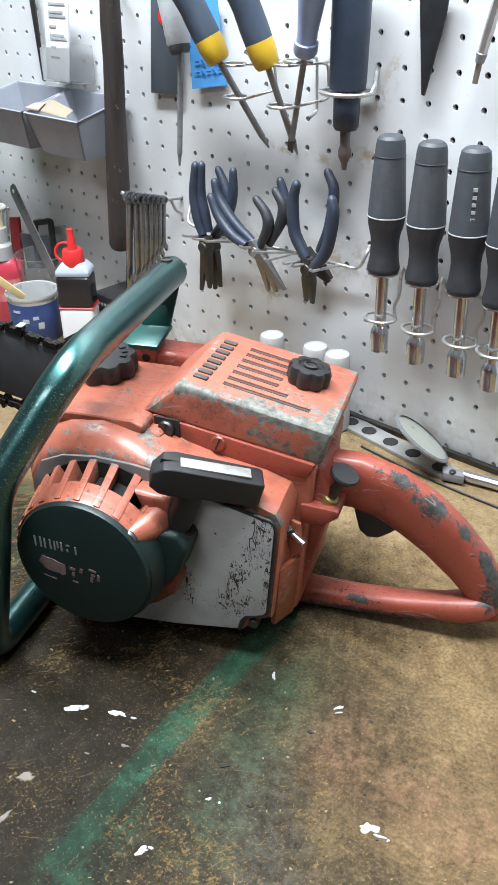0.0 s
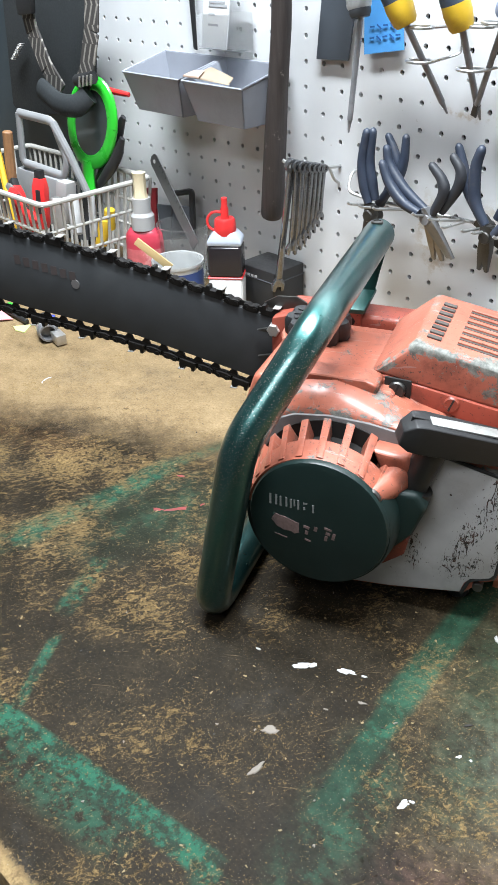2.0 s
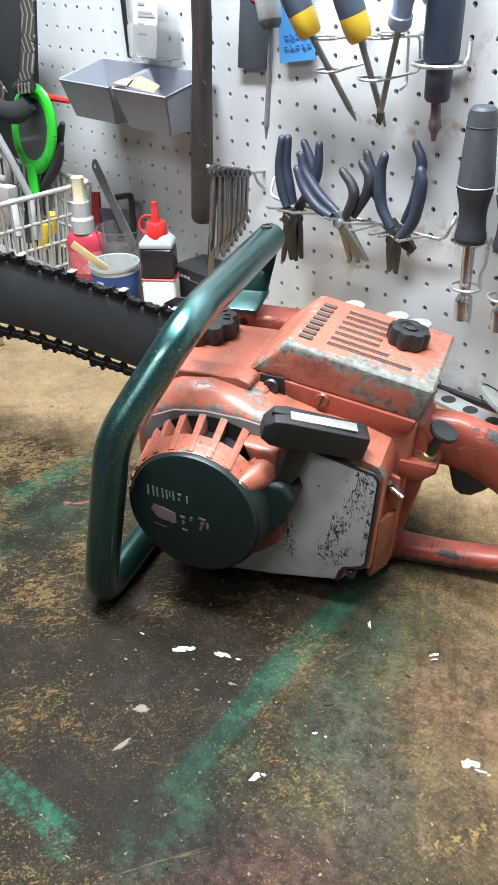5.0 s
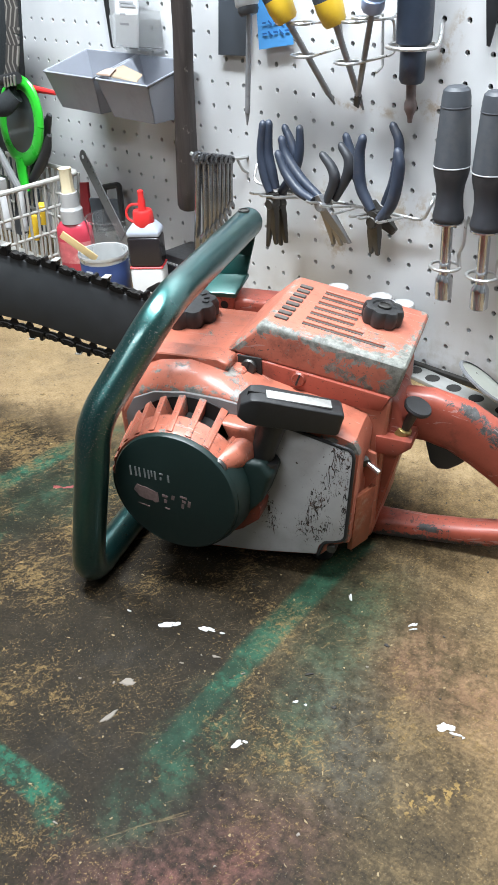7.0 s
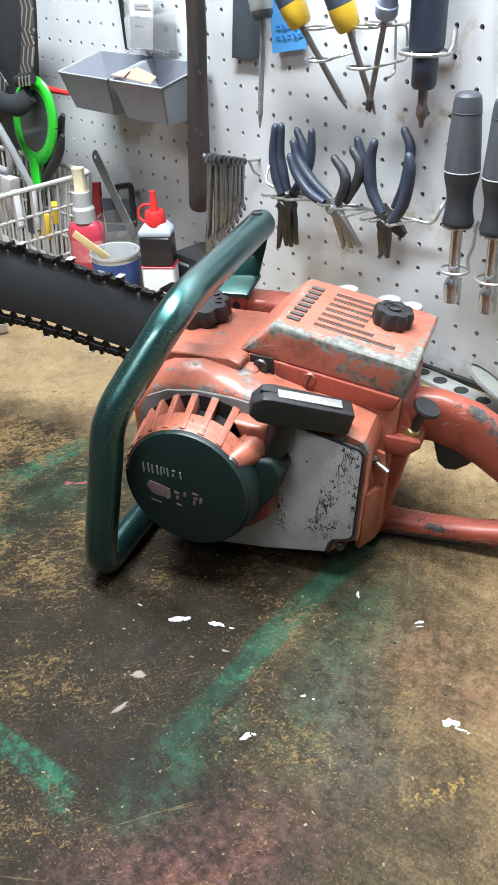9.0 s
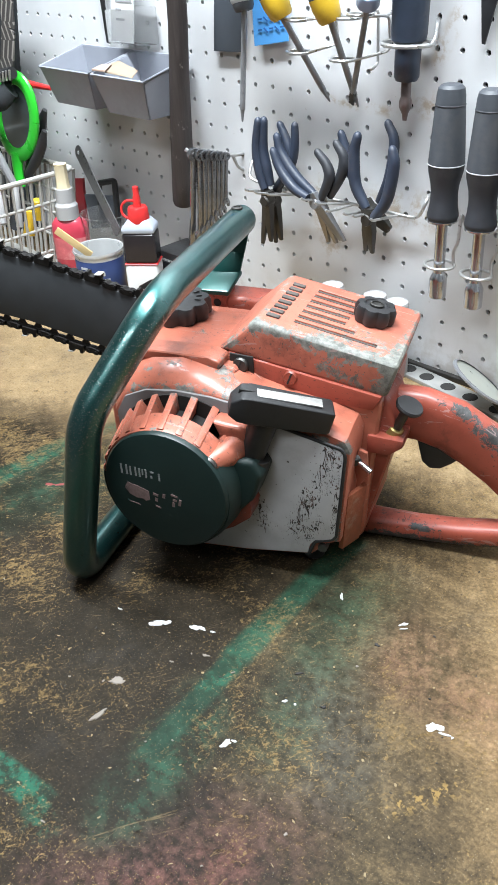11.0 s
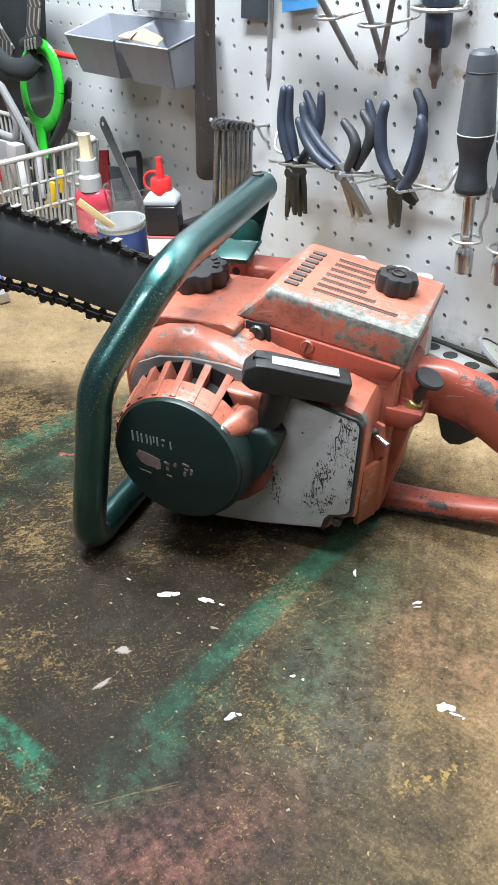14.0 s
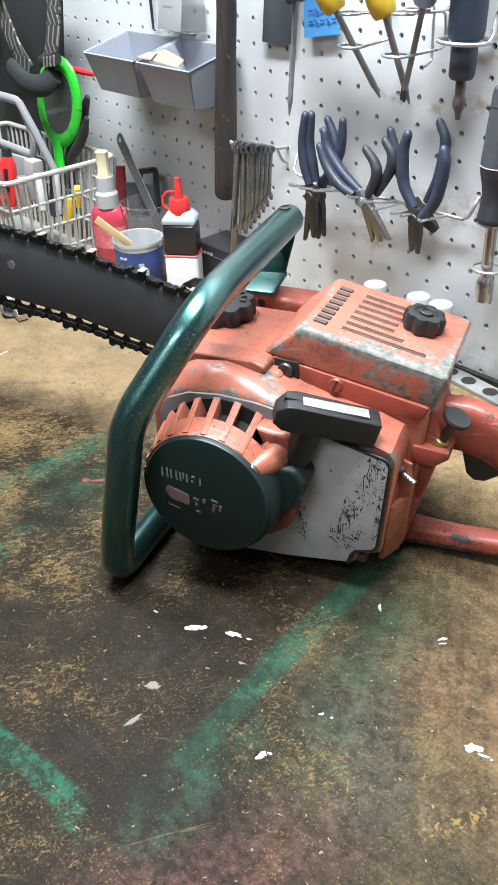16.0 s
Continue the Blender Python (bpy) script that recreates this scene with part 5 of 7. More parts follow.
def wrench(top, bot, w, label):
    t = Thing("wrench", top, label, "wrench", "wrenches on the hook")
    top, bot = Vector(top), Vector(bot)
    d = (bot - top).normalized()
    nrm = Vector((0.97, -0.24, 0.0))
    nrm = (nrm - d * nrm.dot(d)).normalized()
    ax = nrm.cross(d).normalized()
    M = Matrix((ax, nrm, d)).transposed().to_4x4()
    M.translation = top
    k = w * 0.98
    ln = (bot - top).length
    pl = lambda a, b, c: Vector((a, c, b))
    bm = prism([(-k * 0.50, 0.004), (k * 0.50, 0.004), (k * 0.40, ln * 0.5), (k * 0.50, ln - k), (-k * 0.50, ln - k), (-k * 0.40, ln * 0.5)], -0.0020, 0.0020, pl, 0.0008)
    bm.transform(M)
    t.add("shank", bm, M_WRENCH)
    bm = lathe([(k * 0.55, -0.0027), (k * 0.92, -0.0027), (k * 0.95, 0), (k * 0.92, 0.0027), (k * 0.55, 0.0027), (k * 0.53, 0), (k * 0.55, -0.0027)], 22, M @ pose(0, 0, 0.001, 90))
    t.add("ring_end", bm, M_WRENCH)
    jaw = [(-k * 0.5, ln - 1.3 * k), (k * 0.5, ln - 1.3 * k), (k * 1.0, ln - 0.4 * k), (k * 0.95, ln + 0.7 * k), (k * 0.5, ln + 0.85 * k), (k * 0.42, ln + 0.05 * k), (-k * 0.30, ln - 0.05 * k), (-k * 0.5, ln + 0.7 * k), (-k * 0.95, ln + 0.55 * k), (-k * 1.0, ln - 0.4 * k)]
    bm = prism(jaw, -0.0026, 0.0026, pl, 0.0007)
    bm.transform(M)
    t.add("open_end", bm, M_WRENCH)


wrench((-0.2727, -0.0570, 0.1933), (-0.300, -0.052, 0.048), 0.0082, "long steel wrench hanging lowest in the row")
lab = "small steel combination wrench hanging on a peg hook"
wrench((-0.2680, -0.0530, 0.1926), (-0.2800, -0.0500, 0.0957), 0.0072, lab)
wrench((-0.2641, -0.0490, 0.1918), (-0.2753, -0.0460, 0.1011), 0.0068, lab)
wrench((-0.2623, -0.0440, 0.1911), (-0.2724, -0.0420, 0.1074), 0.0064, lab)
wrench((-0.2593, -0.0400, 0.1902), (-0.2687, -0.0380, 0.1126), 0.0060, lab)
wrench((-0.2574, -0.0350, 0.1895), (-0.2650, -0.0340, 0.1190), 0.0056, lab)
wrench((-0.2553, -0.0310, 0.1884), (-0.2623, -0.0300, 0.1252), 0.0052, lab)
wrench((-0.2542, -0.0260, 0.1876), (-0.2596, -0.0260, 0.1327), 0.0048, lab)


# pliers on the wire rail
def pliers(label, pivot, handles, jaws, grip_m, jaw_m, r=0.0062, y=0):
    t = Thing("pliers", pivot, label, "pliers", "pliers on the rail")
    pv = Vector(pivot)
    for pts in handles:
        q = [Vector(p) for p in pts]
        q = [2 * q[0] - q[1]] + q + [2 * q[-1] - q[-2]]
        path = []
        for i in range(1, len(q) - 2):
            for f in [j / 6 for j in range(6)]:
                path.append(0.5 * (2 * q[i] + (q[i + 1] - q[i - 1]) * f + (2 * q[i - 1] - 5 * q[i] + 4 * q[i + 1] - q[i + 2]) * f * f + (3 * q[i] - q[i - 1] - 3 * q[i + 1] + q[i + 2]) * f ** 3))
        path.append(q[-2])
        d0 = (path[0] - path[1]).normalized()
        n = len(path)
        path = [path[0] + d0 * r * 0.75, path[0] + d0 * r * 0.55, path[0] + d0 * r * 0.25] + path
        rad = [r * 0.15, r * 0.50, r * 0.70] + [r * (0.78 + 0.20 * min(1, 2.2 * i / n)) * (1.0 + 0.08 * math.sin(3.0 * i / n) - 0.22 * max(0, i / n - 0.6) / 0.4) for i in range(n)]
        t.add("handle", sweep(path, rad, 14, flat=0.9), grip_m)
    for j in jaws:
        j = Vector(j)
        d = (j - pv).normalized()
        x = d.cross(Vector((0, 1, 0))).normalized()
        b = hull([pv - d * 0.012 + x * s * 0.0060 + Vector((0, q * 0.004, 0)) for s in (-1, 1) for q in (-1, 1)] + [pv + d * 0.014 + x * s * 0.0052 + Vector((0, q * 0.0040, 0)) for s in (-1, 1) for q in (-1, 1)] + [j + x * s * 0.0018 + Vector((0, q * 0.0018, 0)) for s in (-1, 1) for q in (-1, 1)], 0.0008)
        t.add("jaw", b, jaw_m)
    t.add("pivot", lathe([(0, -0.0065), (0.0052, -0.0065), (0.0062, -0.005), (0.0062, 0.005), (0.0052, 0.0065), (0, 0.0065)], 18, Matrix.Translation(pv) @ pose(0, 0, 0, 90)), jaw_m)


pliers("slim navy-handled long-nose pliers hanging closed", (-0.1792, -0.0380, 0.1534), [((-0.1870, -0.0400, 0.2346), (-0.1910, -0.0400, 0.2062), (-0.1870, -0.0400, 0.1815), (-0.1808, -0.0400, 0.1659)), ((-0.1824, -0.0360, 0.2350), (-0.1848, -0.0360, 0.2063), (-0.1800, -0.0360, 0.1846), (-0.1753, -0.0360, 0.1694))], [(-0.1973, -0.0300, 0.0994), (-0.1843, -0.0300, 0.1044)], M_NAVYGRIP, M_DARKSTEEL, 0.0058)
pliers("blue-handled pliers hanging behind the long-nose pair", (-0.1848, -0.0220, 0.1477), [((-0.1747, -0.0200, 0.2287), (-0.1671, -0.0200, 0.2155), (-0.1629, -0.0200, 0.1979), (-0.1799, -0.0200, 0.1600)), ((-0.1522, -0.0220, 0.2309), (-0.1533, -0.0220, 0.2081), (-0.1609, -0.0220, 0.1874), (-0.1821, -0.0220, 0.1613))], [(-0.1925, -0.0140, 0.0968), (-0.1839, -0.0140, 0.1015)], M_NAVYGRIP, M_DARKSTEEL, 0.0055)
pliers("pliers with one charcoal and one navy curved handle", (-0.1116, -0.0340, 0.1626), [((-0.1625, -0.0440, 0.2086), (-0.1528, -0.0440, 0.1915), (-0.1355, -0.0440, 0.1762), (-0.1153, -0.0440, 0.1689)), ((-0.1644, -0.0360, 0.2213), (-0.1590, -0.0360, 0.2058), (-0.1394, -0.0360, 0.1859), (-0.1133, -0.0360, 0.1706))], [(-0.0913, -0.0140, 0.1201), (-0.0961, -0.0140, 0.1202)], M_NAVYGRIP, M_TOOLSTEEL, 0.0058)
pliers("pale-jawed pliers with dark curled handles", (-0.1133, -0.0280, 0.1619), [((-0.1121, -0.0320, 0.2121), (-0.1004, -0.0320, 0.2013), (-0.0975, -0.0320, 0.1889), (-0.1080, -0.0320, 0.1673)), ((-0.0947, -0.0240, 0.2214), (-0.0856, -0.0240, 0.2098), (-0.0875, -0.0240, 0.1936), (-0.1032, -0.0240, 0.1684))], [(-0.1137, -0.0140, 0.1149), (-0.1046, -0.0120, 0.1147)], M_BLKGRIP, M_RUSTY, 0.0058)
pliers("navy-handled diagonal cutters with short dark jaws", (-0.0443, -0.0340, 0.1587), [((-0.0589, -0.0360, 0.2355), (-0.0627, -0.0360, 0.2185), (-0.0601, -0.0360, 0.1901), (-0.0465, -0.0360, 0.1695)), ((-0.0145, -0.0400, 0.2297), (-0.0123, -0.0400, 0.2160), (-0.0193, -0.0400, 0.1832), (-0.0336, -0.0400, 0.1636))], [(-0.0536, -0.0260, 0.1220), (-0.0453, -0.0260, 0.1212)], M_NAVYGRIP, M_DARKSTEEL, 0.0062)
pliers("navy-handled pliers hanging behind the diagonal cutters", (-0.0551, -0.0160, 0.1603), [((-0.0939, -0.0180, 0.2296), (-0.0884, -0.0180, 0.2159), (-0.0794, -0.0180, 0.1920), (-0.0634, -0.0180, 0.1690)), ((-0.0386, -0.0160, 0.2456), (-0.0310, -0.0160, 0.2300), (-0.0349, -0.0160, 0.1982), (-0.0463, -0.0160, 0.1708))], [(-0.0370, -0.0120, 0.1410), (-0.0338, -0.0120, 0.1450)], M_NAVYGRIP, M_DARKSTEEL, 0.0056)
rail = Thing("pliers_rail", (-0.10, -0.01, 0.165), "galvanised wire rail with prongs for pliers, rusty in places", "tool rack")
rail.add("rail", sweep(rounded([(-0.2286, 0.004, 0.1836), (-0.2286, -0.010, 0.1836), (-0.2257, -0.0200, 0.1658), (-0.2068, -0.0200, 0.1630), (-0.0651, -0.0140, 0.1618), (-0.0021, -0.0120, 0.1612), (0.0051, -0.0120, 0.1769), (0.0039, -0.0040, 0.1833), (-0.0013, 0.0050, 0.1812)], 0.008, 4), 0.0017, 8), M_WIRE)
for px in (((-0.1964, -0.0550, 0.1650), (-0.1785, -0.0100, 0.1562)), ((-0.1805, -0.0560, 0.1652), (-0.1622, -0.0100, 0.1557)), ((-0.1607, -0.0580, 0.1672), (-0.1502, -0.0100, 0.1580)), ((-0.1174, -0.0520, 0.1685), (-0.1042, -0.0100, 0.1599)), ((-0.0972, -0.0540, 0.1684), (-0.0895, -0.0100, 0.1593)), ((-0.0826, -0.0540, 0.1635), (-0.0837, -0.0100, 0.1594)), ((-0.0601, -0.0540, 0.1649), (-0.0527, -0.0100, 0.1611)), ((-0.0491, -0.0540, 0.1651), (-0.0445, -0.0100, 0.1606)), ((-0.0249, -0.0560, 0.1664), (-0.0256, -0.0100, 0.1601))):
    a, b = Vector(px[0]), Vector(px[1])
    rail.add("prong", sweep(rounded([a + Vector((0, 0, 0.002)), a + Vector((0.001, 0.002, 0)), b], 0.002, 3), 0.0014, 8), M_WIRE)

# grey bins
def bin_box(x0, x1, label):
    t = Thing("parts_bin", ((x0 + x1) / 2, -0.04, 0.23), label, "bin", "grey parts bins")
    th = 0.0016
    zf, zb, zl = 0.2645, 0.2800, 0.2215
    k = 0.010
    def wall(a, b, c, d, off):
        off = Vector(off)
        return hull([Vector(p) + s * off for p in (a, b, c, d) for s in (0, 1)])
    yf, yb, yl = -0.074, -0.006, -0.062
    tl, tr, bl, br = (x0, yf, zf), (x1, yf, zf), (x0 + k, yl, zl), (x1 - k, yl, zl)
    Tl, Tr, Bl, Br = (x0, yb, zb), (x1, yb, zb), (x0 + k, yb, zl), (x1 - k, yb, zl)
    t.add("front", wall(tl, tr, bl, br, (0, th, 0)), M_BIN)
    t.add("back", wall(Tl, Tr, Bl, Br, (0, -th, 0)), M_BIN)
    t.add("side", wall(tl, Tl, bl, Bl, (th, 0, 0)), M_BIN)
    t.add("side", wall(tr, Tr, br, Br, (-th, 0, 0)), M_BIN)
    t.add("base", wall(bl, br, Bl, Br, (0, 0, th)), M_BIN)
    t.add("rim", sweep([tl, tr, Tr, Tl, tl], 0.0016, 6), M_BIN)
    return t


bin_box(-0.532, -0.430, "grey plastic parts bin, empty, hung on the pegboard")
b2 = bin_box(-0.424, -0.328, "grey plastic parts bin with folded paper packets inside")
b2 = Thing("paper_packets", (-0.38, -0.06, 0.255), "folded tan paper packets sticking out of the bin", "packet")
b2.add("packet", hull([(-0.418, -0.0715, 0.2685), (-0.352, -0.0695, 0.266), (-0.40, -0.050, 0.276), (-0.365, -0.050, 0.270), (-0.416, -0.0715, 0.2705), (-0.354, -0.068, 0.268), (-0.40, -0.050, 0.278)], 0.0003), M_PAPER)
b2.add("packet", hull([(-0.423, -0.073, 0.2685), (-0.395, -0.0745, 0.2695), (-0.42, -0.060, 0.274), (-0.40, -0.060, 0.276), (-0.423, -0.073, 0.2705), (-0.395, -0.074, 0.2715)], 0.0003), plain("pink_tan_paper", (0.38, 0.27, 0.215), 0.7))
# clear hanging box with a printed card, and a black strip beside it
wb = Thing("hanging_card_box", (-0.4176, -0.0120, 0.3341), "clear box with a faded white printed card, hung on the board", "box")
wb.add("card", hull([Vector(p) + Vector((0, s, 0)) for p in ((-0.4346, -0.0200, 0.3898), (-0.3899, -0.0200, 0.3907), (-0.4470, -0.0200, 0.2917), (-0.4064, -0.0200, 0.2914)) for s in (-0.001, 0.001)], 0.0004), M_WHITE)
M_CLEAR = Mat("clear_cup_plastic", 0.06)
M_CLEAR.set("Base Color", (0.92, 0.93, 0.93)).set("Transmission Weight", 0.95).set("IOR", 1.08)
M_CLEAR = M_CLEAR.m
wb.add("tray", hull([(-0.452, -0.024, 0.290), (-0.385, -0.024, 0.290), (-0.448, -0.004, 0.290), (-0.380, -0.004, 0.290), (-0.452, -0.024, 0.325), (-0.380, -0.004, 0.330), (-0.385, -0.022, 0.327), (-0.448, -0.004, 0.330)], 0.0015), M_CLEAR)
for k, (y0, w) in enumerate(((6, 30), (20, 26), (27, 30), (45, 12), (60, 26), (66, 30), (82, 10), (100, 16))):
    p = Vector((-0.4281, -0.0214, 0.3737)).lerp(Vector((-0.4361, -0.0214, 0.2928)), y0 / 140)
    wb.add("print_bar", box(0, w / 1000, -0.0002, 0.0002, -0.0012, 0.0012, m=Matrix.Translation(p)), M_PRINT)
bs = Thing("black_strip", (-0.4751, -0.0060, 0.3305), "thin black strip hanging on the pegboard", "strip")
bs.add("strip", hull([Vector(p) + Vector((0, s, 0)) for p in ((-0.4820, -0.0080, 0.3884), (-0.4721, -0.0080, 0.3885), (-0.4761, -0.0080, 0.2867), (-0.4708, -0.0080, 0.2853)) for s in (-0.001, 0.001)], 0.0003), M_BLACKPL)

# ---- things on the bench by the board ----
M_BASKET = plain("cream_white_plastic", (0.37, 0.36, 0.335), 0.4, 0, 0.08, 40, 0.05, dirt=0.2)
M_REDLIQ = plain("red_threadlocker_plastic", (0.50, 0.045, 0.075), 0.35, 0, 0.15, 40, 0.05, dirt=0.15, dirt_colour=(0.6, 0.4, 0.35))
M_FROST = plain("frosted_cap_plastic", (0.36, 0.355, 0.355), 0.35, 0, 0.08, 50, 0.05)
M_CREAM = plain("yellowed_cream_plastic", (0.62, 0.53, 0.36), 0.45, 0, 0.15, 60, 0.1, dirt=0.35, dirt_colour=(0.35, 0.22, 0.1))
M_TIN = plain("bright_tinplate", (0.55, 0.56, 0.56), 0.3, 0.45, 0.12, 40, 0.05)
M_BLUELAB = plain("blue_can_label", (0.026, 0.045, 0.13), 0.4, 0, 0.3, 60, 0.05)
M_WOODPALE = plain("pale_stick_wood", (0.62, 0.45, 0.22), 0.6, 0, 0.15, 90, 0.2)
M_DARKOIL = plain("black_oil_in_bottle", (0.02, 0.017, 0.02), 0.2, 0, 0.2, 30, 0)
M_GREENPL = plain("bright_green_plastic", (0.03, 0.52, 0.035), 0.3, 0, 0.12, 40, 0.05)
M_LENS = plain("smoky_lens", (0.05, 0.065, 0.065), 0.12, 0, 0.2, 30, 0)
M_TOOLGREY = plain("grey_painted_tool", (0.29, 0.295, 0.305), 0.4, 0.1, 0.12, 60, 0.1, dirt=0.25)
M_PENCIL = plain("yellow_pencil_paint", (0.75, 0.46, 0.03), 0.4)
M_PINK = plain("pink_rubber", (0.70, 0.27, 0.30), 0.7)
M_BROWNWOOD = plain("brown_dowel_wood", (0.26, 0.13, 0.06), 0.5, 0, 0.25, 90, 0.2)
M_STRAPBASE = Mat("patterned_grey_strap", 0.75)
_x, _y, _z = M_STRAPBASE.xyz()
_p = M_STRAPBASE.math("SINE", M_STRAPBASE.math("MULTIPLY", M_STRAPBASE.math("ADD", _x, M_STRAPBASE.math("MULTIPLY", _z, 0.40)), 620.0))
_q = M_STRAPBASE.math("SINE", M_STRAPBASE.math("MULTIPLY", M_STRAPBASE.math("SUBTRACT", _x, M_STRAPBASE.math("MULTIPLY", _z, 0.40)), 620.0))
_w = M_STRAPBASE.step(M_STRAPBASE.math("SINE", M_STRAPBASE.math("MULTIPLY", _z, 150.0)), -0.1, 0.1)
_d = M_STRAPBASE.math("ADD", M_STRAPBASE.math("MULTIPLY", _p, _w), M_STRAPBASE.math("MULTIPLY", _q, M_STRAPBASE.math("SUBTRACT", 1.0, _w)))
M_STRAPBASE.set("Base Color", M_STRAPBASE.ramp(_d, (0.45, (0.040, 0.036, 0.034)), (0.75, (0.21, 0.195, 0.175))))
M_STRAPBASE.bump(M_STRAPBASE.noise(500, 3), 0.3, 0.0006)
M_STRAPBASE = M_STRAPBASE.m
M_CLOTHBLACK = plain("black_nylon_cloth", (0.015, 0.0185, 0.021), 0.8, 0, 0.3, 300, 0.4)
M_FLECK = plain("dried_white_paint", (0.52, 0.52, 0.51), 0.5, 0, 0.12, 300, 0.3, dirt=0.5, dirt_colour=(0.2, 0.18, 0.15))
M_GREYCHIP = plain("grey_scraped_wood", (0.17, 0.145, 0.12), 0.7, 0, 0.25, 160, 0.4)
M_DARKCHIP = plain("black_grit", (0.015, 0.013, 0.012), 0.7)

# slate panel closing the end of the board
slab("slate_panel", -1.49, -0.715, -0.034, -0.004, 0.0, 0.78, M_SLATE, "slate blue cabinet panel beside the pegboard", 0.002, "panel")


def basket():
    x0, x1, y0, y1, zt, zb = -0.800, -0.517, -0.219, -0.058, 0.139, 0.004
    t = Thing("plastic_basket", ((x0 + x1) / 2, (y0 + y1) / 2, 0.0), "cream white slatted plastic basket full of small tools", "basket")
    k = 0.012
    top = [(x0, y0), (x1, y0), (x1, y1), (x0, y1)]
    low = [(x0 + k, y0 + k), (x1 - k, y0 + k), (x1 - k, y1 - k), (x0 + k, y1 - k)]
    t.add("rim", sweep(rounded([(a, b, zt) for a, b in top] + [(top[0][0], top[0][1], zt)], 0.012, 4), 0.0034, 10), M_BASKET)
    t.add("base", box(x0 + k, x1 - k, y0 + k, y1 - k, 0.0, 0.004, 0.001), M_BASKET)
    for i in range(4):
        a, b, c, d = Vector((*top[i], zt)), Vector((*top[(i + 1) % 4], zt)), Vector((*low[i], zb)), Vector((*low[(i + 1) % 4], zb))
        n = max(2, round((b - a).length / 0.0135))
        for j in range(n + 1):
            f = j / n
            p, q = a.lerp(b, f), c.lerp(d, f)
            t.add("slat", sweep([p, q], 0.0024, 8, flat=0.7, side=(0, 0, 1) if abs((q - p).normalized().z) < 0.5 else (0, 1, 0)), M_BASKET)
        for g in (0.26, 0.5, 0.74):
            t.add("cross_bar", sweep([a.lerp(c, g), b.lerp(d, g)], 0.0021, 8), M_BASKET)


basket()
# grey frame-handled tool standing in the basket
ft = Thing("staple_gun", (-0.62, -0.12, 0.005), "grey metal tool with an open frame handle standing in the basket", "tool")
fr = [(-0.6730, -0.1400, 0.2117), (-0.6122, -0.1300, 0.2072), (-0.5985, -0.1250, 0.1615), (-0.6090, -0.1250, 0.1385), (-0.6813, -0.1400, 0.1487), (-0.6730, -0.1400, 0.2117)]
ft.add("frame", sweep(rounded([Vector(p) for p in fr], 0.008, 4), 0.0058, 10, flat=0.7, side=(0, 1, 0)), M_TOOLGREY)
ft.add("lever", sweep(rounded([(-0.6094, -0.1320, 0.2066), (-0.5952, -0.1240, 0.1709), (-0.5826, -0.1120, 0.1207)], 0.01, 4), 0.0052, 10), M_TOOLGREY)
ft.add("body", hull([Vector(p) + Vector((0, s, 0)) for p in ((-0.6942, -0.1350, 0.1413), (-0.6030, -0.1220, 0.1338), (-0.6098, -0.1220, 0.0768), (-0.7195, -0.1350, 0.0574)) for s in (-0.010, 0.010)], 0.004, 2), M_TOOLGREY)
ft.add("nose", hull([Vector(p) + Vector((0, s, 0)) for p in ((-0.5966, -0.1400, 0.1408), (-0.5796, -0.1350, 0.1384), (-0.5922, -0.1350, 0.0835), (-0.6104, -0.1400, 0.0848)) for s in (-0.008, 0.008)], 0.004, 2), M_FROST)
ft.add("knob", lathe([(0, -0.005), (0.006, -0.004), (0.0075, 0), (0.006, 0.004), (0, 0.005)], 16, Matrix.Translation((-0.5974, -0.1200, 0.1649)) @ pose(0, 0, 0, 90)), M_BLACKPL)
pc = Thing("pencil", (-0.6562, -0.1900, 0.0686), "yellow pencil with a pink eraser standing in the basket", "pencil")
pc.add("shaft", rod((-0.6410, -0.1900, 0.0643), (-0.6789, -0.1750, 0.1680), 0.0042, seg=6), M_PENCIL)
pc.add("ferrule", rod((-0.6791, -0.1750, 0.1673), (-0.6832, -0.1740, 0.1764), 0.0043, seg=12), M_BRASS)
pc.add("eraser", rod((-0.6835, -0.1740, 0.1757), (-0.6854, -0.1730, 0.1829), 0.0040, seg=12), M_PINK)
dw = Thing("wooden_dowel", (-0.6745, -0.1700, 0.0596), "brown wooden tool handle standing in the basket", "handle")
dw.add("handle", rod((-0.6771, -0.1700, 0.0511), (-0.6650, -0.1650, 0.1941), 0.0068, 0.0066, 10), M_BROWNWOOD)
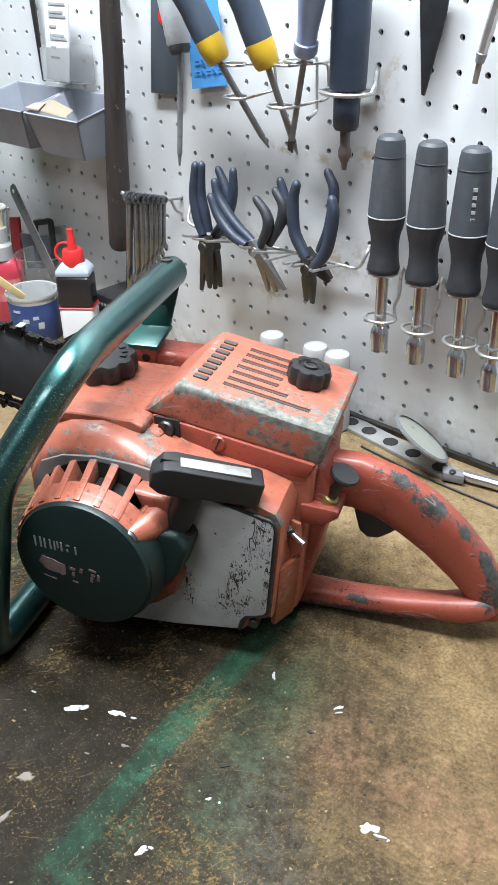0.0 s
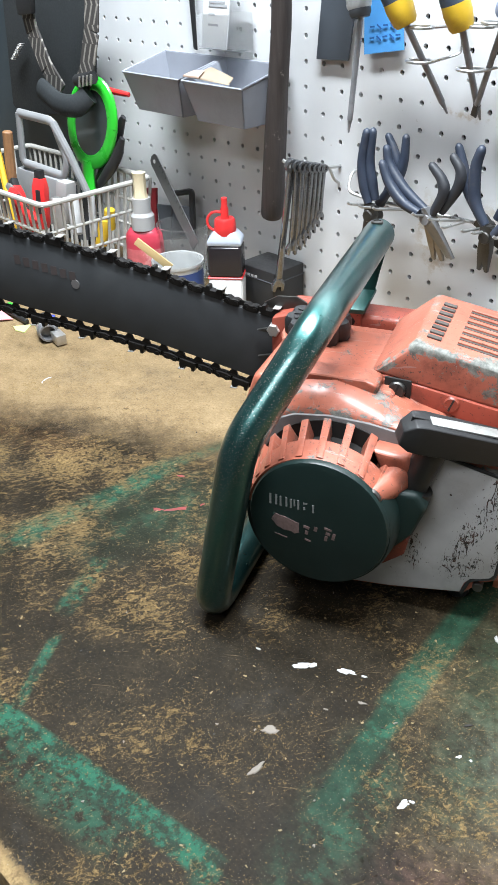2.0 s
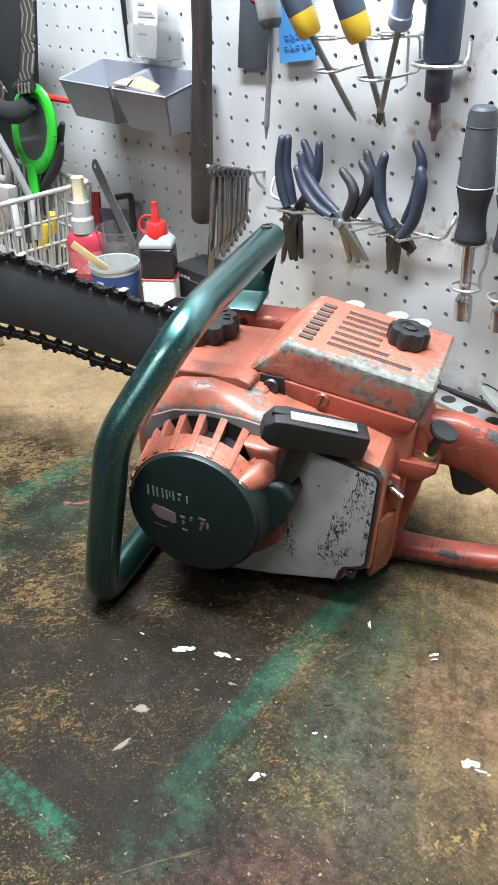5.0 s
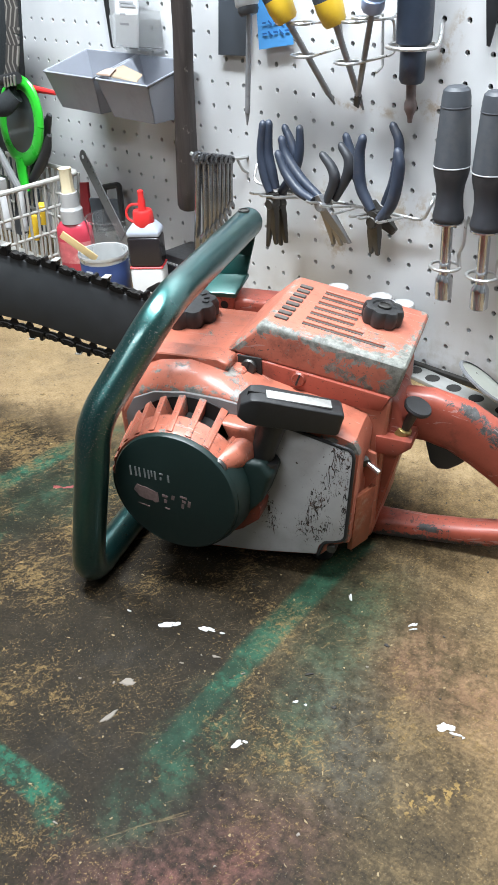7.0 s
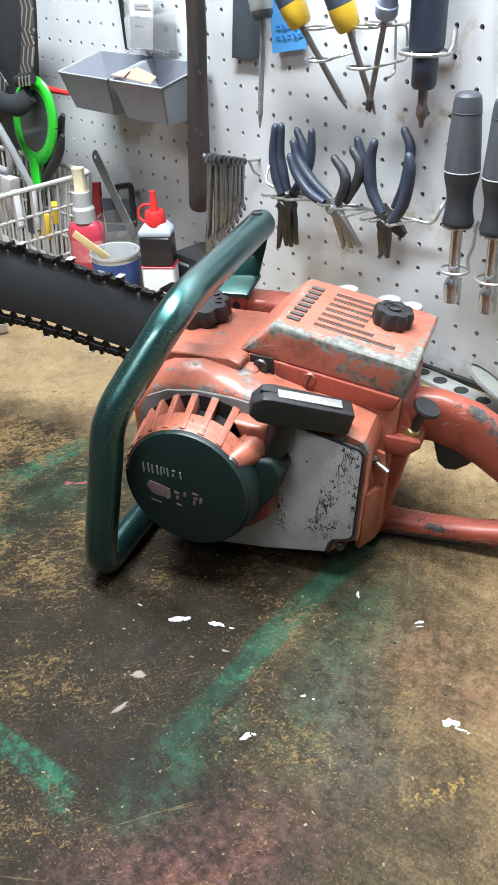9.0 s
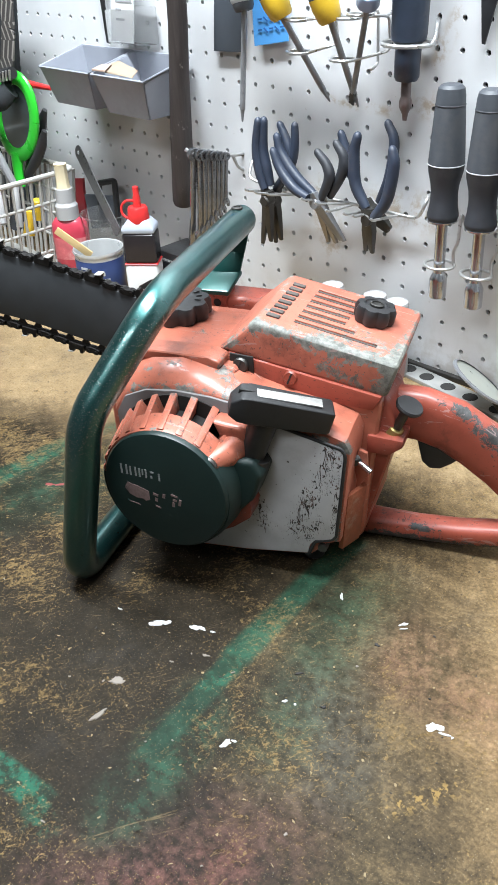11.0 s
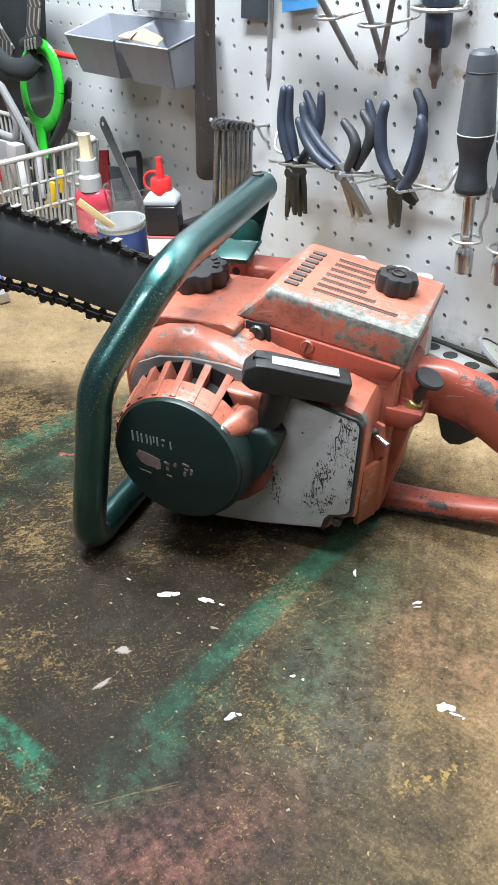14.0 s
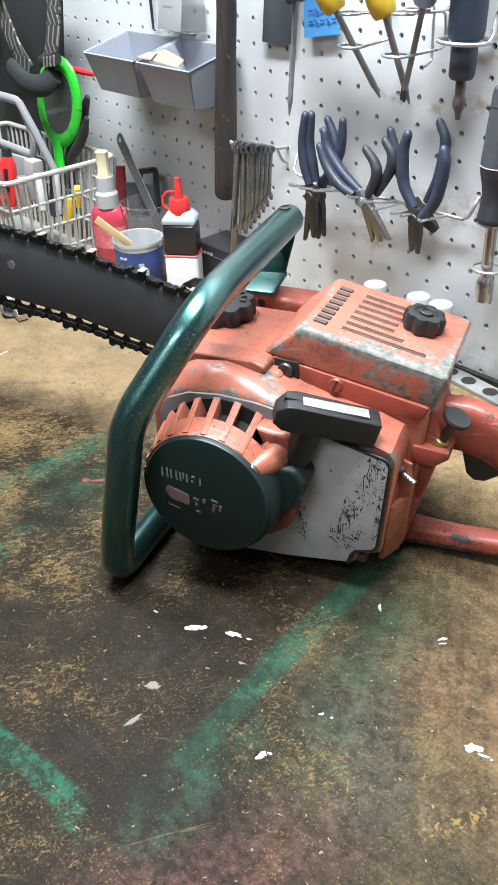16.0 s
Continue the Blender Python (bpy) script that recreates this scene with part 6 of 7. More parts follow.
for a, b, r, mt, nm in (((-0.5922, -0.2000, 0.0849), (-0.6351, -0.1850, 0.1436), 0.0085, M_REDPL, "red plastic tool handle leaning in the basket"), ((-0.5616, -0.2050, 0.1069), (-0.6050, -0.2000, 0.1289), 0.0065, M_REDPL, "red pliers handle lying over the basket rim"), ((-0.6055, -0.1700, 0.0819), (-0.6054, -0.1650, 0.1389), 0.0090, M_REDPL, "red and black screwdriver grip in the basket")):
    t = Thing("tool_handle", a, nm, "handle", "tool handles in the basket")
    m = along(a, b) @ pose(0, 0, 0, 0, 0, 25)
    body = t.add("grip", hull([m @ Vector((sx * r * w, sy * r * 0.62, z)) for sx in (-1, 1) for sy in (-1, 1) for w, z in ((0.7, 0.0), (1.0, 0.008), (0.82, 0.032), (1.05, 0.052), (0.7, 0.064))], 0.0018, 2), mt)
    t.add("slide", hull([m @ Vector((sx * r * 0.34, sy * r * 0.78, z)) for sx in (-1, 1) for sy in (-1, 1) for z in (0.020, 0.050)], 0.0008), M_BLACKPL, parent=body)
    t.add("end_cap", hull([m @ Vector((sx * r * w, sy * r * 0.5, z)) for sx in (-1, 1) for sy in (-1, 1) for w, z in ((0.62, 0.062), (0.5, 0.074))], 0.001), M_BLACKPL if r > 0.008 else M_STEEL)
for p, q, r, mt, nm in (((-0.5412, -0.1600, 0.0858), (-0.5576, -0.1500, 0.1300), 0.008, M_FROST, "white plastic tube standing in the basket"), ((-0.5535, -0.1200, 0.0579), (-0.5537, -0.1100, 0.0891), 0.008, M_YELLOW, "yellow plastic tool end in the basket"), ((-0.5731, -0.0900, 0.0689), (-0.5681, -0.0900, 0.0964), 0.008, M_YELLOW, "yellow plastic cap in the basket"), ((-0.5643, -0.1700, 0.0833), (-0.5652, -0.1700, 0.1295), 0.007, M_STEEL, "steel rod standing in the basket"), ((-0.5369, -0.1400, 0.0780), (-0.5470, -0.1300, 0.1310), 0.005, M_FROST, "white plastic stick in the basket"), ((-0.6208, -0.1000, 0.0495), (-0.6000, -0.1000, 0.1113), 0.009, M_DARKGRIP, "dark tool grip standing in the basket")):
    t = Thing("basket_tool", p, nm, "tool", "small tools in the basket")
    t.add("stick", rod(p, q, r, r * 0.9, 12), mt)
# magnifier with green rim
mg = Thing("magnifier", (-0.6447, -0.0800, 0.1293), "bright green framed magnifier standing in the basket", "magnifier")
oval = lambda a, b: [Vector((-0.6045 + a * math.cos(radians(i * 12)) + b * 0.30 * math.sin(radians(i * 12)), -0.077, 0.197 + b * math.sin(radians(i * 12)))) for i in range(31)]
mg.add("frame", sweep(oval(0.044, 0.051), 0.0092, 12, flat=0.45, side=(0, 1, 0)), M_GREENPL)
mg.add("inner_rim", sweep(oval(0.037, 0.044), 0.0030, 10), M_GREENPL)
mg.add("lens", prism([(p.x, p.z) for p in oval(0.040, 0.047)[:-1]], -0.0785, -0.0765, lambda a, b, c: Vector((a, c, b))), M_LENS)
mg.add("handle", sweep([(-0.6215, -0.0775, 0.1480), (-0.6225, -0.0790, 0.1290), (-0.6180, -0.0820, 0.1034)], [0.012, 0.010, 0.009], 12, flat=0.6, side=(0, 1, 0)), M_GREENPL)
sn = Thing("snips", (-0.6094, -0.0700, 0.1181), "black-handled snips standing in the basket", "snips")
sn.add("handle", sweep(rounded([(-0.5556, -0.0620, 0.2086), (-0.5805, -0.0640, 0.1711), (-0.6207, -0.0700, 0.1123)], 0.03, 5), [0.004] + [0.0085] * 5 + [0.0085, 0.006], 12, flat=0.7, side=(0, 1, 0)), M_BLACKPL)
sn.add("handle", sweep(rounded([(-0.5488, -0.0720, 0.1853), (-0.5669, -0.0740, 0.1537), (-0.5976, -0.0800, 0.1222)], 0.03, 5), [0.004] + [0.0080] * 5 + [0.0080, 0.006], 12, flat=0.7, side=(0, 1, 0)), M_BLACKPL)
rp = Thing("red_pointer", (-0.5981, -0.0400, 0.2298), "short red plastic stick poking out beside the bins", "stick")
rp.add("stick", rod((-0.6193, -0.0450, 0.2326), (-0.5758, -0.0350, 0.2286), 0.0048, 0.003, 10), M_REDPL)

# black pouch hung on patterned straps
pouch = Thing("strap_harness", (-0.6931, -0.0700, 0.2092), "black harness with patterned grey straps hanging by the basket", "harness")
pouch.add("back_pad", hull([Vector(p) + Vector((0, s, 0)) for p in ((-0.8097, -0.0500, 0.3729), (-0.6024, -0.0500, 0.3759), (-0.6333, -0.0500, 0.2475), (-0.6491, -0.0520, 0.2007), (-0.7996, -0.0520, 0.1791), (-0.8327, -0.0500, 0.1907)) for s in (-0.006, 0.010)], 0.004, 2), M_CLOTHBLACK)
def strap(pts, w, y):
    ps = [Vector(p) for p in pts]
    b = None
    for p, q in zip(ps, ps[1:]):
        d = (q - p).normalized()
        x = d.cross(Vector((0, 1, 0))).normalized() * w / 2
        b = hull([p + x, p - x, q + x, q - x] + [v + Vector((0, 0.003, 0)) for v in (p + x, p - x, q + x, q - x)], 0.0006, 1, b)
    return b
pouch.add("strap", strap(((-0.7143, -0.0850, 0.3385), (-0.6996, -0.0880, 0.3004), (-0.6740, -0.0900, 0.2592), (-0.6505, -0.0880, 0.2319)), 0.027, 0), M_STRAPBASE)
pouch.add("strap", strap(((-0.5675, -0.0800, 0.3667), (-0.5742, -0.0840, 0.3075), (-0.5919, -0.0860, 0.2592), (-0.6097, -0.0860, 0.2377)), 0.027, 0), M_STRAPBASE)
pouch.add("buckle", hull([Vector(p) + Vector((0, s, 0)) for p in ((-0.7169, -0.0920, 0.3453), (-0.6776, -0.0920, 0.3466), (-0.6823, -0.0920, 0.3212), (-0.7145, -0.0920, 0.3183)) for s in (-0.004, 0.004)], 0.002), M_BLACKPL)
pouch.add("chin_pad", sweep(rounded([(-0.6824, -0.0950, 0.2338), (-0.6330, -0.1020, 0.2194), (-0.5959, -0.1000, 0.2219), (-0.5829, -0.0900, 0.2364)], 0.02, 5), 0.014, 14, flat=0.6, side=(0, 1, 0)), M_CLOTHBLACK)
pouch.add("slider", sweep([(-0.6018, -0.0930, 0.2507), (-0.5689, -0.0920, 0.2569)], 0.0075, 12), M_BLACKPL)
for i in range(4):
    a = Vector((-0.5876, -0.0995, 0.2516)).lerp(Vector((-0.5648, -0.0985, 0.2556)), i / 3)
    pouch.add("slider_rib", sweep([a + Vector((-0.001, 0, -0.006)), a + Vector((0.002, 0, 0.006))], 0.0015, 6), M_STEEL)
sp = []
s0, s1 = Vector((-0.7652, -0.0660, 0.2790)), Vector((-0.7920, -0.0660, 0.2571))
for i in range(60):
    f = i / 59
    sp.append(s0.lerp(s1, f) + Vector((0.004 * math.cos(i * 0.75), 0.004 * math.sin(i * 0.75), 0.0)))
pouch.add("spring", sweep(sp, 0.0008, 6), M_STEEL)

# bottles, can, cup and strips
rb = Thing("threadlocker_bottle", (-0.5386, -0.0714, -0.0000), "red plastic bottle with frosted neck and cream nozzle", "bottle")
o = Vector((-0.505, -0.085, 0.0))
oval = Matrix.Translation(o) @ Matrix.Rotation(radians(40), 4, "Z") @ Matrix.Diagonal((1.0, 0.62, 1, 1))
rb.add("body", lathe([(0, 0), (0.022, 0), (0.0245, 0.003), (0.0245, 0.066), (0.0235, 0.076), (0.018, 0.083), (0.013, 0.085), (0, 0.085)], 36, oval), M_REDLIQ)
rb.add("label_patch", lathe([(0.0248, 0.03), (0.0249, 0.031), (0.0249, 0.058), (0.0248, 0.059)], 36, oval), plain("pale_red_label", (0.52, 0.12, 0.13), 0.4, 0, 0.5, 70, 0, dirt=0.8, dirt_colour=(0.62, 0.45, 0.4)))
rb.add("neck", lathe([(0, 0.083), (0.0150, 0.083), (0.0150, 0.100), (0.0120, 0.104), (0.0115, 0.122), (0, 0.123)], 28, Matrix.Translation(o)), M_FROST)
rb.add("nozzle", lathe([(0.0095, 0.120), (0.0090, 0.124), (0.0080, 0.128), (0.0078, 0.150), (0.0085, 0.153), (0, 0.154)], 20, Matrix.Translation(o), wobble=lambda a, r, h: r * (1 + 0.05 * math.cos(8 * a))), M_CREAM)

gb = Thing("glue_bottle", (-0.352, -0.085, 0), "square clear bottle of dark fluid with red flip cap", "bottle")
o = Vector((-0.353, -0.083, 0.0))
mo = Matrix.Translation(o) @ pose(0, 0, 0, 0, 0, 38)
gb.add("label_wrap", box(-0.0205, 0.0205, -0.0145, 0.0145, 0.0, 0.058, 0.005, 3, m=mo), M_WHITE, "white wrap label")
gb.add("label_line", box(-0.0207, 0.0207, -0.0147, 0.0147, 0.0575, 0.0595, 0.0008, 1, m=mo), M_REDPL)
gb.add("fluid", box(-0.0202, 0.0202, -0.0142, 0.0142, 0.0590, 0.097, 0.005, 3, m=mo), M_DARKOIL)
gb.add("shoulder", hull([mo @ Vector((sx * a, sy * b, z)) for sx in (-1, 1) for sy in (-1, 1) for a, b, z in ((0.0202, 0.0142, 0.0965), (0.0202, 0.0142, 0.103), (0.0125, 0.0105, 0.112))], 0.003, 2), plain("hazy_blue_clear_plastic", (0.42, 0.46, 0.54), 0.2, 0, 0.1, 40, 0))
gb.add("cap", lathe([(0, 0.108), (0.0125, 0.108), (0.0128, 0.112), (0.0118, 0.124), (0.0105, 0.126), (0, 0.126)], 28, Matrix.Translation(o), wobble=lambda a, r, h: r * (1 + 0.02 * math.cos(20 * a))), M_REDPL)
gb.add("tip", lathe([(0.0055, 0.125), (0.0045, 0.130), (0.0048, 0.136), (0.0036, 0.140), (0.0036, 0.149), (0, 0.1505)], 18, Matrix.Translation(o)), M_REDPL)
gb.add("cap_strap", sweep(rounded([o + Vector(p) for p in ((-0.003, 0, 0.132), (-0.014, -0.006, 0.132), (-0.020, -0.010, 0.124), (-0.018, -0.010, 0.114), (-0.010, -0.006, 0.110))], 0.006, 5), 0.0016, 8), M_REDPL)

cn = Thing("small_tin", (-0.425, -0.105, 0), "opened small tin with blue label and silver rim", "tin")
o = Vector((-0.4215, -0.1009, 0.0660))
o = Vector((o.x, o.y, 0))
big_tin = Matrix.Translation(o) @ Matrix.Diagonal((1.12, 1.12, 1.06, 1))
cn.add("wall", lathe([(0.0255, 0.001), (0.0270, 0.0), (0.0270, 0.056), (0.0285, 0.058), (0.0290, 0.060), (0.0285, 0.062), (0.0272, 0.0615), (0.0262, 0.058), (0.0262, 0.004), (0, 0.004)], 44, big_tin), M_TIN)
cn.add("label", lathe([(0.0271, 0.006), (0.0274, 0.0065), (0.0274, 0.052), (0.0271, 0.0525)], 44, big_tin), M_BLUELAB)
for ang, z0, h, w in ((-55, 0.034, 0.005, 0.008), (-32, 0.038, 0.004, 0.007), (-22, 0.026, 0.008, 0.007), (-75, 0.046, 0.003, 0.010)):
    cn.add("print_bar", box(-w / 2, w / 2, -0.0004, 0.0004, z0, z0 + h, m=Matrix.Translation(o) @ pose(0, 0, 0, 0, 0, ang + 90) @ pose(0, -0.0306, 0)), M_PRINT)
st = Thing("stir_stick", o + Vector((0, 0, 0.02)), "flat pale wooden stir stick leaning in the tin", "stick")
a, b = Vector((-0.4494, -0.1400, 0.0925)), Vector((-0.4178, -0.1150, 0.0598))
d = (b - a).normalized()
nx = d.cross(Vector((0.3, -1, 0.2))).normalized()
st.add("stick", hull([p + s * nx * 0.005 + q * d.cross(nx) * 0.0009 for p in (a, b) for s in (-1, 1) for q in (-1, 1)], 0.0005), M_WOODPALE)
cup = Thing("clear_cup", (-0.475, -0.045, 0), "clear plastic cup holding odd strips, behind the tin", "cup")
cup.add("wall", lathe([(0, 0.001), (0.026, 0.001), (0.033, 0.085), (0.0342, 0.0855), (0.0342, 0.087), (0.0325, 0.087), (0.0253, 0.003), (0, 0.003)], 36, Matrix.Translation((-0.472, -0.048, 0))), M_CLEAR)
rl = Thing("steel_rule", (-0.49, -0.045, 0.01), "short steel rule leaning in the clear cup", "rule")
a, b = Vector((-0.5456, -0.0300, 0.1558)), Vector((-0.4460, -0.0500, 0.0638))
d = (b - a).normalized()
nx = d.cross(Vector((0, 1, 0))).normalized()
M0 = Matrix((nx, d.cross(nx) * -1, d)).transposed().to_4x4()
M0.translation = a
ln = (b - a).length
prf = [(-0.009, 0.006), (-0.0065, 0.001), (0, -0.001), (0.0065, 0.001), (0.009, 0.006), (0.009, ln), (-0.009, ln)]
bm = prism(prf, -0.0006, 0.0006, lambda p, q, r: M0 @ Vector((p, r, q)))
rl.add("blade", bm, plain("grey_rule_steel", (0.20, 0.20, 0.20), 0.4, 0.7, 0.2, 100, 0.1))
rl.add("hole", lathe([(0, -0.0009), (0.0026, -0.0009), (0.0026, 0.0009), (0, 0.0009)], 16, M0 @ pose(0, 0, 0.008, 90)), M_WHITE)
for i in range(9):
    rl.add("mark", box(0.004, 0.008, -0.0009, 0.0009, 0.02 + i * 0.009, 0.0206 + i * 0.009, m=M0), M_BLACKGAP)
dc = Thing("black_clip", (-0.5010, -0.0200, 0.0983), "black plastic clip leaning by the pegboard", "clip")
dc.add("frame", sweep(rounded([(-0.5188, -0.0200, 0.1103), (-0.4826, -0.0200, 0.1198), (-0.4819, -0.0220, 0.0641), (-0.5260, -0.0220, 0.0507), (-0.5188, -0.0200, 0.1103)], 0.004, 3), 0.004, 8), M_BLACKPL)
dc.add("plate", hull([Vector(p) + Vector((0, s, 0)) for p in ((-0.5505, -0.0240, 0.0914), (-0.4885, -0.0200, 0.0992), (-0.4851, -0.0220, 0.0595), (-0.5444, -0.0240, 0.0431)) for s in (-0.002, 0.002)], 0.001), M_DARKGRIP)
dr2 = Thing("red_strip", (-0.5679, -0.0200, 0.0856), "dark red plastic strip standing by the pegboard", "strip")
dr2.add("strip", hull([Vector(p) + Vector((0, s, 0)) for p in ((-0.5765, -0.0200, 0.1077), (-0.5545, -0.0200, 0.1115), (-0.5638, -0.0220, 0.0133), (-0.5899, -0.0220, 0.0072)) for s in (-0.002, 0.002)], 0.001), plain("dark_red_plastic", (0.20, 0.015, 0.02), 0.4))
bb = Thing("black_box", (-0.33, -0.035, 0), "small black plastic box standing against the pegboard", "box")
bb.add("case", box(-0.363, -0.302, -0.056, -0.004, 0.0, 0.064, 0.003, 2), M_BLACKPL)
bb.add("lid_edge", box(-0.3635, -0.3015, -0.0565, -0.0035, 0.050, 0.0515, 0.0005, 1), M_DARKGRIP)
for i in range(4):
    bb.add("print_bar", box(-0.352 + i * 0.006, -0.348 + i * 0.006, -0.0566, -0.0562, 0.052, 0.055), M_GREYLINE)
wt = Thing("white_tube", (-0.3806, -0.1300, 0.0443), "white plastic tube lying on the bench", "tube")
wt.add("body", lathe([(0, 0), (0.010, 0.001), (0.0135, 0.006), (0.0135, 0.060), (0.009, 0.068), (0, 0.069)], 24, along((-0.44, -0.175, 0.0135), (-0.38, -0.150, 0.0135))), M_WHITE)
wt2 = Thing("white_tube", (-0.365, -0.14, 0), "small white plastic tube lying behind the chain", "tube")
wt2.add("body", lathe([(0, 0), (0.008, 0.001), (0.0105, 0.005), (0.0105, 0.03), (0.0085, 0.038), (0, 0.039)], 20, along((-0.385, -0.148, 0.0105), (-0.35, -0.135, 0.0105))), M_WHITE)
for p in (((-0.0867, -0.0391, 0.0840)), ((-0.0357, -0.0320, 0.0840)), ((-0.0079, -0.0326, 0.0840))):
    o = Vector((p[0], max(-0.05, min(-0.018, p[1])), 0))
    t = Thing("capped_bottle", o, "small white bottle with a ribbed white cap", "bottle", "white bottles behind the saw")
    t.add("body", lathe([(0, 0), (0.013, 0), (0.0145, 0.002), (0.0145, 0.056), (0.012, 0.062), (0, 0.062)], 28, Matrix.Translation(o)), M_FROST)
    t.add("cap", lathe([(0.0122, 0.060), (0.0127, 0.062), (0.0125, 0.079), (0.0114, 0.0812), (0.0104, 0.0812), (0.0100, 0.0806), (0, 0.0806)], 40, Matrix.Translation(o), wobble=lambda a, r, h: r * (1 + (0.012 * math.cos(20 * a) if h < 0.079 else 0))), M_FROST)

# inspection mirror, perforated bar and wire near the saw's rear handle
dm = Thing("inspection_mirror", (0.1299, -0.0358, 0.0040), "round inspection mirror leaning on the board, on a telescopic rod", "mirror")
c0 = Vector((0.0973, -0.0400, 0.0299))
mm = Matrix.Translation(c0) @ along((0, 0, 0), (0.43, 0.43, 0.80))
dm.add("rim", lathe([(0.0295, -0.0012), (0.0312, -0.0005), (0.0312, 0.0012), (0.0285, 0.0022)], 48, mm), M_TOOLSTEEL)
dm.add("glass", lathe([(0, -0.001), (0.0302, -0.001), (0.0298, 0.0008), (0, 0.0010)], 48, mm), plain("tarnished_mirror", (0.56, 0.58, 0.52), 0.32, 0.6, 0.12, 50, 0.03, dirt=0.35, dirt_colour=(0.25, 0.25, 0.2)))
dm.add("hinge", hull([Vector(p) + Vector((0, 0, s)) for p in ((0.1208, -0.0392, 0.0080), (0.1403, -0.0324, 0.0080), (0.1471, -0.0438, 0.0080), (0.1288, -0.0500, 0.0080)) for s in (-0.006, 0.003)], 0.002), M_TOOLSTEEL)
dm.add("hinge_pin", rod(Vector((0.1353, -0.0447, 0.0100)), Vector((0.1353, -0.0447, 0.0100)) + Vector((0, 0, 0.003)), 0.003), M_DARKSTEEL)
dm.add("rod", rod((0.1410, -0.0352, 0.0060), (0.2104, -0.0201, 0.0060), 0.0052, seg=16), M_CHROME)
dm.add("ball_link", rod((0.1146, -0.0360, 0.0137), (0.1255, -0.0387, 0.0060), 0.0035), M_DARKSTEEL)
pb = Thing("perforated_bar", (0.07, -0.03, 0), "flat steel bar with large round holes lying along the board", "bar")
A, B = Vector((-0.0054, -0.0184, 0.0040)), Vector((0.1299, -0.0358, 0.0040))
d = (B - A).normalized()
nx = Vector((-d.y, d.x, 0))
pb.add("strip", hull([p + s * nx * 0.0115 + Vector((0, 0, z)) for p in (A, B) for s in (-1, 1) for z in (-0.004, 0.0)], 0.0006), plain("grey_bar_steel", (0.33, 0.33, 0.32), 0.35, 0.4, 0.2, 80, 0.1, dirt=0.4))
for f in (0.06, 0.24, 0.45, 0.66, 0.90):
    # black discs on the solid strip, drawn as the shade in its holes
    pb.add("hole", lathe([(0, 0), (0.0076, 0), (0.0072, 0.0004), (0, 0.0004)], 26, Matrix.Translation(A.lerp(B, f) + Vector((0, 0, 0.0001)))), M_BLACKGAP)
eb = Thing("steel_straightedge", (0.05, -0.01, 0), "dark steel straightedge lying at the foot of the board", "straightedge")
eb.add("edge", hull([Vector(p) + Vector((0, 0, s)) for p in ((-0.0253, -0.0038, 0.0000), (0.2020, -0.0015, 0.0000), (-0.0176, -0.0100, 0.0000), (0.2045, -0.0064, 0.0000)) for s in (0, 0.006)], 0.0006), M_DARKSTEEL)
wr = Thing("thin_wire", (0.1191, -0.0562, 0.0020), "thin dark wire lying across the bench", "wire")
wr.add("wire", sweep(rounded([(0.0365, -0.0477, 0.0015), (0.0790, -0.0518, 0.0015), (0.1362, -0.0550, 0.0015), (0.2274, -0.0522, 0.0015)], 0.03, 4), 0.0012, 8), M_DARKSTEEL)

# sockets and scraps by the chain
so = Thing("socket_adaptor", (-0.4529, -0.2697, 0.0120), "chrome socket joint lying on the bench", "socket")
so.add("barrel", lathe([(0, 0), (0.011, 0), (0.0125, 0.002), (0.0125, 0.022), (0.0105, 0.024), (0.0105, 0.030), (0.0085, 0.030), (0.008, 0.020), (0, 0.020)], 26, along((-0.487, -0.256, 0.0125), (-0.455, -0.272, 0.0125))), M_TOOLSTEEL)
so.add("square_drive", box(-0.006, 0.006, -0.006, 0.006, 0.028, 0.046, 0.001, m=along((-0.487, -0.256, 0.0105), (-0.455, -0.262, 0.0085))), M_STEEL)
so.add("stub", rod((-0.488, -0.255, 0.0125), (-0.503, -0.248, 0.0125), 0.008), M_BLACKPL)
for pts, mt, nm in ((((-0.6087, -0.2570, 0.0030), (-0.5499, -0.2642, 0.0030), (-0.5628, -0.2803, 0.0030), (-0.5843, -0.2715, 0.0030)), M_PINK, "pink paper scrap on the bench"), (((-0.5341, -0.2736, 0.0010), (-0.5217, -0.2558, 0.0010), (-0.5078, -0.2742, 0.0010), (-0.5218, -0.2780, 0.0010)), plain("yellow_green_note", (0.55, 0.62, 0.22), 0.7), "yellow-green paper scrap on the bench"), (((-0.5783, -0.2834, 0.0010), (-0.5625, -0.2809, 0.0010), (-0.5198, -0.3063, 0.0010), (-0.5247, -0.3149, 0.0010)), M_WHITE, "white paper scrap on the bench")):
    t = Thing("paper_scrap", pts[0], nm, "paper", "scraps by the basket")
    t.add("sheet", hull([Vector(p) + Vector((0, 0, s)) for p in pts for s in (-0.0008, 0.0002)]), mt)
for a, b, r, mt, nm in (((-0.5815, -0.2498, 0.0060), (-0.5518, -0.2519, 0.0060), 0.006, M_GREENPL, "green plastic wire end on the bench"), ((-0.5146, -0.2496, 0.0070), (-0.5018, -0.2337, 0.0070), 0.006, plain("blue_plastic", (0.03, 0.05, 0.4), 0.4), "blue plastic cap on the bench"), ((-0.6125, -0.2544, 0.0050), (-0.5270, -0.2583, 0.0040), 0.0035, M_BLACKPL, "black cable lying on the bench")):
    t = Thing("small_scrap", a, nm, "scrap", "scraps by the basket")
    t.add("piece", rod(a, b, r, r * 0.9, 12), mt)


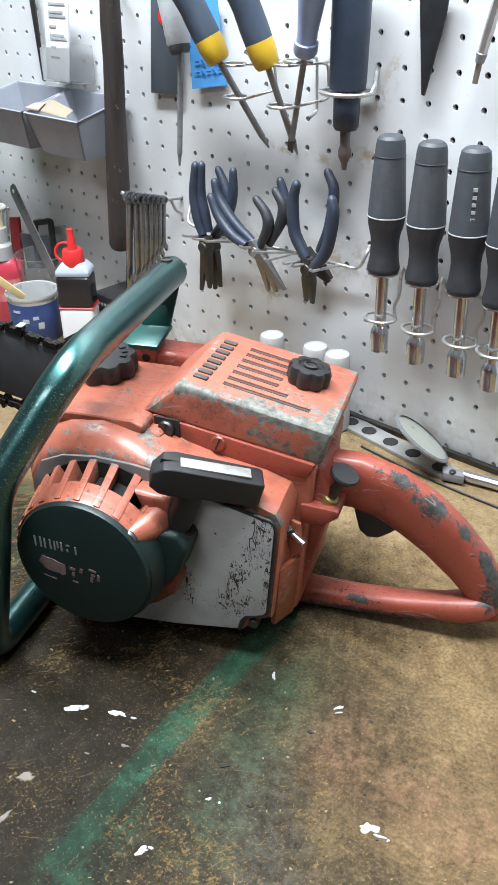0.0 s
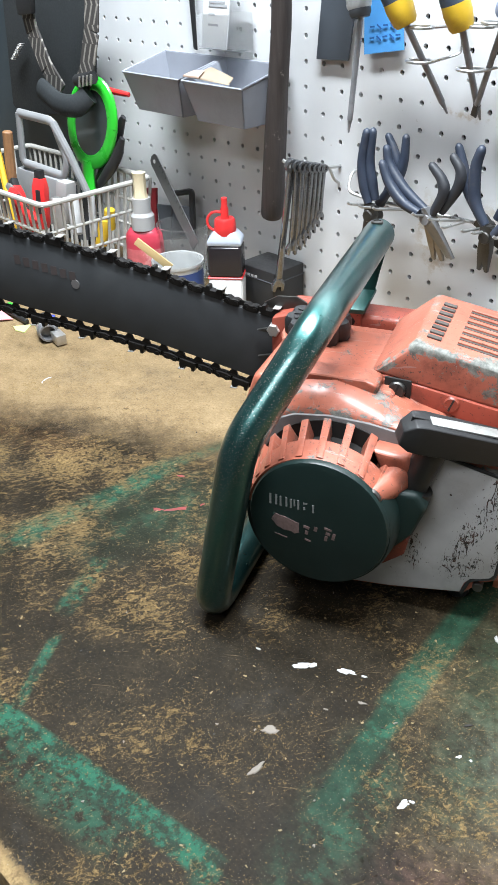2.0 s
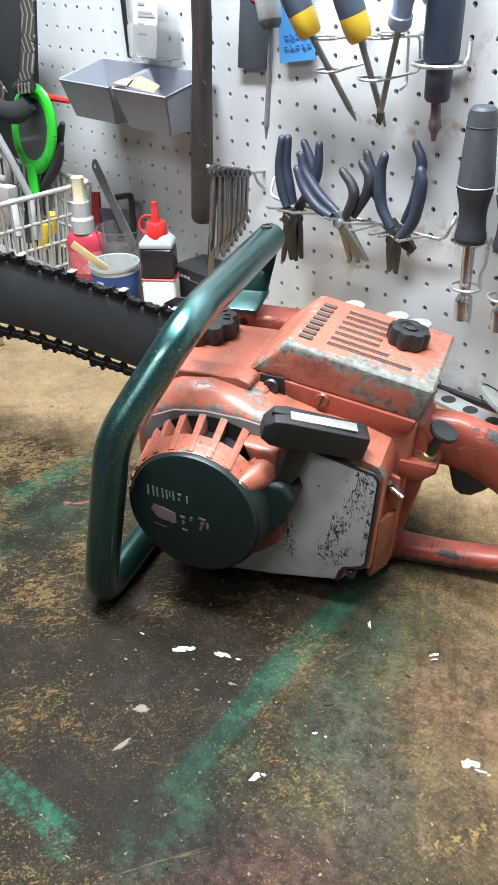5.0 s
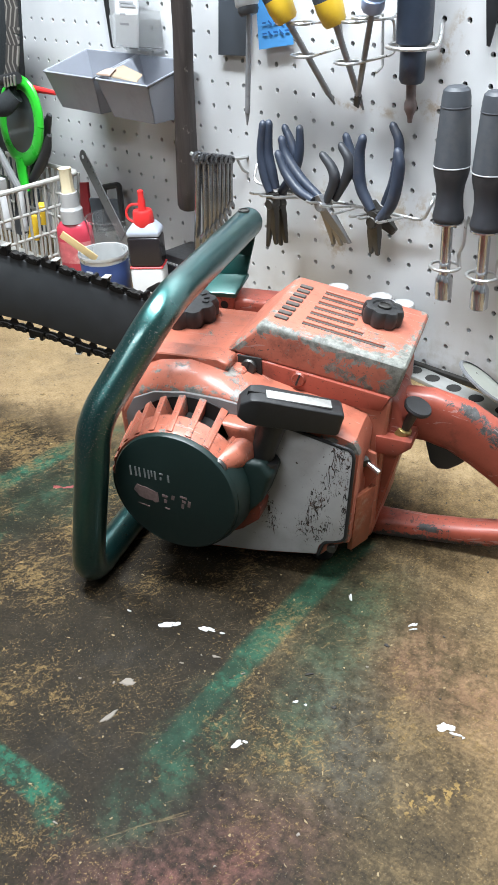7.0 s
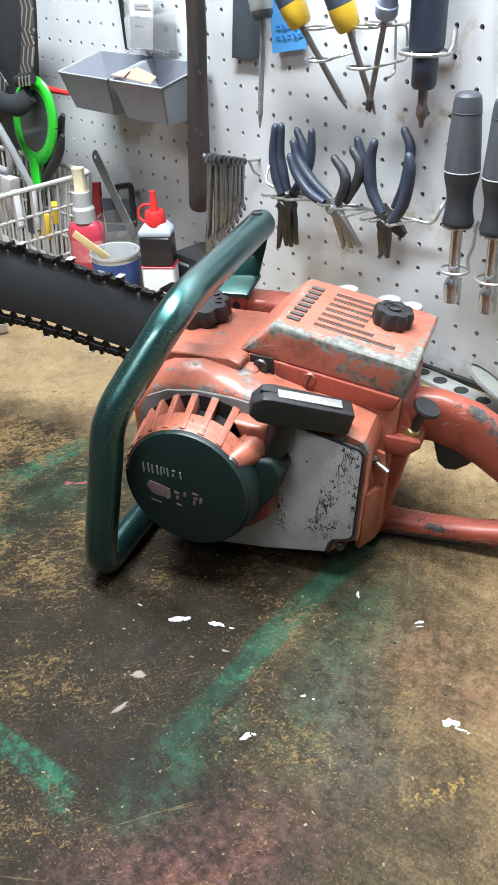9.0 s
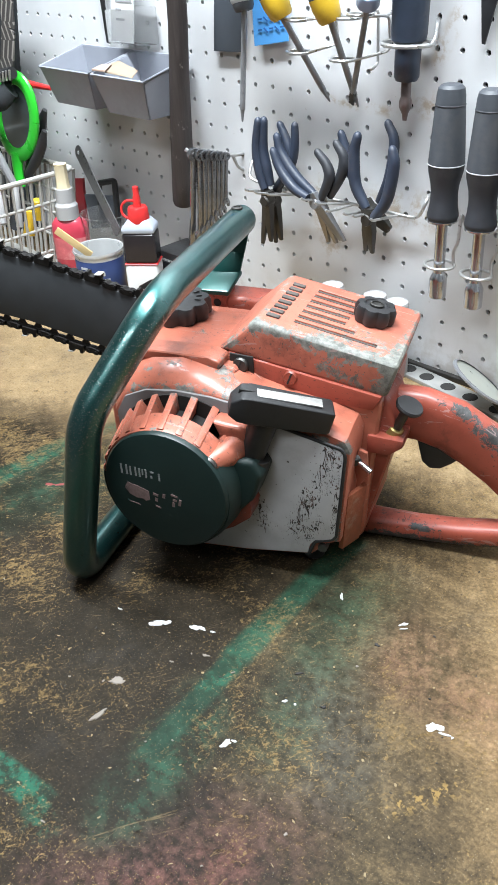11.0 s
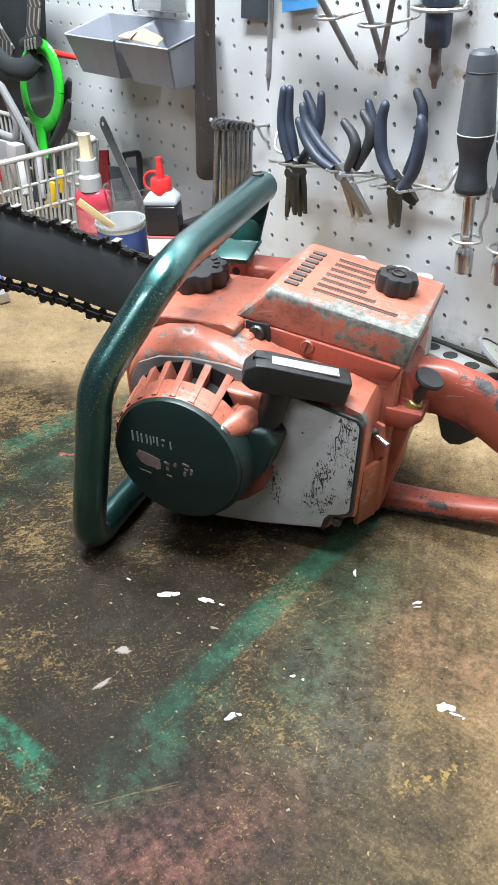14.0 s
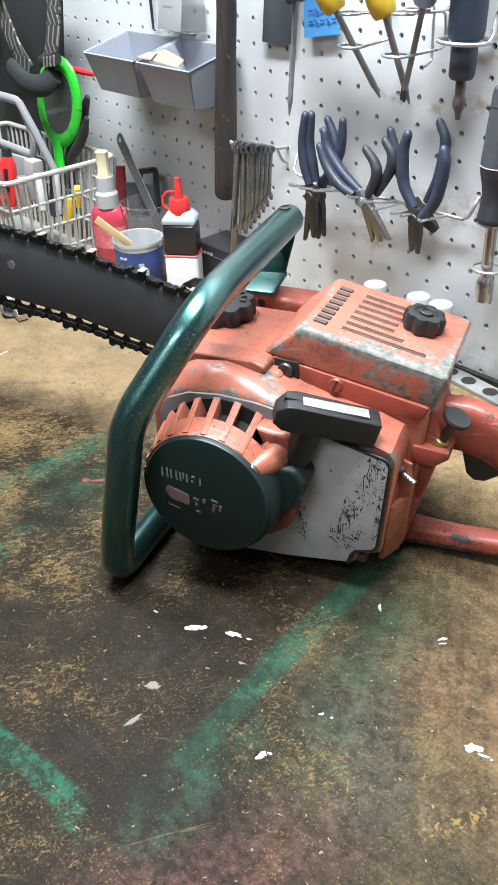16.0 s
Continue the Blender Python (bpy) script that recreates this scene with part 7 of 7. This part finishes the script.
# ---- dried paint, chips and grit on the bench ----
def flecks(name, label, spots, material, seed, thick=0.0005):
    rnd = random.Random(seed)
    verts, faces = [], []
    for x, y, a, b, turn in spots:
        n = 26
        base = len(verts)
        ph = [rnd.uniform(0, 6.28) for _ in range(3)]
        rim = []
        for i in range(n):
            ang = 2 * math.pi * i / n
            k = 0.82 + 0.20 * math.sin(2 * ang + ph[0]) + 0.13 * math.sin(3 * ang + ph[1]) + 0.09 * math.sin(5 * ang + ph[2]) + rnd.uniform(-0.15, 0.15)
            p, q = a * k * math.cos(ang), b * k * math.sin(ang)
            c, s = math.cos(turn), math.sin(turn)
            rim.append((x + p * c - q * s, y + p * s + q * c))
        verts += [(*p, 0.0002) for p in rim] + [(x + (p - x) * 0.85, y + (q - y) * 0.85, 0.0002 + thick) for p, q in rim]
        faces += [(base + i, base + (i + 1) % n, base + n + (i + 1) % n, base + n + i) for i in range(n)]
        faces.append(tuple(base + n + i for i in range(n)))
    me = bpy.data.meshes.new(name)
    me.from_pydata(verts, [], faces)
    me.materials.append(material)
    return tagged(new(name, me), label, name.split("_")[-1], kind="stuff")


flecks("paint_flecks", "flecks of dried white paint on the bench", ((0.172, -0.329, 0.0034, 0.0017, 2.3), (0.093, -0.438, 0.0075, 0.0026, 0.75), (0.0985, -0.4325, 0.004, 0.0018, 1.0), (0.118, -0.4215, 0.0066, 0.0026, 0.35), (0.204, -0.475, 0.0042, 0.0028, 1.2), (0.2065, -0.4705, 0.0018, 0.0012, 0.4), (0.289, -0.3795, 0.0056, 0.0042, 0.5), (0.296, -0.380, 0.004, 0.0011, 0.3), (0.301, -0.379, 0.0012, 0.001, 0), (0.222, -0.322, 0.0042, 0.0014, 1.2), (0.2245, -0.3255, 0.0028, 0.0009, 0.9), (0.208, -0.427, 0.0020, 0.0012, 0.7), (0.2145, -0.4245, 0.0012, 0.0008, 0.2), (0.129, -0.417, 0.0020, 0.0010, 0.6), (0.062, -0.447, 0.0020, 0.001, 0.2)), M_FLECK, 3)
rnd = random.Random(8)
flecks("wood_chips", "scraped chips of grey and tan wood on the bench", [(0.115, -0.490, 0.0065, 0.0035, 1.0), (0.129, -0.516, 0.0065, 0.0028, 1.5), (0.142, -0.435, 0.0035, 0.0012, 0.3)] + [(rnd.uniform(-0.1, 0.36), rnd.uniform(-0.63, -0.36), rnd.uniform(0.0006, 0.0018), rnd.uniform(0.0005, 0.0012), rnd.uniform(0, 3)) for _ in range(26)], M_GREYCHIP, 5)
flecks("tan_chips", "tan worn wood crumbs scattered on the bench", [(rnd.uniform(-0.2, 0.36), rnd.uniform(-0.64, -0.33), rnd.uniform(0.0005, 0.0016), rnd.uniform(0.0004, 0.001), rnd.uniform(0, 3)) for _ in range(110)], plain("tan_wood_crumb", (0.22, 0.16, 0.08), 0.7), 7, 0.0003)
flecks("red_smears", "small red paint smears on the bench", ((-0.101, -0.381, 0.010, 0.003, 0.9), (-0.112, -0.392, 0.006, 0.002, 0.5), (-0.136, -0.346, 0.004, 0.002, 0.2), (-0.090, -0.362, 0.003, 0.0014, 1.2), (0.262, -0.572, 0.004, 0.0016, 1.1)), plain("dull_red_paint", (0.19, 0.03, 0.028), 0.5, 0, 0.3, 200), 21, 0.0002)
flecks("grit", "black grit and burnt specks on the bench", [(0.2205, -0.3495, 0.0022, 0.0016, 0.3), (0.199, -0.404, 0.0030, 0.0012, 0.8), (0.229, -0.414, 0.0022, 0.0012, 1.0)] + [(rnd.uniform(-0.3, 0.36), rnd.uniform(-0.62, -0.05), rnd.uniform(0.0004, 0.0013), rnd.uniform(0.0004, 0.0009), rnd.uniform(0, 3)) for _ in range(80)], M_DARKCHIP, 9)
flecks("white_crescent", "curved white shaving lying on the bench", ((-0.385, -0.325, 0.0045, 0.0010, 1.9), (-0.3825, -0.3305, 0.003, 0.0009, 2.4), (-0.3855, -0.3195, 0.003, 0.0009, 1.3)), M_FLECK, 12)
